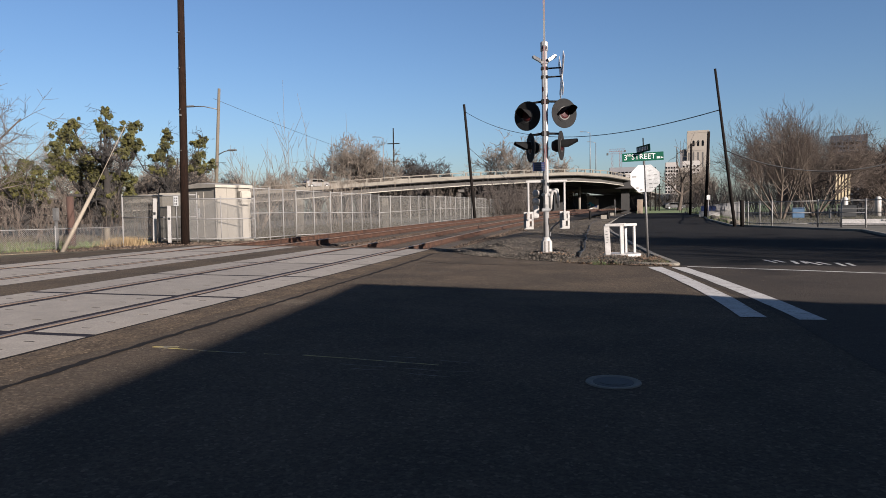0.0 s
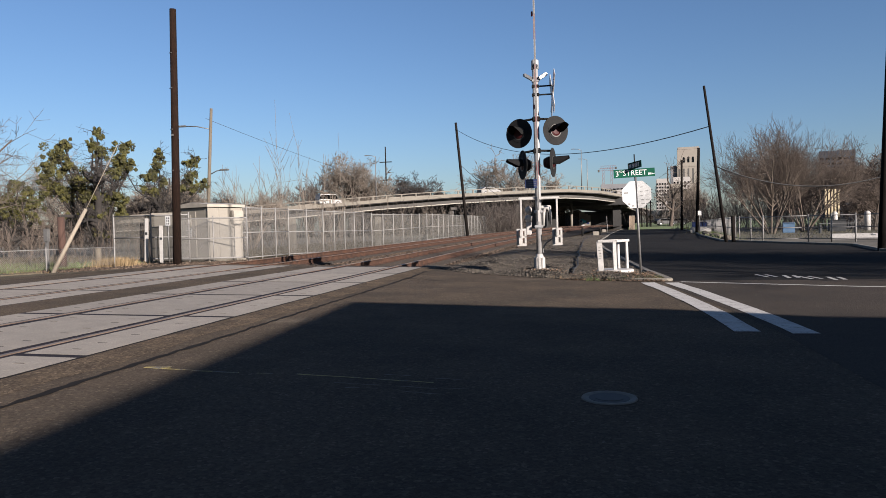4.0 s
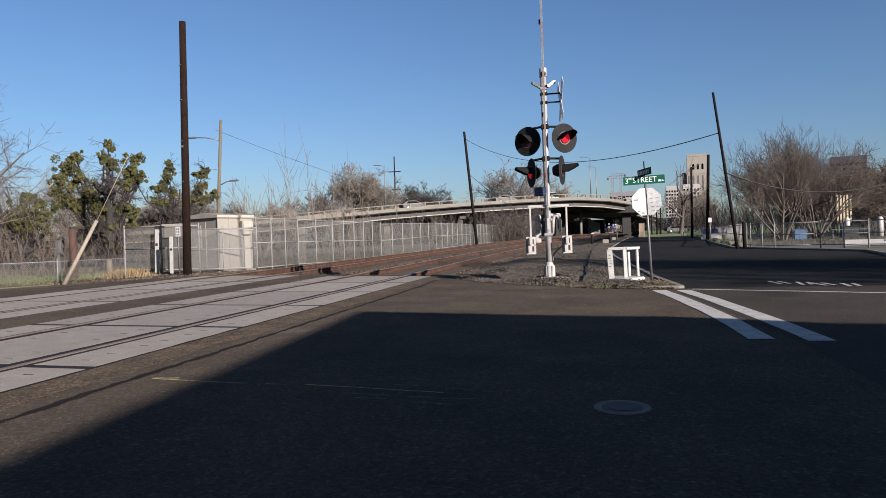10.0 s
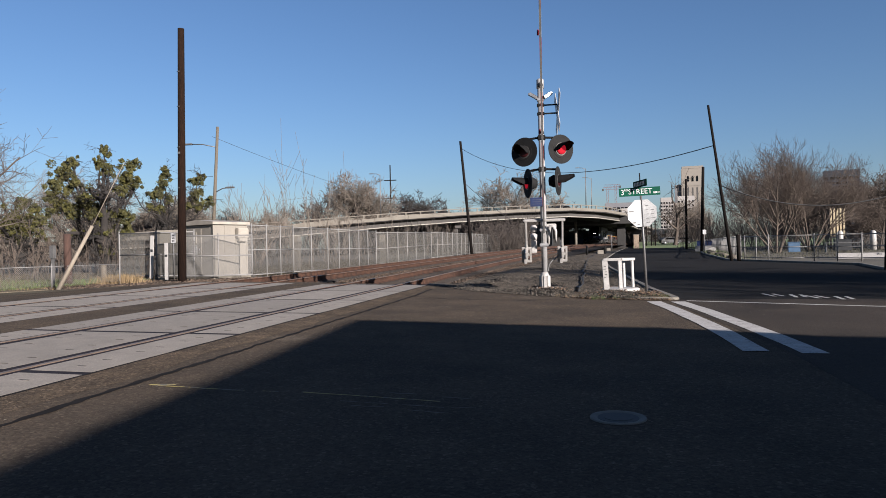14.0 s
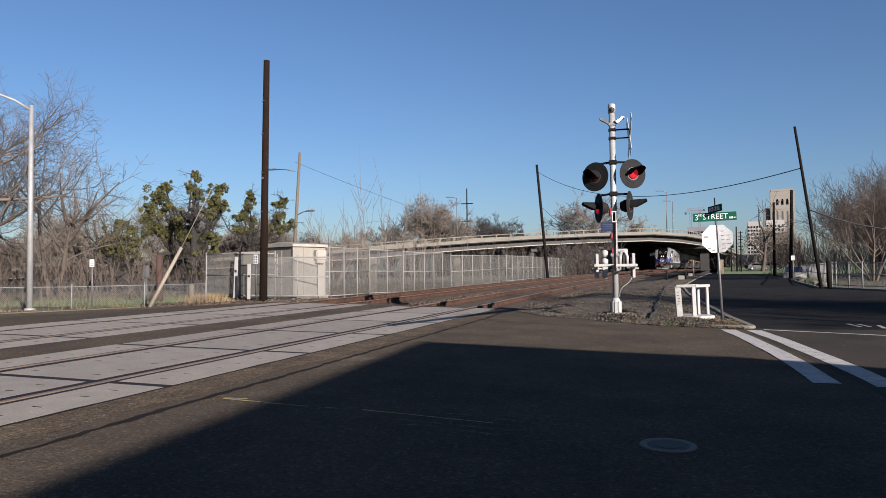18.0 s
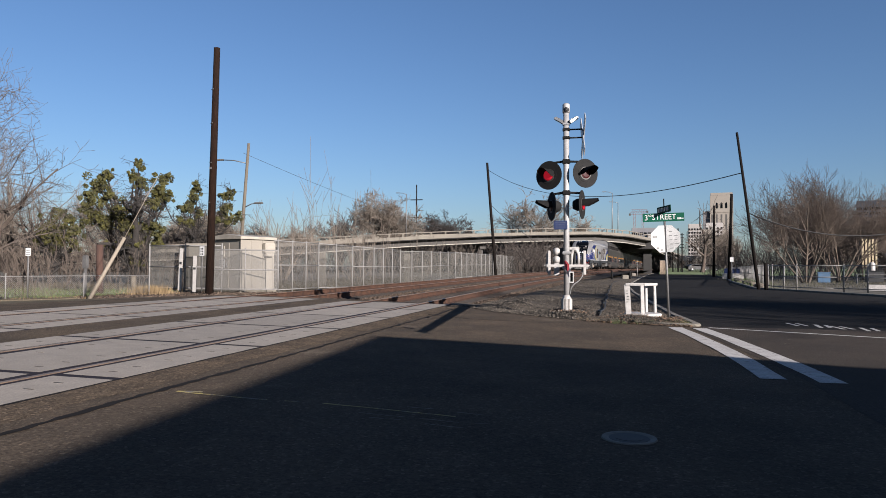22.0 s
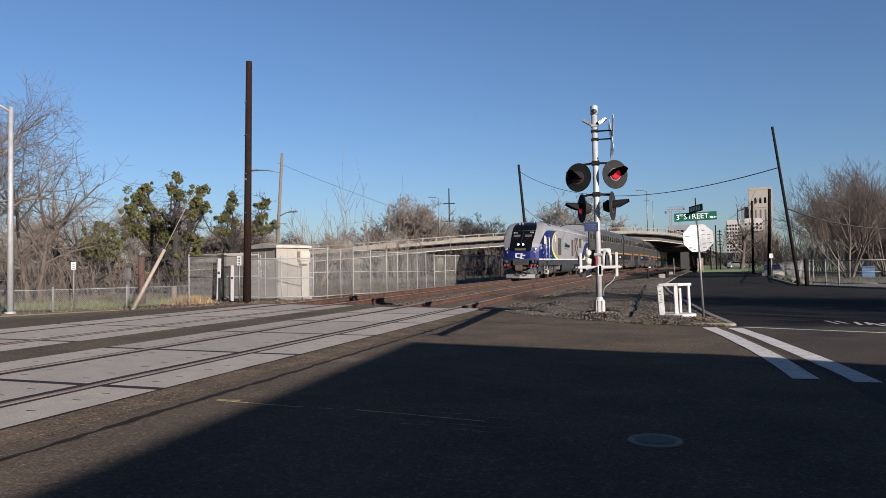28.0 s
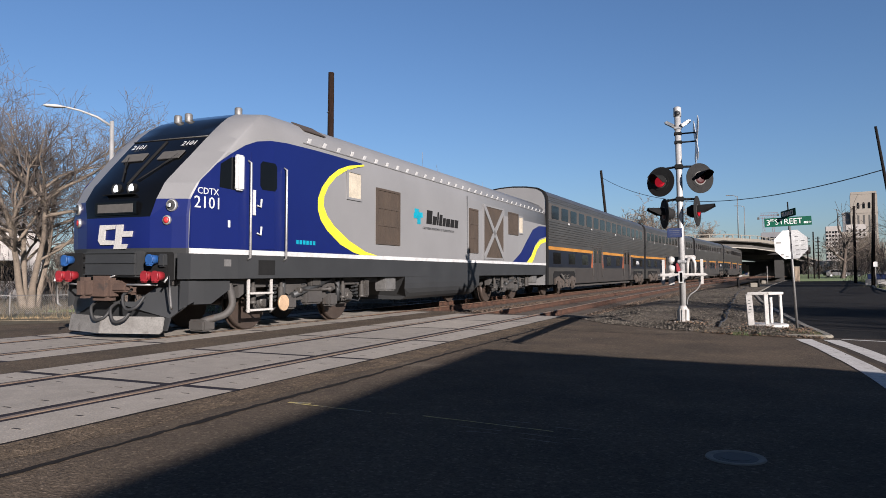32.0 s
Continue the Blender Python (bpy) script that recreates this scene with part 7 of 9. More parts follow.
# ---------------------------------------------------------------- lot across the street
def build_lot():
    c = empty("container_stack", pose(25.0, 77, 0, 0, 0, -8), "tall cream corrugated container with brown stripes", "container")
    bm = bmesh.new()
    for k in range(5):
        rbox(bm, -0.68 + k * 0.29, -0.68 + k * 0.29 + 0.17, -0.06, 0.3, 1.3, 4.1, 0.02)
    part("rib", bm, mat("cream_metal", (0.372, 0.312, 0.198), 0.6, scale=1), c)
    bm = bmesh.new()
    rbox(bm, -0.70, 0.70, 0.0, 1.2, 1.2, 4.05, 0.03)
    part("body", bm, GRILLE, c)
    bm = bmesh.new()
    for x in (-0.6, 0.6):
        rbox(bm, x - 0.08, x + 0.08, 0.1, 0.3, 0, 1.25, 0.01)
    part("leg", bm, GRILLE, c)
    for x, y, w, h, m_, lab, cat in ((16.8, 62, 0.9, 0.85, mat("faded_blue_plastic", (0.048, 0.102, 0.18), 0.6, scale=3), "blue plastic bin behind the fence", "bin"), (21.8, 66, 1.3, 1.0, UNDER, "dark grey cabinet behind the fence", "cabinet"),
                                     (24.2, 66, 0.5, 1.7, WHITE, "white upright tank behind the fence", "tank"), (22.6, 69, 0.5, 1.75, WHITE, "white upright tank behind the fence", "tank"),
                                     (19.2, 58, 2.6, 0.75, GALV, "grey metal table in the lot", "table"), (12.0, 75, 2.0, 0.6, WHITE, "white crate behind the fence", "crate"),
                                     (29.0, 64, 2.0, 1.5, WHITE, "white shed in the lot", "shed"), (14.2, 88, 2.2, 1.1, BLUE_SIGN, "dark blue crate behind the fence", "crate"),
                                     (33, 68, 3.0, 1.6, CONC_DARK, "grey shed in the lot", "shed")):
        e = empty(cat, pose(x, y, 0, 0, 0, -10), lab, cat)
        bm = bmesh.new()
        if cat == "table":
            rbox(bm, -w / 2, w / 2, -0.4, 0.4, h - 0.06, h, 0.01)
            part("top", bm, m_, e)
            for sx in (-1, 1):
                bm = bmesh.new()
                rbox(bm, sx * w * 0.45 - 0.04, sx * w * 0.45 + 0.04, -0.3, 0.3, 0, h - 0.06, 0.01)
                part("leg", bm, m_, e)
        elif cat == "tank":
            tube(bm, [(0, 0, 0), (0, 0, h * 0.9), (0, 0, h)], [w / 2, w / 2, w / 4], 14)
            part("body", bm, m_, e)
        else:
            rbox(bm, -w / 2, w / 2, -w / 3, w / 3, 0, h * 0.92, 0.03)
            part("body", bm, m_, e)
            bm = bmesh.new()
            rbox(bm, -w / 2 - 0.04, w / 2 + 0.04, -w / 3 - 0.04, w / 3 + 0.04, h * 0.92, h, 0.02)
            part("lid", bm, m_, e)
    # low white wall with dark spray paint
    w = empty("low_wall", pose(13.4, 41.4, -0.05, 0, 0, -12), "low white concrete barrier with dark spray paint", "barrier")
    bm = bmesh.new()
    prism(bm, [(-0.3, 0), (0.3, 0), (0.2, 0.1), (0.1, 0.3), (-0.1, 0.3), (-0.2, 0.1)], "x", 0.0, 4.4)
    part("body", bm, WHITE, w)
    for k in range(6):
        bm = bmesh.new()
        t = bmesh.new()
        tube(t, [(-0.1, 0, -0.08), (0.0, 0, 0.1), (0.1, 0, -0.06), (0.14, 0, 0.08)], 0.018, 5)
        merge(bm, t, pose(1.9 + k * 0.36, -0.150, 0.18))
        part("paint_stroke", bm, UNDER, w)
    # small sign on the verge, boulders
    s = empty("verge_sign", pose(9.2, 58, 0), "small white sign on a post by the street fence", "road sign")
    bm = bmesh.new()
    tube(bm, [(0, 0, 0), (0, 0, 2.0)], 0.03, 8)
    part("post", bm, GALV, s)
    bm = bmesh.new()
    rbox(bm, -0.13, 0.13, -0.04, -0.03, 1.6, 1.95, 0.01)
    part("plate", bm, SIGN_WHITE, s)
    rnd = random.Random(8)
    for k in range(7):
        bm = bmesh.new()
        bmesh.ops.create_icosphere(bm, subdivisions=2, radius=0.35)
        for v in bm.verts:
            v.co *= 1 + 0.35 * noise.noise(v.co * 3 + Vector((k, 0, 0)))
            v.co.z *= 0.6
        y = 44 + k * 5 + rnd.uniform(-1, 1)
        solid("boulder", bm, STONE, "grey boulder on the verge", "boulder", "boulders on the verge", m=pose(kerb_x(RIGHT_KERB, y) + 0.7, y, 0.05))
    # concrete blocks on the ballast by the street
    for x, y in ((1.3, 67), (3.0, 98)):
        bm = bmesh.new()
        rbox(bm, -0.3, 0.3, -0.2, 0.2, -0.05, 0.4, 0.04)
        solid("concrete_block", bm, CONCRETE, "pale concrete block beside the railway", "concrete block", "blocks beside the railway", m=pose(x, y, 0.02, 0, 0, 15))


def build_street_end():
    """The lawn and small things where the street ends."""
    verts, faces = [], []
    ys, n = (134, 142, 155, 175, 200, 260), 12
    for j, y in enumerate(ys):
        for i in range(n + 1):
            x = 8.6 + (y - 134) * 0.07 + (34 + (y - 134) * 0.3) * i / n
            verts.append((x, y, (-0.03, 0.22, 0.5, 0.9, 1.2, 1.4)[j] + 0.12 * noise.noise((x * 0.2, y * 0.1, 0))))
    for j in range(len(ys) - 1):
        for i in range(n):
            a = j * (n + 1) + i
            faces.append((a, a + 1, a + n + 2, a + n + 1))
    tagged(raw("lawn", verts, faces, LAWN, smooth=True), "green lawn where the side street ends", "lawn", kind="structure")
    c = empty("utility_cabinet", pose(9.2, 133.2, -0.1), "pale timber cabinet beside the overpass", "cabinet")
    bm = bmesh.new()
    for k in range(5):
        rbox(bm, -0.5 + k * 0.2, -0.32 + k * 0.2, 0, 0.5, 0, 2.6, 0.02)
    part("body", bm, mat("faded_boards", (0.22, 0.17, 0.12), 0.8, scale=3), c)
    bm = bmesh.new()
    rbox(bm, -0.55, 0.55, -0.05, 0.55, 2.6, 2.7, 0.02)
    part("lid", bm, CONCRETE, c)
    for x, y, h, mm, lab in ((0.1, 62, 0.8, BLACKM, "short dark pipe standing in the ballast"), (1.75, 67.3, 0.75, BLACKM, "short dark pipe standing in the ballast"), (4.0, 114, 2.4, GALV, "thin pale marker post beside the rails"), (3.2, 90, 1.1, GALV, "thin pale marker post beside the rails")):
        bm = bmesh.new()
        tube(bm, [(0, 0, -0.1), (0, 0, h - 0.03), (0, 0, h)], [0.09, 0.09, 0.06] if mm is BLACKM else [0.05, 0.05, 0.03], 10)
        solid("trackside_post", bm, mm, lab, "post", m=pose(x, y, 0.02))
    for k, (x, y, yaw, mm) in enumerate(((18.0, 158, 12, UNDER), (21.0, 161, 170, STEEL_CAR))):
        v = build_vehicle("car", "dark parked car on the lawn under bare trees" if k == 0 else "grey parked car on the lawn under bare trees", "car", 4.4, 1.45, mm, -1.2, 0.5)
        v.matrix_basis = pose(x, y, 0.62, 0, 0, yaw)
        v["group"] = "parked cars"


def deck_at(s):
    """A place on the overpass lane, s metres along it, and its heading."""
    for i in range(len(DECK) - 1):
        a, b = Vector(DECK[i]), Vector(DECK[i + 1])
        L = (b - a).length
        if s <= L or i == len(DECK) - 2:
            d = (b - a).normalized()
            p = a + d * (s + 3.6) + Vector((-d.y, d.x, 0)).normalized() * 10.0
            return pose(p.x, p.y, p.z - 0.845, 0, 0, math.degrees(math.atan2(d.y, d.x)))
        s -= L


def build_vehicle(name, label, category, length, height, paint, roof_from, roof_to):
    """A small road vehicle pointing along +x: body, windows, wheels."""
    v = empty(name, pose(0, 0, 0), label, category)
    w = 0.9
    bm = bmesh.new()
    prism(bm, [(-length / 2, 0.3), (length / 2, 0.3), (length / 2, 0.75), (length / 2 - 0.9, 0.95), (roof_to, height), (roof_from, height), (-length / 2, 0.98)], "y", -w, w)
    bmesh.ops.bevel(bm, geom=bm.edges[:], offset=0.05, segments=2, affect="EDGES")
    part("body", bm, paint, v)
    for s in (-1, 1):
        bm = bmesh.new()
        prism(bm, [(roof_from - 0.25, 1.0), (roof_to + 0.5, 1.0), (roof_to - 0.05, height - 0.1), (roof_from + 0.05, height - 0.1)], "y", s * (w - 0.02), s * (w + 0.01))
        part("side_window", bm, GLASS_DARK, v)
    for x in (-length * 0.3, length * 0.3):
        for s in (-1, 1):
            bm = bmesh.new()
            tube(bm, [(x, s * (w - 0.2), 0.33), (x, s * (w + 0.02), 0.33)], 0.33, 16)
            wh = part("wheel", bm, CABLE, v)
            bm = bmesh.new()
            disc(bm, (x, s * (w + 0.02), 0.33), (0, 1, 0), 0.18, 0.03, 12)
            part("rim", bm, ALU, wh)
    return v


VAN = build_vehicle("van", "white van driving along the overpass", "van", 4.1, 1.8, WHITE, -1.85, 0.9)
CAR = build_vehicle("car", "grey car driving along the overpass", "car", 4.5, 1.45, STEEL_CAR, -1.2, 0.5)
CAR_AHEAD = build_vehicle("car", "pale grey car driving along the overpass ahead of the van", "car", 4.4, 1.45, GALV, -1.3, 0.4)
CAR_BEHIND = build_vehicle("car", "dark grey car driving along the overpass behind the others", "car", 4.6, 1.5, GEAR, -1.4, 0.4)
# concrete posts behind the railway fence
for x, y, h in ((-17.35, 39.9, 2.2), (-16.4, 55.1, 2.45)):
    bm = bmesh.new()
    rbox(bm, -0.21, 0.21, -0.21, 0.21, -0.05, h, 0.02)
    solid("concrete_post", bm, CONCRETE, "pale square concrete post behind the railway fence", "post", "posts behind the fence", m=pose(x, y, ground_z(x, y)))
build_overpass()
build_far()
build_lot()
build_street_end()

# ---------------------------------------------------------------- locomotive (nose at y = 0, tail at y = 21.8, rails at z = 0)
LEVELS = [(0.96, 0.20, 1.40), (1.38, 0.14, 1.48), (1.47, 0.12, 1.50), (1.98, 0.12, 1.50), (2.27, 0.16, 1.50), (2.55, 0.33, 1.50), (2.85, 0.62, 1.50), (3.15, 0.92, 1.495), (3.42, 1.19, 1.485),
          (3.60, 1.38, 1.465), (3.76, 1.57, 1.43), (3.92, 1.81, 1.34), (4.06, 2.13, 1.18), (4.16, 2.55, 0.96), (4.23, 3.3, 0.66), (4.26, 4.2, 0.3)]
TAIL = 21.8


def nose_outline(z, yf, hw):
    flat = hw * (0.55 if z < 2.1 else 0.62)
    back = max(yf + 0.8, 3.4)
    return [(0, yf), (flat * 0.5, yf + 0.005), (flat, yf + 0.02), (hw * 0.82, yf + 0.132), (hw * 0.985, yf + 0.225), (hw, yf + 0.262), (hw, (yf + 0.8 + back) / 2), (hw, back + 0.3), (hw, 12.0), (hw, TAIL), (0, TAIL)]


def taper(y):
    """How much narrower the nose is in plan than the body, as a factor across."""
    pts = [(0.43, 0.862), (0.8, 0.905), (1.4, 0.957), (2.3, 1.0)]
    if y <= pts[0][0]:
        return pts[0][1]
    for a, b in zip(pts, pts[1:]):
        if y <= b[0]:
            return a[1] + (b[1] - a[1]) * (y - a[0]) / (b[0] - a[0])
    return 1.0


def taper_nose(loco):
    """Draws in the front of every part of the nose."""
    for ob in loco.children_recursive:
        if ob.type != "MESH" or ob.data.users > 1:
            continue
        m = ob.matrix_basis.copy()
        ys = [(m @ v.co).y for v in ob.data.vertices]
        if not ys or min(ys) > 2.3:
            continue
        bm = bmesh.new()
        bm.from_mesh(ob.data)
        bm.transform(m)
        for y in (0.43, 0.8, 1.1, 1.4, 1.85, 2.3):
            if min(ys) < y < max(ys):
                bmesh.ops.bisect_plane(bm, geom=bm.verts[:] + bm.edges[:] + bm.faces[:], plane_co=(0, y, 0), plane_no=(0, 1, 0))
        for v in bm.verts:
            v.co.x *= taper(v.co.y)
        bm.transform(m.inverted())
        bm.to_mesh(ob.data)
        bm.free()


def loco_body(loco):
    bm = bmesh.new()
    rows = []
    for z, yf, hw in LEVELS:
        half = nose_outline(z, yf, hw)
        ring = [bm.verts.new((x, y, z)) for x, y in half] + [bm.verts.new((-x, y, z)) for x, y in half[-2:0:-1]]
        rows.append(ring)
    n = len(rows[0])
    for (za, _, _), a, b in zip(LEVELS, rows, rows[1:]):
        zm = za + 0.01
        for k in range(n):
            f = bm.faces.new((a[k], a[(k + 1) % n], b[(k + 1) % n], b[k]))
            j = k if k < 11 else n - 1 - k
            if k >= 10:
                j = n - 1 - k
            f.smooth = j <= 1 or (zm > 3.1 and j < 9)
            if zm < 1.46:
                f.material_index = 2
            elif j <= 1:
                f.material_index = 1 if zm < 1.95 else 3
            elif j <= 4:
                f.material_index = 1 if zm < 2.26 else 0
            else:
                f.material_index = 0
    cap = bm.faces.new(rows[-1])
    cap.material_index = 0
    bm.faces.new(rows[0][::-1]).material_index = 2
    return part("body", bm, [SILVER, BLUE, UNDER, GLASS_DARK], loco)


def plate(name, outline, material, parent, side, x=1.504, depth=0.006, label=""):
    """A flat patch on the side wall; outline in (y, z)."""
    bm = bmesh.new()
    prism(bm, outline, "x", side * x, side * (x + depth))
    return part(name, bm, material, parent, label)


def slatted(name, y0, y1, z0, z1, parent, s, rows=1, cross=False, frame_mat=GRILLE, fill=GRILLE, x=1.5, n=None):
    g = plate(name, [(y0, z0), (y1, z0), (y1, z1), (y0, z1)], fill, parent, s, x + 0.002, 0.008)
    bm = bmesh.new()
    t = 0.05
    for a, b, c, d in ((y0 - t, y1 + t, z0 - t, z0), (y0 - t, y1 + t, z1, z1 + t), (y0 - t, y0, z0, z1), (y1, y1 + t, z0, z1)):
        box(bm, min(s * x, s * (x + 0.03)), max(s * x, s * (x + 0.03)), a, b, c, d)
    for k in range(1, rows):
        z = z0 + (z1 - z0) * k / rows
        box(bm, min(s * x, s * (x + 0.025)), max(s * x, s * (x + 0.025)), y0, y1, z - 0.02, z + 0.02)
    part("grille_frame", bm, frame_mat, g)
    bm = bmesh.new()
    n = n or max(4, int((y1 - y0) / 0.12))
    for k in range(n):
        y = y0 + (y1 - y0) * (k + 0.5) / n
        box(bm, min(s * (x + 0.008), s * (x + 0.018)), max(s * (x + 0.008), s * (x + 0.018)), y - 0.012, y + 0.012, z0, z1)
    part("slat", bm, fill, g)["kind"] = "stuff"
    if cross:
        bm = bmesh.new()
        for a, b in (((y0, z0), (y1, z1)), ((y0, z1), (y1, z0))):
            d = Vector((0, b[0] - a[0], b[1] - a[1]))
            nn = Vector((0, -d.z, d.y)).normalized() * 0.09
            prism(bm, [(a[0] + nn.y, a[1] + nn.z), (a[0] - nn.y, a[1] - nn.z), (b[0] - nn.y, b[1] - nn.z), (b[0] + nn.y, b[1] + nn.z)], "x", s * (x + 0.02), s * (x + 0.045))
        part("cross_brace", bm, frame_mat, g)
    return g


def wheelset(parent, y, r=0.53, gauge=0.7525):
    bm = bmesh.new()
    for s in (-1, 1):
        tube(bm, [(s * (gauge - 0.09), y, r), (s * (gauge - 0.06), y, r)], r + 0.028, 28)
        tube(bm, [(s * (gauge - 0.06), y, r), (s * (gauge + 0.07), y, r)], [r, r - 0.006], 28)
        tube(bm, [(s * (gauge + 0.055), y, r), (s * (gauge + 0.12), y, r)], [0.17, 0.13], 16)
    tube(bm, [(-gauge, y, r), (gauge, y, r)], 0.09, 10)
    part("wheelset", bm, WHEEL, parent)
    for s in (-1, 1):
        bm = bmesh.new()
        rbox(bm, min(s * 0.9, s * 1.12), max(s * 0.9, s * 1.12), y - 0.2, y + 0.2, r - 0.16, r + 0.18, 0.04)
        disc(bm, (s * 1.13, y, r), (1, 0, 0), 0.13, 0.06, 14)
        part("axle_box", bm, TRUCK, parent)


def spring(bm, x, y, z0, z1, r=0.09, turns=5, wire_r=0.02):
    pts = [(x + r * math.cos(k * 0.9), y + r * math.sin(k * 0.9), z0 + (z1 - z0) * k / (turns * 7)) for k in range(turns * 7 + 1)]
    tube(bm, pts, wire_r, 4)


def bogie(thing, y0, y1, loco=True):
    b = part("bogie", bogie_frame(y0, y1, loco), TRUCK, thing)
    for y in (y0, y1):
        wheelset(b, y, 0.53 if loco else 0.46)
    bm = bmesh.new()
    for s in (-1, 1):
        for y in (y0 - 0.33, y0 + 0.33, y1 - 0.33, y1 + 0.33, (y0 + y1) / 2 - 0.25, (y0 + y1) / 2 + 0.25):
            spring(bm, s * 1.12, y, 0.52, 0.93)
    part("coil_spring", bm, UNDER, b)["kind"] = "stuff"
    ym = (y0 + y1) / 2
    for s in (-1, 1):
        bm = bmesh.new()
        tube(bm, [(s * 1.26, ym - 0.75, 0.62), (s * 1.26, ym + 0.34, 0.858), (s * 1.26, ym + 0.36, 0.862), (s * 1.26, ym + 0.65, 0.92)], [0.062, 0.062, 0.035, 0.035], 10)
        part("damper", bm, UNDER, b)
        for y in (y0 + 0.55, y1 - 0.55):
            bm = bmesh.new()
            tube(bm, [(s * 1.22, y, 0.45), (s * 1.22, y, 0.98)], 0.05, 10)
            part("damper", bm, UNDER, b)
    bm = bmesh.new()
    for s in (-1, 1):
        tube(bm, bent([(s * 1.25, y0 - 0.5, 0.95), (s * 1.27, y0 - 0.3, 0.45), (s * 1.27, y0 + 0.1, 0.33), (s * 1.25, y0 + 0.5, 0.6)]), 0.016, 6)
        tube(bm, [(s * 1.25, y1 - 0.7, 0.9), (s * 1.28, y1 - 0.4, 0.5), (s * 1.26, y1 + 0.3, 0.42), (s * 1.22, y1 + 0.7, 0.8)], 0.014, 6)
    part("hose", bm, CABLE, b)["kind"] = "stuff"
    for s in (-1, 1):
        for y in (y0 - 0.42, y0 + 0.42, y1 - 0.42, y1 + 0.42):
            bm = bmesh.new()
            tube(bm, [(s * 1.27, y, 0.505), (s * 1.27, y, 0.555), (s * 1.27, y, 0.56), (s * 1.27, y, 0.80), (s * 1.27, y, 0.81), (s * 1.27, y, 1.0)], [0.075, 0.075, 0.055, 0.055, 0.03, 0.03], 10)
            part("damper", bm, GEAR, b)
        bm = bmesh.new()
        tube(bm, [(s * 1.30, ym - 0.62, 0.72), (s * 1.30, ym - 0.5, 0.72), (s * 1.30, ym - 0.48, 0.72), (s * 1.30, ym + 0.48, 0.72), (s * 1.30, ym + 0.5, 0.72), (s * 1.30, ym + 0.62, 0.72)], [0.06, 0.06, 0.028, 0.028, 0.06, 0.06], 10)
        part("traction_rod", bm, GEAR, b)
        for y in (y0, y1):
            bm = bmesh.new()
            tube(bm, [(s * 1.12, y, 0.53), (s * 1.20, y, 0.53), (s * 1.22, y, 0.53)], [0.12, 0.12, 0.08], 14)
            for k in range(6):
                disc(bm, (s * 1.215, y + 0.09 * math.cos(k * 1.047), 0.53 + 0.09 * math.sin(k * 1.047)), (1, 0, 0), 0.016, 0.03, 6)
            part("axle_cap", bm, GEAR, b)
        bm = bmesh.new()
        rbox(bm, min(s * 1.2, s * 1.34), max(s * 1.2, s * 1.34), ym - 0.17, ym + 0.17, 0.78, 0.98, 0.03)
        part("brake_unit", bm, GEAR, b)
        bm = bmesh.new()
        rbox(bm, min(s * 1.2, s * 1.31), max(s * 1.2, s * 1.31), y1 + 0.52, y1 + 0.74, 0.5, 0.92, 0.03)
        part("sand_box", bm, GEAR, b)
    return b


def bogie_frame(y0, y1, loco):
    bm = bmesh.new()
    for s in (-1, 1):
        a, c = min(s * 1.0, s * 1.18), max(s * 1.0, s * 1.18)
        ym = (y0 + y1) / 2
        prism(bm, [(y0 - 0.7, 0.62), (y0 - 0.35, 0.80), (y0 + 0.4, 0.80), (ym - 0.5, 0.52), (ym + 0.5, 0.52), (y1 - 0.4, 0.80), (y1 + 0.35, 0.80), (y1 + 0.7, 0.62), (y1 + 0.72, 0.9), (y1, 0.98), (ym, 0.82), (y0, 0.98), (y0 - 0.72, 0.9)], "x", a, c)
        rbox(bm, min(s * 1.1, s * 1.3), max(s * 1.1, s * 1.3), ym - 0.28, ym + 0.3, 0.42, 0.78, 0.04)
        rbox(bm, min(s * 1.05, s * 1.28), max(s * 1.05, s * 1.28), y0 + 0.62, y0 + 0.95, 0.35, 0.62, 0.04)
        rbox(bm, min(s * 1.05, s * 1.28), max(s * 1.05, s * 1.28), y1 - 0.95, y1 - 0.62, 0.35, 0.62, 0.04)
    rbox(bm, -1.0, 1.0, (y0 + y1) / 2 - 0.3, (y0 + y1) / 2 + 0.3, 0.5, 0.95, 0.05)
    rbox(bm, -0.9, 0.9, y0 - 0.75, y0 - 0.6, 0.6, 0.9, 0.03)
    rbox(bm, -0.9, 0.9, y1 + 0.6, y1 + 0.75, 0.6, 0.9, 0.03)
    return bm


BLUE_SIDE = [(0.385, 1.475), (0.415, 2.27), (0.60, 2.60), (0.93, 2.92), (1.25, 3.14), (1.55, 3.32), (1.85, 3.44), (2.2, 3.51), (2.7, 3.55), (3.7, 3.57), (5.6, 3.57), (5.44, 3.52), (4.98, 3.44), (4.55, 3.30), (4.2, 3.10), (3.92, 2.85),
             (3.77, 2.60), (3.77, 2.35), (3.88, 2.15), (4.12, 1.95), (4.64, 1.68), (5.2, 1.52), (5.6, 1.475)]
ARC_OUT = [(5.65, 3.56), (5.44, 3.52), (4.98, 3.44), (4.55, 3.30), (4.2, 3.10), (3.92, 2.85), (3.77, 2.60), (3.77, 2.35), (3.88, 2.15), (4.12, 1.95), (4.64, 1.68), (5.2, 1.52), (5.5, 1.475)]
ARC_IN = [(6.3, 1.475), (5.75, 1.55), (5.0, 1.78), (4.4, 2.06), (4.12, 2.26), (3.98, 2.46), (4.0, 2.66), (4.15, 2.88), (4.45, 3.12), (4.85, 3.31), (5.35, 3.46), (5.65, 3.52)]


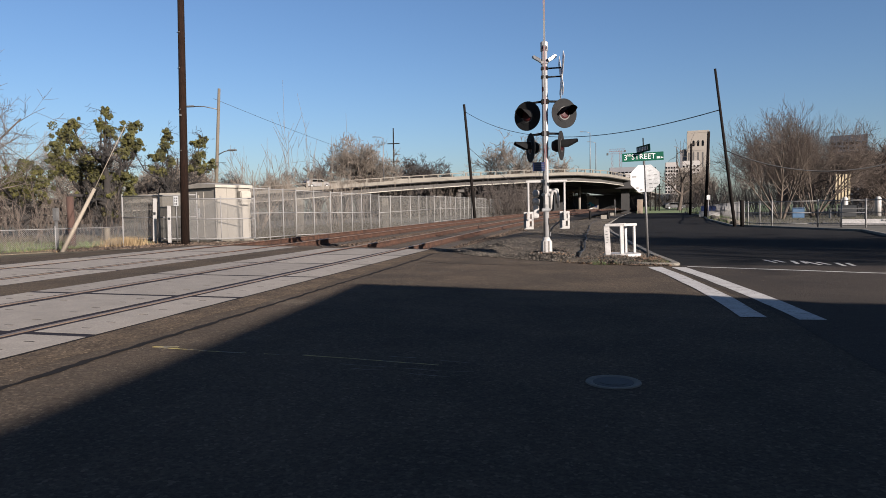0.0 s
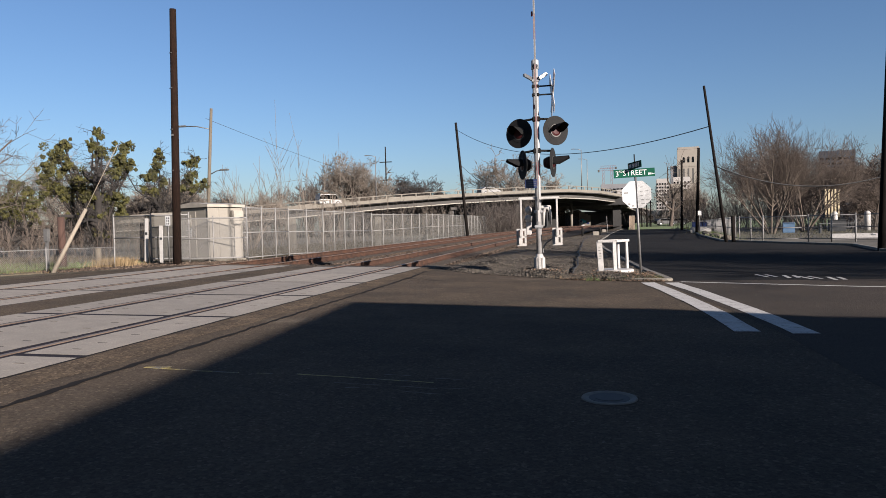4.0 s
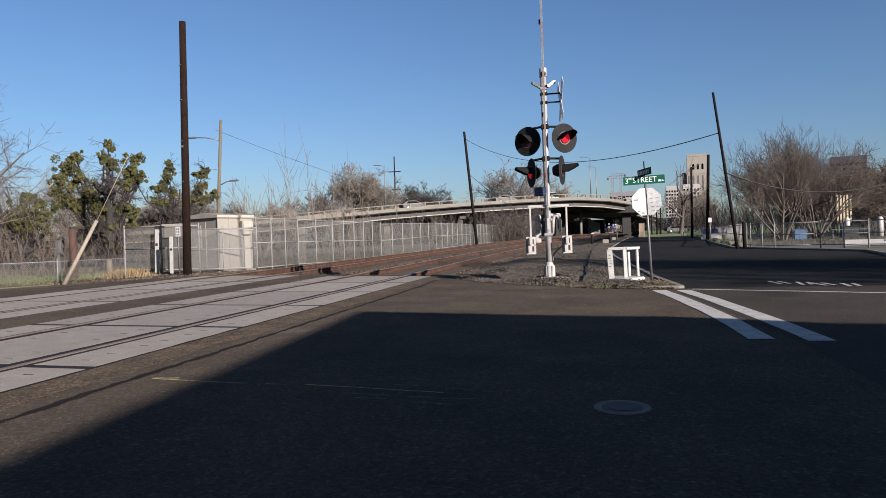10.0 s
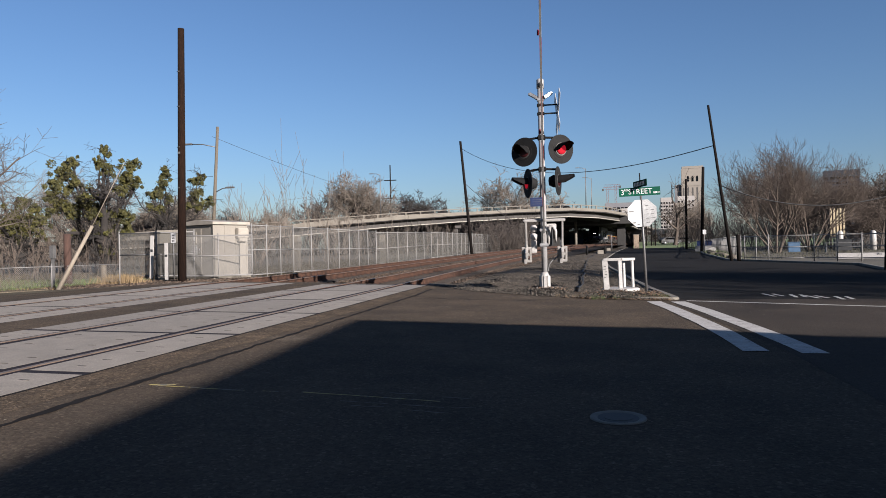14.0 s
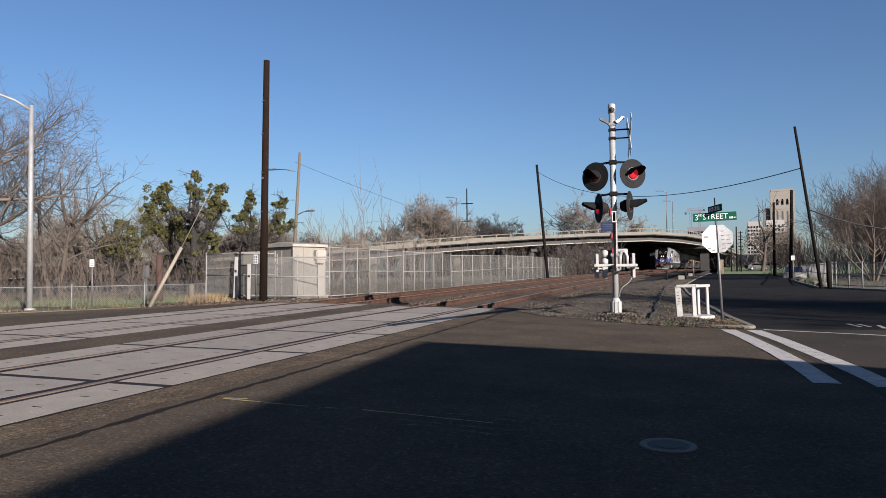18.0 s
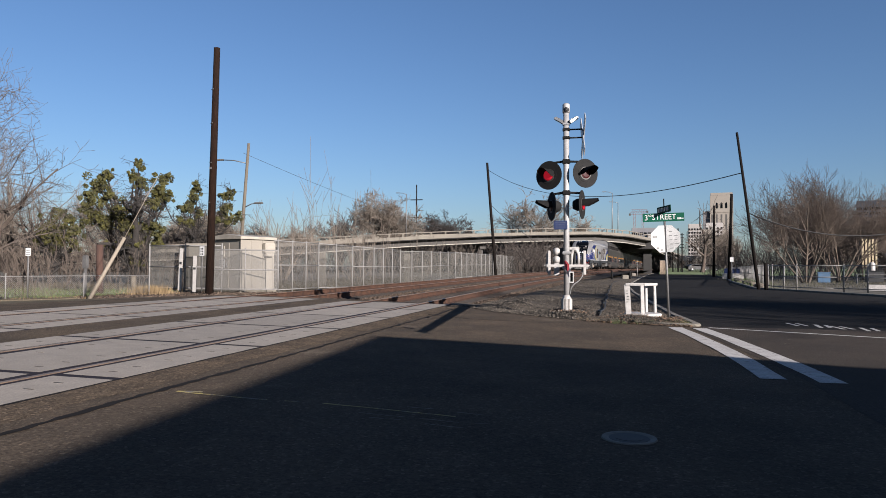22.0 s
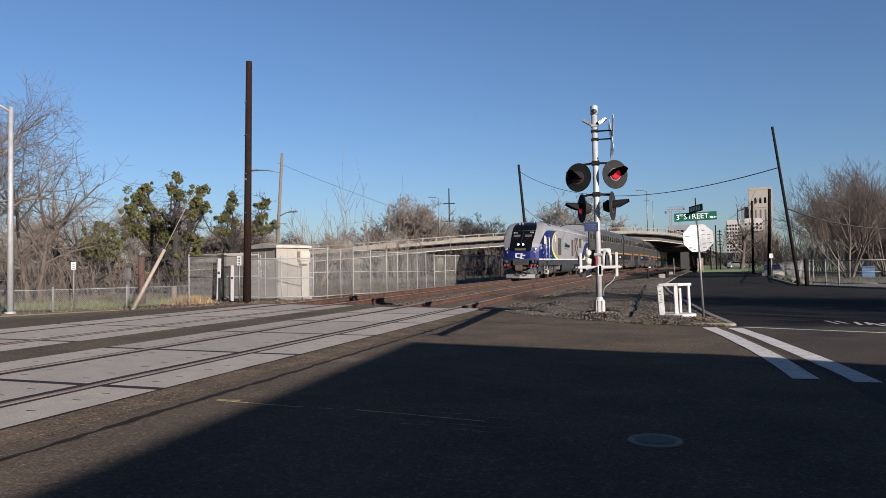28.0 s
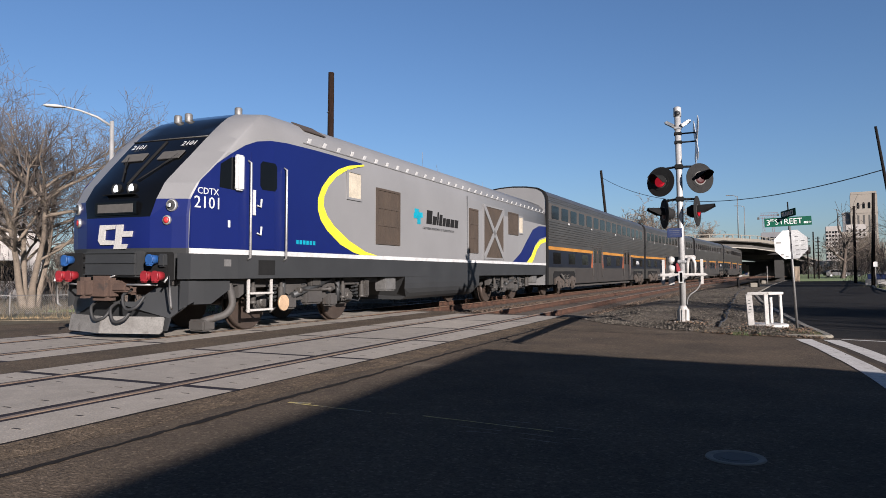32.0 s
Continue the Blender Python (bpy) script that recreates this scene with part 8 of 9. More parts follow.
def build_loco():
    loco = empty("locomotive", pose(0, 0, 0), "blue and silver passenger diesel locomotive with yellow curved stripe", "locomotive")
    body = loco_body(loco)
    for s in (-1, 1):
        plate("blue_panel", BLUE_SIDE, BLUE, body, s, 1.503, 0.004)
        plate("yellow_stripe", ARC_OUT + ARC_IN, YELLOW, body, s, 1.503, 0.007)
        plate("white_stripe", [(0.39, 1.385), (TAIL, 1.385), (TAIL, 1.472), (0.39, 1.472)], SIGN_WHITE, body, s, 1.5, 0.009)
        plate("side_sill", [(0.15, 0.97), (TAIL - 0.1, 0.97), (TAIL - 0.1, 1.383), (0.15, 1.383)], UNDER, body, s, 1.497, 0.008)
        plate("blue_swoosh", [(16.95, 1.475), (18.0, 1.85), (18.9, 2.4), (19.7, 2.85), (20.6, 3.05), (21.75, 3.1), (21.75, 2.65), (20.7, 2.5), (20.0, 2.2), (19.4, 1.75), (18.75, 1.475)], BLUE, body, s, 1.503, 0.005)
        plate("yellow_stripe", [(18.8, 1.475), (19.45, 1.75), (20.05, 2.18), (20.75, 2.45), (21.75, 2.58), (21.75, 2.42), (20.9, 2.3), (20.3, 2.02), (19.8, 1.62), (19.55, 1.475)], YELLOW, body, s, 1.503, 0.005)
        # cab door with rails, window, mirror
        d = plate("cab_door", [(1.70, 1.50), (2.52, 1.50), (2.52, 3.22), (1.70, 3.22)], BLUE, body, s, 1.503, 0.014)
        plate("door_window", [(1.93, 2.64), (1.99, 2.58), (2.32, 2.58), (2.38, 2.64), (2.38, 3.04), (2.32, 3.10), (1.99, 3.10), (1.93, 3.04)], GLASS_DARK, d, s, 1.517, 0.006)
        plate("handle", [(1.74, 2.10), (1.80, 2.10), (1.80, 2.55), (1.74, 2.55)], SIGN_WHITE, d, s, 1.517, 0.02)
        for z in (1.78, 2.28):
            bm = bmesh.new()
            tube(bm, [(s * 1.53, 1.84, z), (s * 1.56, 1.90, z - 0.03), (s * 1.56, 1.92, z + 0.12)], 0.02, 6)
            part("lever", bm, SIGN_WHITE, d)
        plate("cab_window", [(0.98, 2.52), (1.34, 2.50), (1.34, 3.08), (1.22, 3.06), (1.0, 2.92)], GLASS_DARK, body, s, 1.506, 0.006)
        bm = bmesh.new()
        rbox(bm, min(s * 1.52, s * 1.60), max(s * 1.52, s * 1.60), 1.28, 1.46, 2.50, 3.12, 0.025)
        part("mirror", bm, SIGN_WHITE, body)
        for y in (1.64, 2.62):
            bm = bmesh.new()
            tube(bm, [(s * 1.5, y, 1.30), (s * 1.57, y, 1.34), (s * 1.57, y, 3.02), (s * 1.5, y, 3.06)], 0.02, 8)
            part("handrail", bm, ALU, body)
        # grilles and louvres
        slatted("louvre", 4.95, 5.50, 2.74, 3.30, body, s, 1, False, SILVER, mat_cream())
        slatted("grille", 6.28, 7.42, 1.80, 3.05, body, s, 3)
        slatted("grille", 12.40, 13.10, 1.75, 3.08, body, s, 3)
        slatted("grille", 13.72, 15.80, 1.58, 3.32, body, s, 1, True, SILVER)
        slatted("grille", 16.45, 17.55, 2.55, 3.28, body, s, 1)
        slatted("louvre", 17.70, 18.2, 2.62, 3.22, body, s, 1, False, SILVER, mat_cream())
        bm = bmesh.new()
        box(bm, min(s * 1.5, s * 1.506), max(s * 1.5, s * 1.506), 12.188, 12.212, 1.5, 3.5)
        part("seam", bm, UNDER, body)
        # logo as plain shapes: a cross and a row of dark bars
        plate("logo_mark", [(8.35, 2.78), (8.60, 2.78), (8.60, 2.70), (8.85, 2.70), (8.85, 2.56), (8.72, 2.56), (8.72, 2.38), (8.52, 2.38), (8.52, 2.52), (8.30, 2.52), (8.30, 2.66), (8.35, 2.66)], TEAL, body, s, 1.503, 0.006)
        y = 9.1
        for k, (w, h0, h1) in enumerate(((0.36, 2.42, 2.80), (0.26, 2.42, 2.66), (0.10, 2.42, 2.80), (0.2, 2.42, 2.74), (0.2, 2.42, 2.66), (0.28, 2.42, 2.66), (0.28, 2.42, 2.66), (0.26, 2.42, 2.66))):
            plate("logo_bar", [(y, h0), (y + w, h0), (y + w + 0.05, h1), (y + 0.05, h1)], BLACKM, body, s, 1.503, 0.006)
            y += w + 0.05
        for k in range(6):
            plate("maker_bar", [(3.02 + k * 0.115, 1.63), (3.10 + k * 0.115, 1.63), (3.10 + k * 0.115, 1.71), (3.02 + k * 0.115, 1.71)], TEAL, body, s, 1.507, 0.005)
        # reporting mark and number
        rot = pose(0, 0, 0, 90, 0, 90) if s > 0 else pose(0, 0, 0, 90, 0, -90)
        letters("lettering", "CALIFORNIA DEPARTMENT OF TRANSPORTATION", 0.098, pose(s * 1.505, 9.98, 2.29) @ rot, UNDER, body, 0.001)
        letters("lettering", "CDTX", 0.155, pose(s * 1.512, 0.75, 2.42) @ rot, SIGN_WHITE, body, 0.002)
        letters("lettering", "2101", 0.28, pose(s * 1.512, 0.75, 2.225) @ rot, SIGN_WHITE, body, 0.002)
        plate("letter_bar", [(1.17, 1.85), (1.22, 1.85), (1.22, 1.97), (1.17, 1.97)], SIGN_WHITE, body, s, 1.507, 0.004)
        plate("data_plate", [(1.1, 1.18), (1.25, 1.18), (1.25, 1.30), (1.1, 1.30)], GALV, body, s, 1.506, 0.006)
        # roof cleats
        for k in range(33):
            y = 3.5 + k * 0.56
            bm = bmesh.new()
            rbox(bm, -0.012, 0.012, -0.05, 0.05, -0.02, 0.085, 0.004, pose(s * 1.452, y, 3.70, 0, s * 25, 0))
            part("roof_cleat", bm, SIGN_WHITE, body)
        bm = bmesh.new()
        rbox(bm, min(s * 1.43, s * 1.475), max(s * 1.43, s * 1.475), 3.3, TAIL - 0.1, 3.655, 3.685, 0.008)
        part("gutter", bm, SILVER, body)
        bm = bmesh.new()
        prism(bm, [(s * 1.33, 3.955), (s * 0.98, 4.165), (s * 0.995, 4.18), (s * 1.345, 3.97)], "y", 3.55, 4.3)
        part("roof_vent", bm, GRILLE, body)
        # steps; the recess is a flat plate, its shade painted black
        plate("step_recess", [(1.92, 1.03), (2.36, 1.03), (2.36, 1.30), (1.92, 1.30)], BLACKM, body, s, 1.506, 0.006)
        bm = bmesh.new()
        for y in (1.74, 2.34):
            rbox(bm, min(s * 1.42, s * 1.46), max(s * 1.42, s * 1.46), y - 0.025, y + 0.025, 0.36, 0.97, 0.006)
        for z in (0.40, 0.70):
            rbox(bm, min(s * 1.38, s * 1.5), max(s * 1.38, s * 1.5), 1.74, 2.34, z - 0.015, z + 0.02, 0.005)
        part("ladder", bm, WHITE, loco)
        bm = bmesh.new()
        disc(bm, (s * 1.44, 2.72, 0.50), (1, 0, 0), 0.15, 0.05, 20)
        part("speed_sensor_cover", bm, mat_tan(), loco)
        # class light and red marker on the nose corner
        for x, y, z, r, mm in ((1.22, 0.26, 2.16, 0.085, LAMP_ON), (1.15, 0.225, 1.92, 0.062, RED_PAINT)):
            bm = bmesh.new()
            ax = Vector((s * 0.30, -0.954, 0))
            c = Vector((s * x, y, z))
            tube(bm, [c - ax * 0.02, c + ax * 0.03, c + ax * 0.035], [r + 0.022, r + 0.012, r], 18)
            ring = part("light_bezel", bm, ALU, body)
            bm = bmesh.new()
            lens_r = 0.032 if mm == LAMP_ON else r - 0.012
            tube(bm, [c + ax * 0.03, c + ax * 0.042, c + ax * 0.048], [lens_r, lens_r, 0.02], 16)
            if mm == LAMP_ON:
                hood = bmesh.new()
                tube(hood, [c + ax * 0.03, c + ax * 0.10], 0.036, 14, False)
                part("lamp_hood", hood, UNDER, ring)
            part("lens", bm, mm, ring)
            bm = bmesh.new()
            disc(bm, tuple(c + ax * 0.034), tuple(ax), r - 0.004, 0.008, 18)
            disc(bm, tuple(c + ax * 0.036), tuple(ax), r * 0.75, 0.010, 18)
            part("lamp_face", bm, UNDER, ring)
        # plough wing
        bm = bmesh.new()
        prism(bm, [(0.24, 0.48), (0.55, 0.60), (0.58, 0.94), (0.26, 0.94)], "x", s * 1.44, s * 1.465)
        part("plough_wing", bm, UNDER, loco)
        bm = bmesh.new()
        tube(bm, [(s * 1.42, -0.05, 0.92), (s * 1.46, 0.0, 1.02), (s * 1.47, 0.05, 0.55), (s * 1.44, 0.1, 0.5)], 0.018, 6)
        part("grab_iron", bm, ALU, loco)
        # equipment between nose and bogie, tail boxes
        bm = bmesh.new()
        prism(bm, [(0.55, 0.95), (1.35, 0.95), (1.35, 0.78), (0.95, 0.55), (0.6, 0.55)], "x", s * 0.95, s * 1.38)
        part("sand_box", bm, UNDER, loco)
        bm = bmesh.new()
        tube(bm, bent([(s * 1.2, 1.5, 0.9), (s * 1.25, 1.55, 0.55), (s * 1.2, 1.45, 0.35), (s * 1.05, 1.2, 0.26), (s * 0.95, 1.15, 0.22)]), 0.065, 10)
        rbox(bm, min(s * 0.72, s * 1.1), max(s * 0.72, s * 1.1), 1.05, 1.32, 0.06, 0.26, 0.03)
        part("sand_pipe", bm, TRUCK, loco)
        for y in (6.9, 20.0):
            bm = bmesh.new()
            rbox(bm, min(s * 1.1, s * 1.42), max(s * 1.1, s * 1.42), y, y + 0.55, 0.62, 0.95, 0.03)
            part("valve_box", bm, GALV, loco)
    # number on the windscreen top
    for x in (0.64, -0.60):
        letters("lettering", "2101", 0.185, pose(x * 1.02, 1.10, 3.345, 45, 0, 0), SIGN_WHITE, body, 0.002)
    # windscreen pillar, wipers, blinds, lights
    bm = bmesh.new()
    tube(bm, [(0, 0.33, 2.55), (0, 0.62, 2.85), (0, 0.92, 3.15), (0, 1.19, 3.42)], 0.03, 6)
    part("pillar", bm, BLACKM, body)
    bm = bmesh.new()
    tube(bm, [(-0.93, 1.27, 3.485), (0, 1.245, 3.485), (0.93, 1.27, 3.485)], 0.012, 6)
    part("windscreen_seal", bm, GEAR, body)
    for s in (-1, 1):
        bm = bmesh.new()
        tube(bm, [(s * 0.2, 0.37, 2.62), (s * 0.45, 0.63, 2.88), (s * 0.62, 0.87, 3.12)], 0.014, 5)
        tube(bm, [(s * 0.35, 0.55, 2.80), (s * 0.7, 0.85, 3.1)], 0.01, 5)
        part("wiper", bm, BLACKM, body)
        bm = bmesh.new()
        box(bm, s * 0.46 - 0.27, s * 0.46 + 0.27, -0.015, 0.0, -0.10, 0.12, pose(0, 0.86, 3.10, -45, 0, 0))
        part("sun_blind", bm, CONC_DARK, body)
        x, y, z, r = 0.2, 0.25, 2.47, 0.092
        bm = bmesh.new()
        tube(bm, [(s * x, y - 0.03, z), (s * x, y + 0.25, z)], r, 18, False)
        tube(bm, [(s * x, y + 0.24, z), (s * x, y - 0.025, z)], r - 0.008, 18, False)
        hl = part("headlight", bm, BLACKM, body)
        bm = bmesh.new()
        disc(bm, (s * x, y + 0.02, z), (0, 1, 0), r - 0.014, 0.02, 18)
        part("lens", bm, LAMP_ON, hl, "lit white headlight lens")
    bm = bmesh.new()
    rbox(bm, -0.40, 0.40, 0.12, 0.3, 2.36, 2.37, 0.004)
    part("headlight_ledge", bm, BLACKM, body)
    bm = bmesh.new()
    rbox(bm, -0.56, 0.56, 0.085, 0.16, 2.02, 2.24, 0.02)
    disp = part("destination_window", bm, GLASS_DARK, body)
    bm = bmesh.new()
    box(bm, -0.46, 0.46, 0.080, 0.084, 2.06, 2.20)
    part("screen", bm, CONC_DARK, disp)
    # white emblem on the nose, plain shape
    for shape in ([(-0.36, 1.86), (-0.40, 1.60), (-0.34, 1.53), (-0.06, 1.53), (-0.05, 1.60), (-0.26, 1.61), (-0.24, 1.78), (-0.03, 1.79), (-0.02, 1.86)],
                  [(0.02, 1.86), (0.16, 1.86), (0.15, 1.75), (0.37, 1.75), (0.35, 1.66), (0.13, 1.66), (0.11, 1.54), (0.26, 1.54), (0.22, 1.46), (-0.04, 1.46), (0.0, 1.66)]):
        bm = bmesh.new()
        prism(bm, [(x * 1.15, z) for x, z in shape], "y", 0.095, 0.13)
        part("emblem", bm, WHITE, body)
    # pilot, coupler, plough, hoses
    bm = bmesh.new()
    rbox(bm, -0.60, 0.72, -0.06, 0.2, 1.0, 1.42, 0.03)
    for z in (1.03, 1.22, 1.38):
        rbox(bm, -0.60, 0.72, -0.085, -0.05, z, z + 0.02, 0.006)
    part("anticlimber", bm, UNDER, loco)
    bm = bmesh.new()
    rbox(bm, -0.19, 0.19, -0.75, 0.6, 0.70, 0.98, 0.04)
    rbox(bm, -0.30, 0.22, -1.02, -0.72, 0.62, 1.02, 0.07)
    rbox(bm, -0.36, -0.14, -1.2, -0.95, 0.66, 1.0, 0.06)
    rbox(bm, 0.10, 0.55, -0.92, -0.80, 0.76, 0.90, 0.03)
    bmesh.ops.translate(bm, verts=bm.verts[:], vec=(0, 0.80, 0))
    part("coupler", bm, COUPLER, loco, "rusty brown coupler")
    bm = bmesh.new()
    prism(bm, [(-1.2, 0.14), (1.2, 0.14), (1.22, 0.34), (1.47, 0.52), (1.45, 0.86), (0.85, 0.84), (0.5, 0.60), (0.0, 0.60), (-0.5, 0.60), (-0.85, 0.84), (-1.45, 0.86), (-1.47, 0.52), (-1.22, 0.34)], "y", -0.72, -0.68)
    for v in bm.verts:
        v.co.y += 0.30 * abs(v.co.x) / 1.3 + (0.74 - v.co.z) * -0.25
    bmesh.ops.translate(bm, verts=bm.verts[:], vec=(0, 0.78, 0))
    part("plough", bm, UNDER, loco)
    bm = bmesh.new()
    for s in (-1, 1):
        prism(bm, [(s * 0.012, 0.10), (s * 1.17, 0.10), (s * 1.2, 0.13), (s * 1.2, 0.34), (s * 1.17, 0.37), (s * 0.012, 0.37)], "y", -0.93, -0.90)
    for v in bm.verts:
        v.co.y += 0.30 * abs(v.co.x) / 1.3 + (0.34 - v.co.z) * -0.2
    bmesh.ops.translate(bm, verts=bm.verts[:], vec=(0, 0.78, 0))
    part("plough_blade", bm, PLOUGH_STEEL, loco, "bare steel plough blade")
    for s in (-1, 1):
        for x, z, mm in ((1.10, 1.28, HOSE_BLUE), (0.98, 1.02, HOSE_RED), (1.24, 1.02, HOSE_RED)):
            bm = bmesh.new()
            c = Vector((s * x, -0.04, z))
            tube(bm, [c + Vector((0, 0.12, 0)), c, c - Vector((0, 0.05, 0))], [0.07, 0.075, 0.06], 14)
            disc(bm, tuple(c - Vector((0, 0.05, 0))), (0, 1, 0), 0.085, 0.03, 14)
            rbox(bm, c.x - 0.06, c.x + 0.06, c.y - 0.09, c.y + 0.0, z - 0.10, z - 0.04, 0.02)
            part("cable_socket", bm, mm, loco)
        bm = bmesh.new()
        rbox(bm, min(s * 0.80, s * 1.36), max(s * 0.80, s * 1.36), 0.06, 0.22, 0.93, 1.40, 0.02)
        part("socket_panel", bm, BLACKM, loco)
        bm = bmesh.new()
        rbox(bm, min(s * 1.22, s * 1.36), max(s * 1.22, s * 1.36), -0.02, 0.08, 1.17, 1.37, 0.02)
        part("receptacle", bm, UNDER, loco)
        bm = bmesh.new()
        tube(bm, [(s * 0.6, -0.12, 0.88), (s * 1.15, 0.04, 0.88)], 0.018, 6)
        part("hand_rail", bm, ALU, loco)
    for x, z0, lo in ((-0.35, 0.62, 0.32), (0.15, 0.60, 0.30), (0.45, 0.8, 0.5)):
        bm = bmesh.new()
        tube(bm, bent([(x, -0.7, z0), (x + 0.05, -0.92, z0 - 0.1), (x + 0.2, -0.98, lo), (x + 0.42, -0.95, lo + 0.03), (x + 0.5, -0.85, lo + 0.2)]), 0.026, 8)
        bmesh.ops.translate(bm, verts=bm.verts[:], vec=(0, 0.80, 0))
        part("air_hose", bm, CABLE, loco)
    bm = bmesh.new()
    tube(bm, bent([(-0.35, -0.8, 1.02), (-0.15, -0.9, 0.94), (0.15, -0.9, 1.0), (0.3, -0.8, 1.06)]), 0.014, 5)
    bmesh.ops.translate(bm, verts=bm.verts[:], vec=(0, 0.80, 0))
    part("chain", bm, ALU, loco)
    # roof horns, hatch
    for x, y, h in ((0.42, 2.6, 0.24), (-0.50, 1.95, 0.03), (-0.28, 2.0, 0.06)):
        bm = bmesh.new()
        tube(bm, [(x, y, 3.8), (x, y, 4.05 + h), (x, y, 4.07 + h)], [0.075, 0.075, 0.06], 14)
        part("beacon", bm, GALV, body)
    for y in (5.7, 9.6, 13.8, 18.0):
        bm = bmesh.new()
        rbox(bm, -0.75, 0.75, y, y + 3.2, 4.05, 4.19, 0.04)
        part("roof_hatch", bm, SILVER, body)
    taper_nose(loco)
    # running gear
    bogie(loco, 2.45, 5.55)
    bogie(loco, 15.9, 19.0)
    bm = bmesh.new()
    half = [(1.497, 0.98), (1.497, 0.80), (1.485, 0.66), (1.44, 0.54), (1.35, 0.44), (1.2, 0.36)]
    prism(bm, half + [(-x, z) for x, z in half[::-1]], "y", 7.8, 13.3)
    for v in bm.verts:
        if v.co.z < 0.6:
            v.co.y += 0.35 if v.co.y < 9 else -0.25
    part("fuel_tank", bm, UNDER, loco)
    bm = bmesh.new()
    rbox(bm, -1.2, 1.2, 0.4, TAIL - 0.3, 0.85, 0.97, 0.02)
    part("underframe", bm, TRUCK, loco)
    bm = bmesh.new()
    rbox(bm, -0.5, 0.5, TAIL, TAIL + 0.25, 1.1, 3.3, 0.04)
    part("gangway", bm, CABLE, loco)
    return loco


def mat_cream():
    return bpy.data.materials.get("cream_louvre") or mat("cream_louvre", (0.33, 0.294, 0.228), 0.6, scale=2)


def mat_tan():
    return bpy.data.materials.get("tan_cover") or mat("tan_cover", (0.312, 0.216, 0.132), 0.6, scale=3)


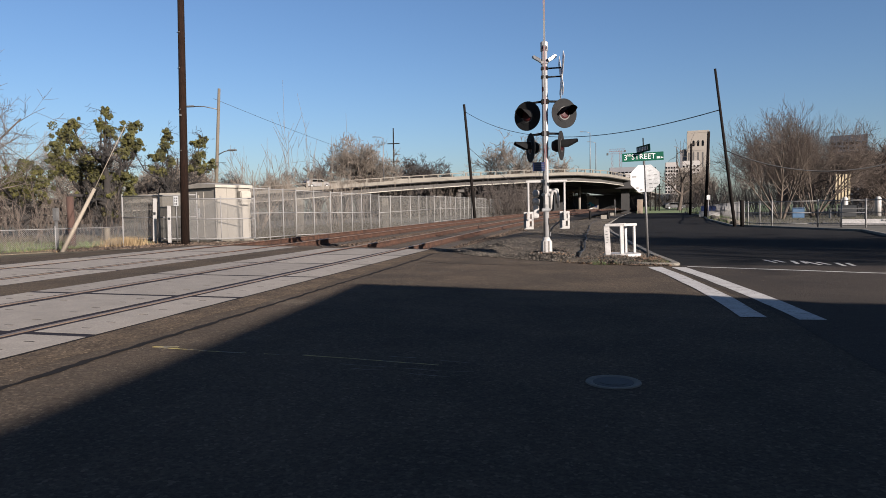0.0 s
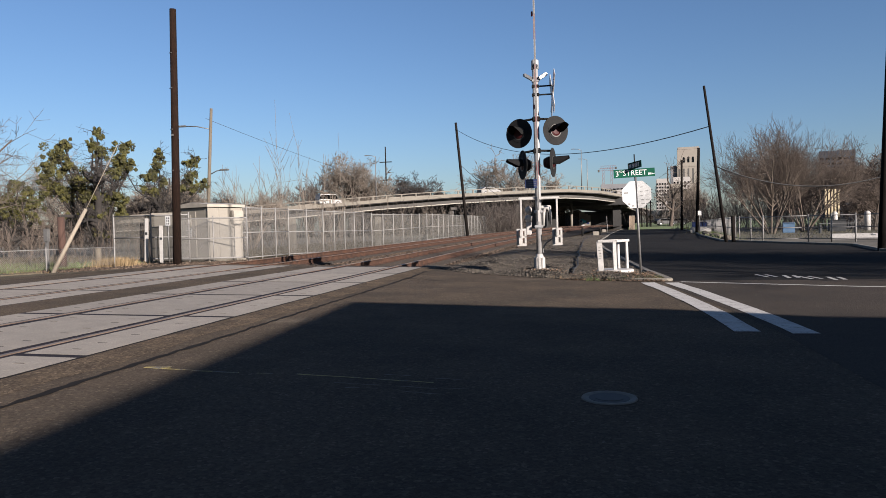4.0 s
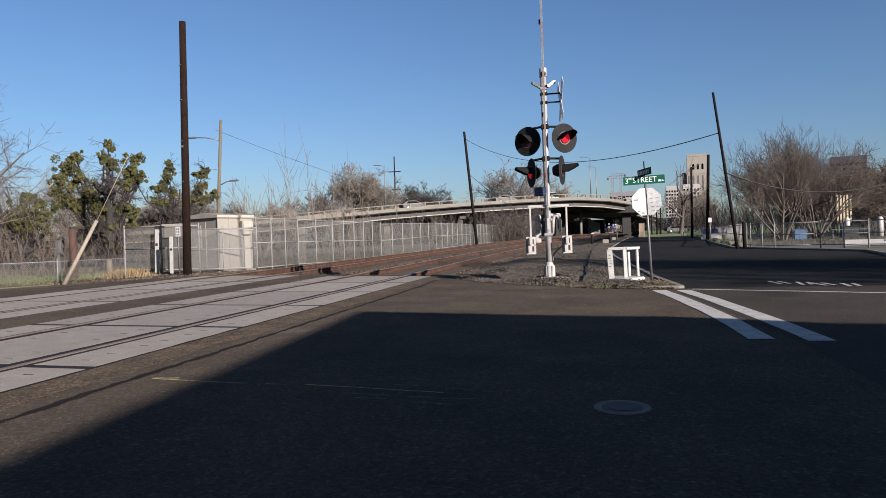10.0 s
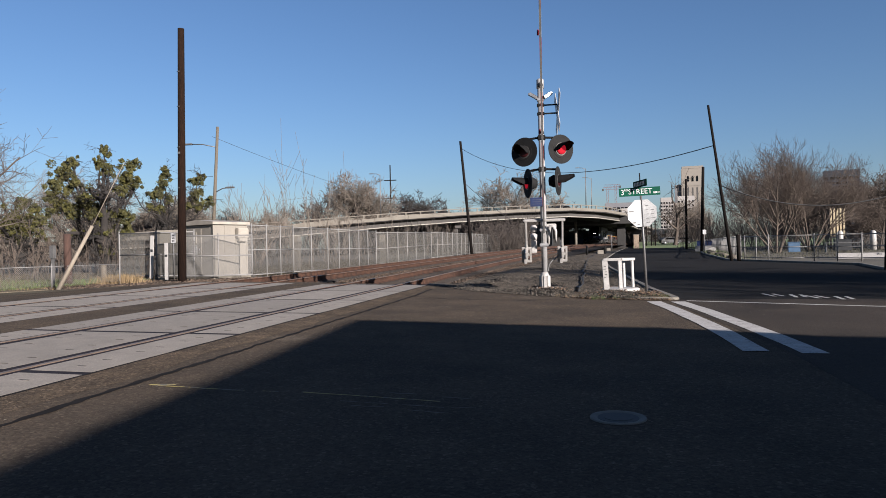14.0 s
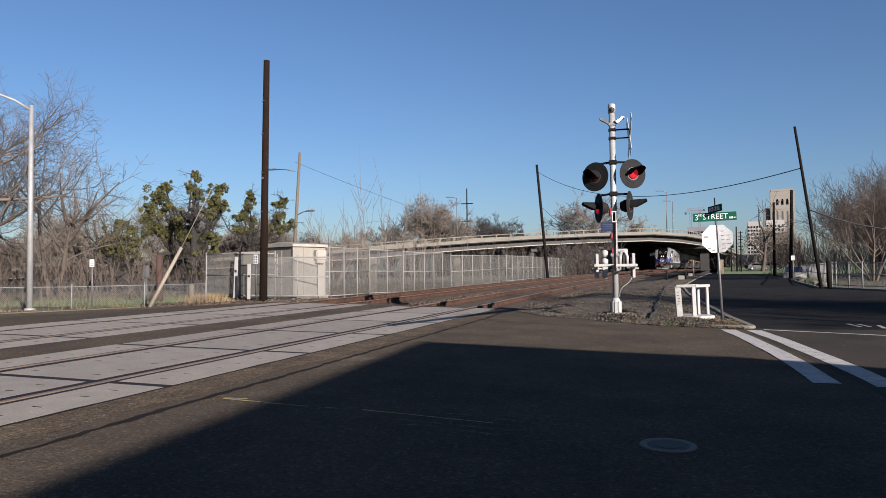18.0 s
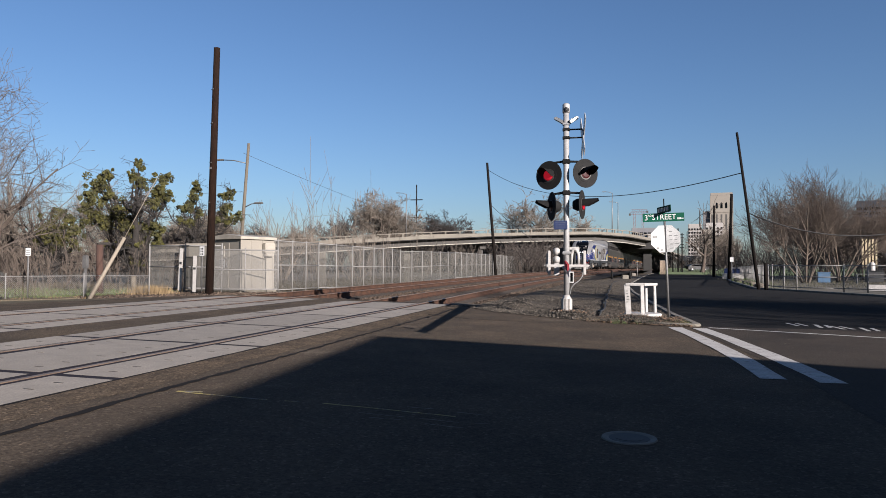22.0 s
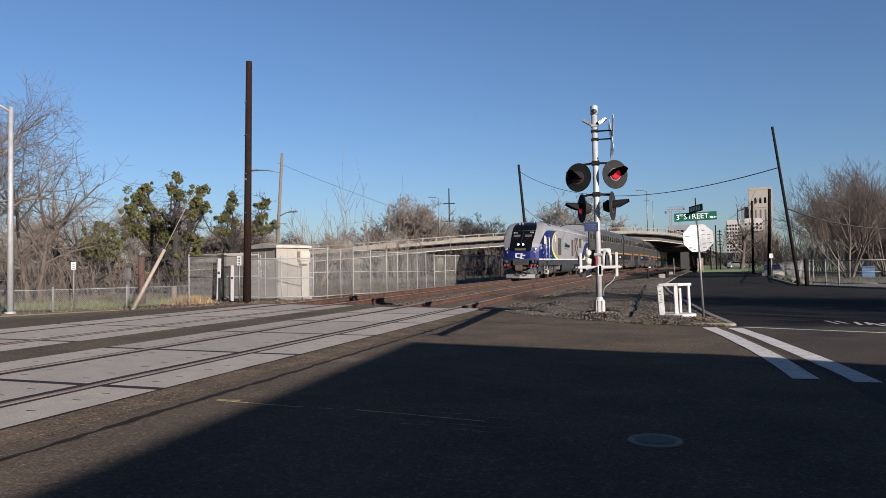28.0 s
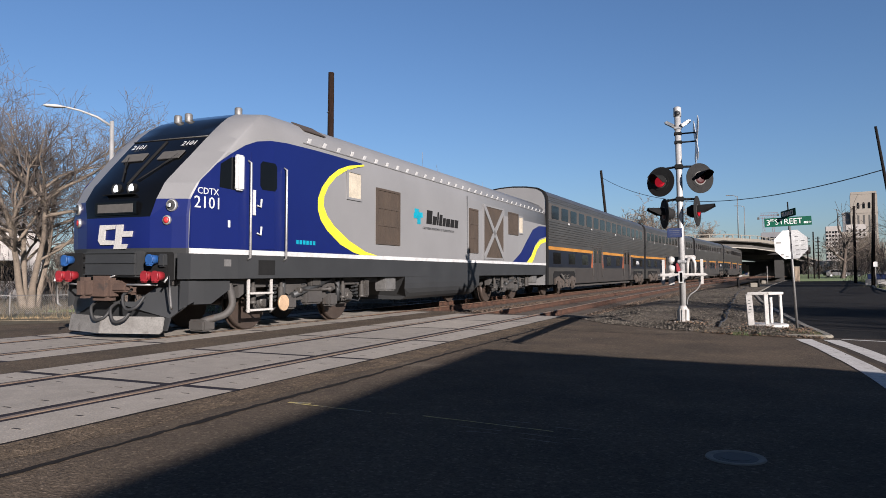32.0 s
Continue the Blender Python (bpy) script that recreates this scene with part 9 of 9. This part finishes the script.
# ---------------------------------------------------------------- bilevel passenger car (front end at y = 0, length 25.7)
def build_car():
    car = empty("passenger_car", pose(0, 0, 0), "stainless steel bilevel passenger car with blue and orange stripes", "railway car", "cars of the train")
    L = 25.6
    bm = bmesh.new()
    sec = [(1.52, 0.52), (1.52, 4.25), (1.49, 4.45), (1.38, 4.66), (1.1, 4.82), (0.6, 4.90), (0, 4.93)]
    outline = [(x, z) for x, z in sec] + [(-x, z) for x, z in sec[-2::-1]]
    prism(bm, outline, "y", 0.15, L)
    for f in bm.faces:
        f.smooth = False
    body = part("body", bm, STEEL_CAR, car)
    for y in (0.02, L + 0.02):
        bm = bmesh.new()
        prism(bm, [(x * 0.995, z - 0.01) for x, z in outline], "y", y - 0.06, y + 0.14)
        part("end_wall", bm, SILVER, body)
        bm = bmesh.new()
        for (x0, z0), (x1, z1) in zip(outline, outline[1:]):
            prism(bm, [(x0, z0), (x1, z1), (x1 * 1.025, z1 + 0.035), (x0 * 1.025, z0 + 0.035 * (z0 > 1))], "y", y - 0.1, y + 0.16)
        part("end_frame", bm, BLACKM, body)
    for s in (-1, 1):
        # flutes
        bm = bmesh.new()
        for k in range(9):
            z = 2.44 + k * 0.115
            box(bm, min(s * 1.52, s * 1.545), max(s * 1.52, s * 1.545), 0.3, L - 0.1, z, z + 0.06)
        part("fluting", bm, STEEL_CAR, body)["kind"] = "stuff"
        bm = bmesh.new()
        for k in range(3):
            z = 4.30 + k * 0.09
            box(bm, min(s * (1.515 - k * 0.02), s * (1.53 - k * 0.02)), max(s * (1.515 - k * 0.02), s * (1.53 - k * 0.02)), 0.3, L - 0.1, z, z + 0.03)
        part("roof_ridge", bm, STEEL_CAR, body)["kind"] = "stuff"
        band = plate("window_band", [(0.35, 3.48), (L - 0.2, 3.48), (L - 0.2, 4.20), (0.35, 4.20)], TRUCK, body, s, 1.521, 0.006)
        bm = bmesh.new()
        prism(bm, [(0, 3.58), (0.06, 3.52), (1.10, 3.52), (1.16, 3.58), (1.16, 4.06), (1.10, 4.12), (0.06, 4.12), (0, 4.06)], "x", s * 1.525, s * 1.535)
        me = finish(bm, "window", CAR_GLASS)
        for k in range(15):
            ob = new("window", me)
            ob.parent = band
            ob.matrix_basis = pose(0, 0.75 + k * 1.63, 0)
        plate("orange_stripe", [(0.3, 2.10), (L - 0.1, 2.10), (L - 0.1, 2.25), (0.3, 2.25)], CAR_ORANGE, body, s, 1.521, 0.006)
        for a, b in ((0.3, 8.2), (11.4, 17.0), (20.0, L - 0.1)):
            pnl = plate("blue_panel", [(a, 1.30), (b, 1.30), (b, 2.09), (a, 2.09)], CAR_BLUE, body, s, 1.521, 0.006)
            n = max(1, int((b - a) / 2.6))
            for k in range(n):
                y = a + (b - a) * (k + 0.5) / n
                plate("window", [(y - 0.6, 1.46), (y + 0.6, 1.46), (y + 0.6, 1.98), (y - 0.6, 1.98)], CAR_GLASS, pnl, s, 1.528, 0.006)
        plate("skirt", [(4.9, 0.50), (20.9, 0.50), (20.9, 1.26), (4.9, 1.26)], CAR_SKIRT, body, s, 1.521, 0.006)
        for c in (9.8, 18.5):
            for dy in (-0.56, 0.56):
                dr = plate("door", [(c + dy - 0.53, 0.58), (c + dy + 0.53, 0.58), (c + dy + 0.53, 2.60), (c + dy - 0.53, 2.60)], CAR_SKIRT, body, s, 1.521, 0.012)
                plate("door_window", [(c + dy - 0.25, 1.6), (c + dy + 0.25, 1.6), (c + dy + 0.25, 2.35), (c + dy - 0.25, 2.35)], CAR_GLASS, dr, s, 1.533, 0.006)
            plate("orange_flash", [(c - 1.55, 1.30), (c - 1.12, 1.30), (c - 1.12, 2.09), (c - 1.25, 2.09)], CAR_RED, body, s, 1.527, 0.006)
            plate("orange_flash", [(c + 1.12, 1.30), (c + 1.55, 1.30), (c + 1.25, 2.09), (c + 1.12, 2.09)], CAR_RED, body, s, 1.527, 0.006)
            bm = bmesh.new()
            for dy in (-1.14, 1.14):
                tube(bm, [(s * 1.55, c + dy, 0.8), (s * 1.57, c + dy, 0.85), (s * 1.57, c + dy, 2.2), (s * 1.55, c + dy, 2.25)], 0.018, 6)
            part("handrail", bm, GEAR, body)["kind"] = "stuff"
        for k in range(4):
            plate("number_bar", [(22.2 + k * 0.28, 1.62), (22.4 + k * 0.28, 1.62), (22.4 + k * 0.28, 1.85), (22.2 + k * 0.28, 1.85)], SIGN_WHITE, body, s, 1.528, 0.005)
        for y in (3.5, 8.2, 14.6, 20.8):
            plate("marker_light", [(y, 3.38), (y + 0.22, 3.38), (y + 0.22, 3.46), (y, 3.46)], SIGN_WHITE, body, s, 1.545, 0.02)
        # openings over the bogies: flat plates, black for the shade inside
        for a, b in ((1.0, 4.85), (20.95, 24.8)):
            plate("bogie_opening", [(a, 0.50), (b, 0.50), (b, 0.98), (b - 0.15, 1.12), (a + 0.15, 1.12), (a, 0.98)], BLACKM, body, s, 1.521, 0.005)
            c = (a + b) / 2
            bm = bmesh.new()
            prism(bm, [(c - 1.75, 0.50), (c - 1.55, 0.66), (c - 0.95, 0.66), (c - 0.55, 0.36), (c + 0.55, 0.36), (c + 0.95, 0.66), (c + 1.55, 0.66), (c + 1.75, 0.50), (c + 1.78, 0.78), (c + 1.2, 0.90), (c + 0.7, 0.74), (c - 0.7, 0.74), (c - 1.2, 0.90), (c - 1.78, 0.78)], "x", s * 1.53, s * 1.60)
            side = part("side_frame", bm, BOGIE_RUST, body, "rusty brown bogie side frame")
            for dy in (-1.2, 1.2):
                bm = bmesh.new()
                rbox(bm, min(s * 1.53, s * 1.65), max(s * 1.53, s * 1.65), c + dy - 0.2, c + dy + 0.2, 0.28, 0.66, 0.04)
                disc(bm, (s * 1.66, c + dy, 0.46), (1, 0, 0), 0.13, 0.05, 14)
                part("axle_box", bm, BOGIE_RUST, side)
            for dy in (-0.3, 0.3):
                bm = bmesh.new()
                spring(bm, s * 1.57, c + dy, 0.44, 0.95, 0.085, 5, 0.022)
                part("coil_spring", bm, GEAR, side)
            bm = bmesh.new()
            tube(bm, [(s * 1.62, c - 0.9, 0.98), (s * 1.62, c - 0.2, 0.60), (s * 1.62, c - 0.1, 0.56)], [0.045, 0.045, 0.025], 10)
            part("damper", bm, GEAR, side)
    bogie(car, 1.9, 4.3, False)
    bogie(car, 21.6, 24.0, False)
    bm = bmesh.new()
    rbox(bm, -0.55, 0.55, -0.18, 0.1, 1.0, 3.4, 0.05)
    part("gangway", bm, CABLE, car)
    bm = bmesh.new()
    rbox(bm, -1.3, 1.3, 5.0, 20.8, 0.32, 0.52, 0.03)
    part("underframe", bm, TRUCK, car)
    return car

LOCO = build_loco()
CARS = [build_car()]
for i in range(3):
    CARS.append(copy_thing(CARS[0], pose(0, 0, 0)))
build_panels()
build_stones()

# ---------------------------------------------------------------- motion
FRONT = [(0, 296.8), (3, 264.3), (6, 232.0), (9, 202.6), (13, 171.5), (16, 150.9), (18, 135.4), (20, 117.6), (22, 100.0), (24, 83.2), (26.5, 62.0), (27, 57.4), (28, 48.3), (29, 38.25), (30, 28.05), (31, 17.8), (32, 8.2)]


def front_at(t):
    """Where the train's nose is along the track, by smooth steps between the known times."""
    for i in range(len(FRONT) - 1):
        a, b = FRONT[i], FRONT[i + 1]
        if a[0] <= t <= b[0]:
            m = [0, 0]
            for k, j in enumerate((i, i + 1)):
                p, q = FRONT[max(j - 1, 0)], FRONT[min(j + 1, len(FRONT) - 1)]
                m[k] = (q[1] - p[1]) / (q[0] - p[0])
            h, u = b[0] - a[0], (t - a[0]) / (b[0] - a[0])
            return ((2 * u ** 3 - 3 * u ** 2 + 1) * a[1] + (u ** 3 - 2 * u ** 2 + u) * h * m[0] + (-2 * u ** 3 + 3 * u ** 2) * b[1] + (u ** 3 - u ** 2) * h * m[1])
    return FRONT[-1][1]


RAIL_Z = gz(TRACKS[1]) + 0.008


def on_track(y0, b0, b1):
    """Pose of a vehicle whose front lies at y0 and whose bogies lie b0 and b1 behind it."""
    p = [Vector((TRACKS[1] + drift(y0 + b), y0 + b, RAIL_Z + rise(y0 + b))) for b in (b0, b1)]
    d = (p[1] - p[0]).normalized()
    yaw = math.degrees(math.atan2(-d.x, d.y))
    o = p[0] - d * b0
    return pose(o.x, o.y, o.z, math.degrees(math.asin(d.z)), 0.86, yaw)


GATE_ANGLE = [(0, 87), (12.3, 87), (12.8, 83), (13.5, 71), (14.5, 49), (15.5, 29.5), (16, 22.6), (16.5, 16.7), (17, 12), (17.5, 8), (18, 5.2), (18.5, 4.1), (19, 2.9), (19.5, 0.8), (20, -1.1), (21, -0.6), (22, -1.0), (24, -0.5), (28, 0.0), (32, 0.0)]


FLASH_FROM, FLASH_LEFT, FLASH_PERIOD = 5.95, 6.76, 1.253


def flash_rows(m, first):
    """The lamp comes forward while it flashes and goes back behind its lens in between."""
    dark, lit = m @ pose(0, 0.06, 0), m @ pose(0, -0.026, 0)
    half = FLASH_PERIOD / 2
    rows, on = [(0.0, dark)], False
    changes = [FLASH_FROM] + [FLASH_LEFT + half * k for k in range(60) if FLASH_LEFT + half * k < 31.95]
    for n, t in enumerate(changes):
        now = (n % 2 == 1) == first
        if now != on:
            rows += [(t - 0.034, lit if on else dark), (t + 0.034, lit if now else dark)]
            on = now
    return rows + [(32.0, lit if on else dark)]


def motions():
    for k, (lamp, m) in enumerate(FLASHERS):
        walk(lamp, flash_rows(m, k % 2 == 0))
    walk(GATE, [(t, pose(*GATE_PIVOT, -a, 0, 0)) for t, a in GATE_ANGLE])
    ts = [0.5 * i for i in range(65)]
    walk(LOCO, [(t, on_track(front_at(t), 4.0, 17.0)) for t in ts])
    walk(VAN, [(t, deck_at(80.0 + 7.5 * t)) for t in range(33)])
    for thing, s0, v in ((CAR, 59.5, 8.2), (CAR_AHEAD, 106.5, 8.4), (CAR_BEHIND, 28.0, 9.5)):
        walk(thing, [(t, deck_at(s0 + v * t)) for t in range(33)])
    for i, c in enumerate(CARS):
        off = 21.9 + 26.0 * i
        walk(c, [(t, on_track(front_at(t) + off, 3.8, 22.0)) for t in ts])


motions()
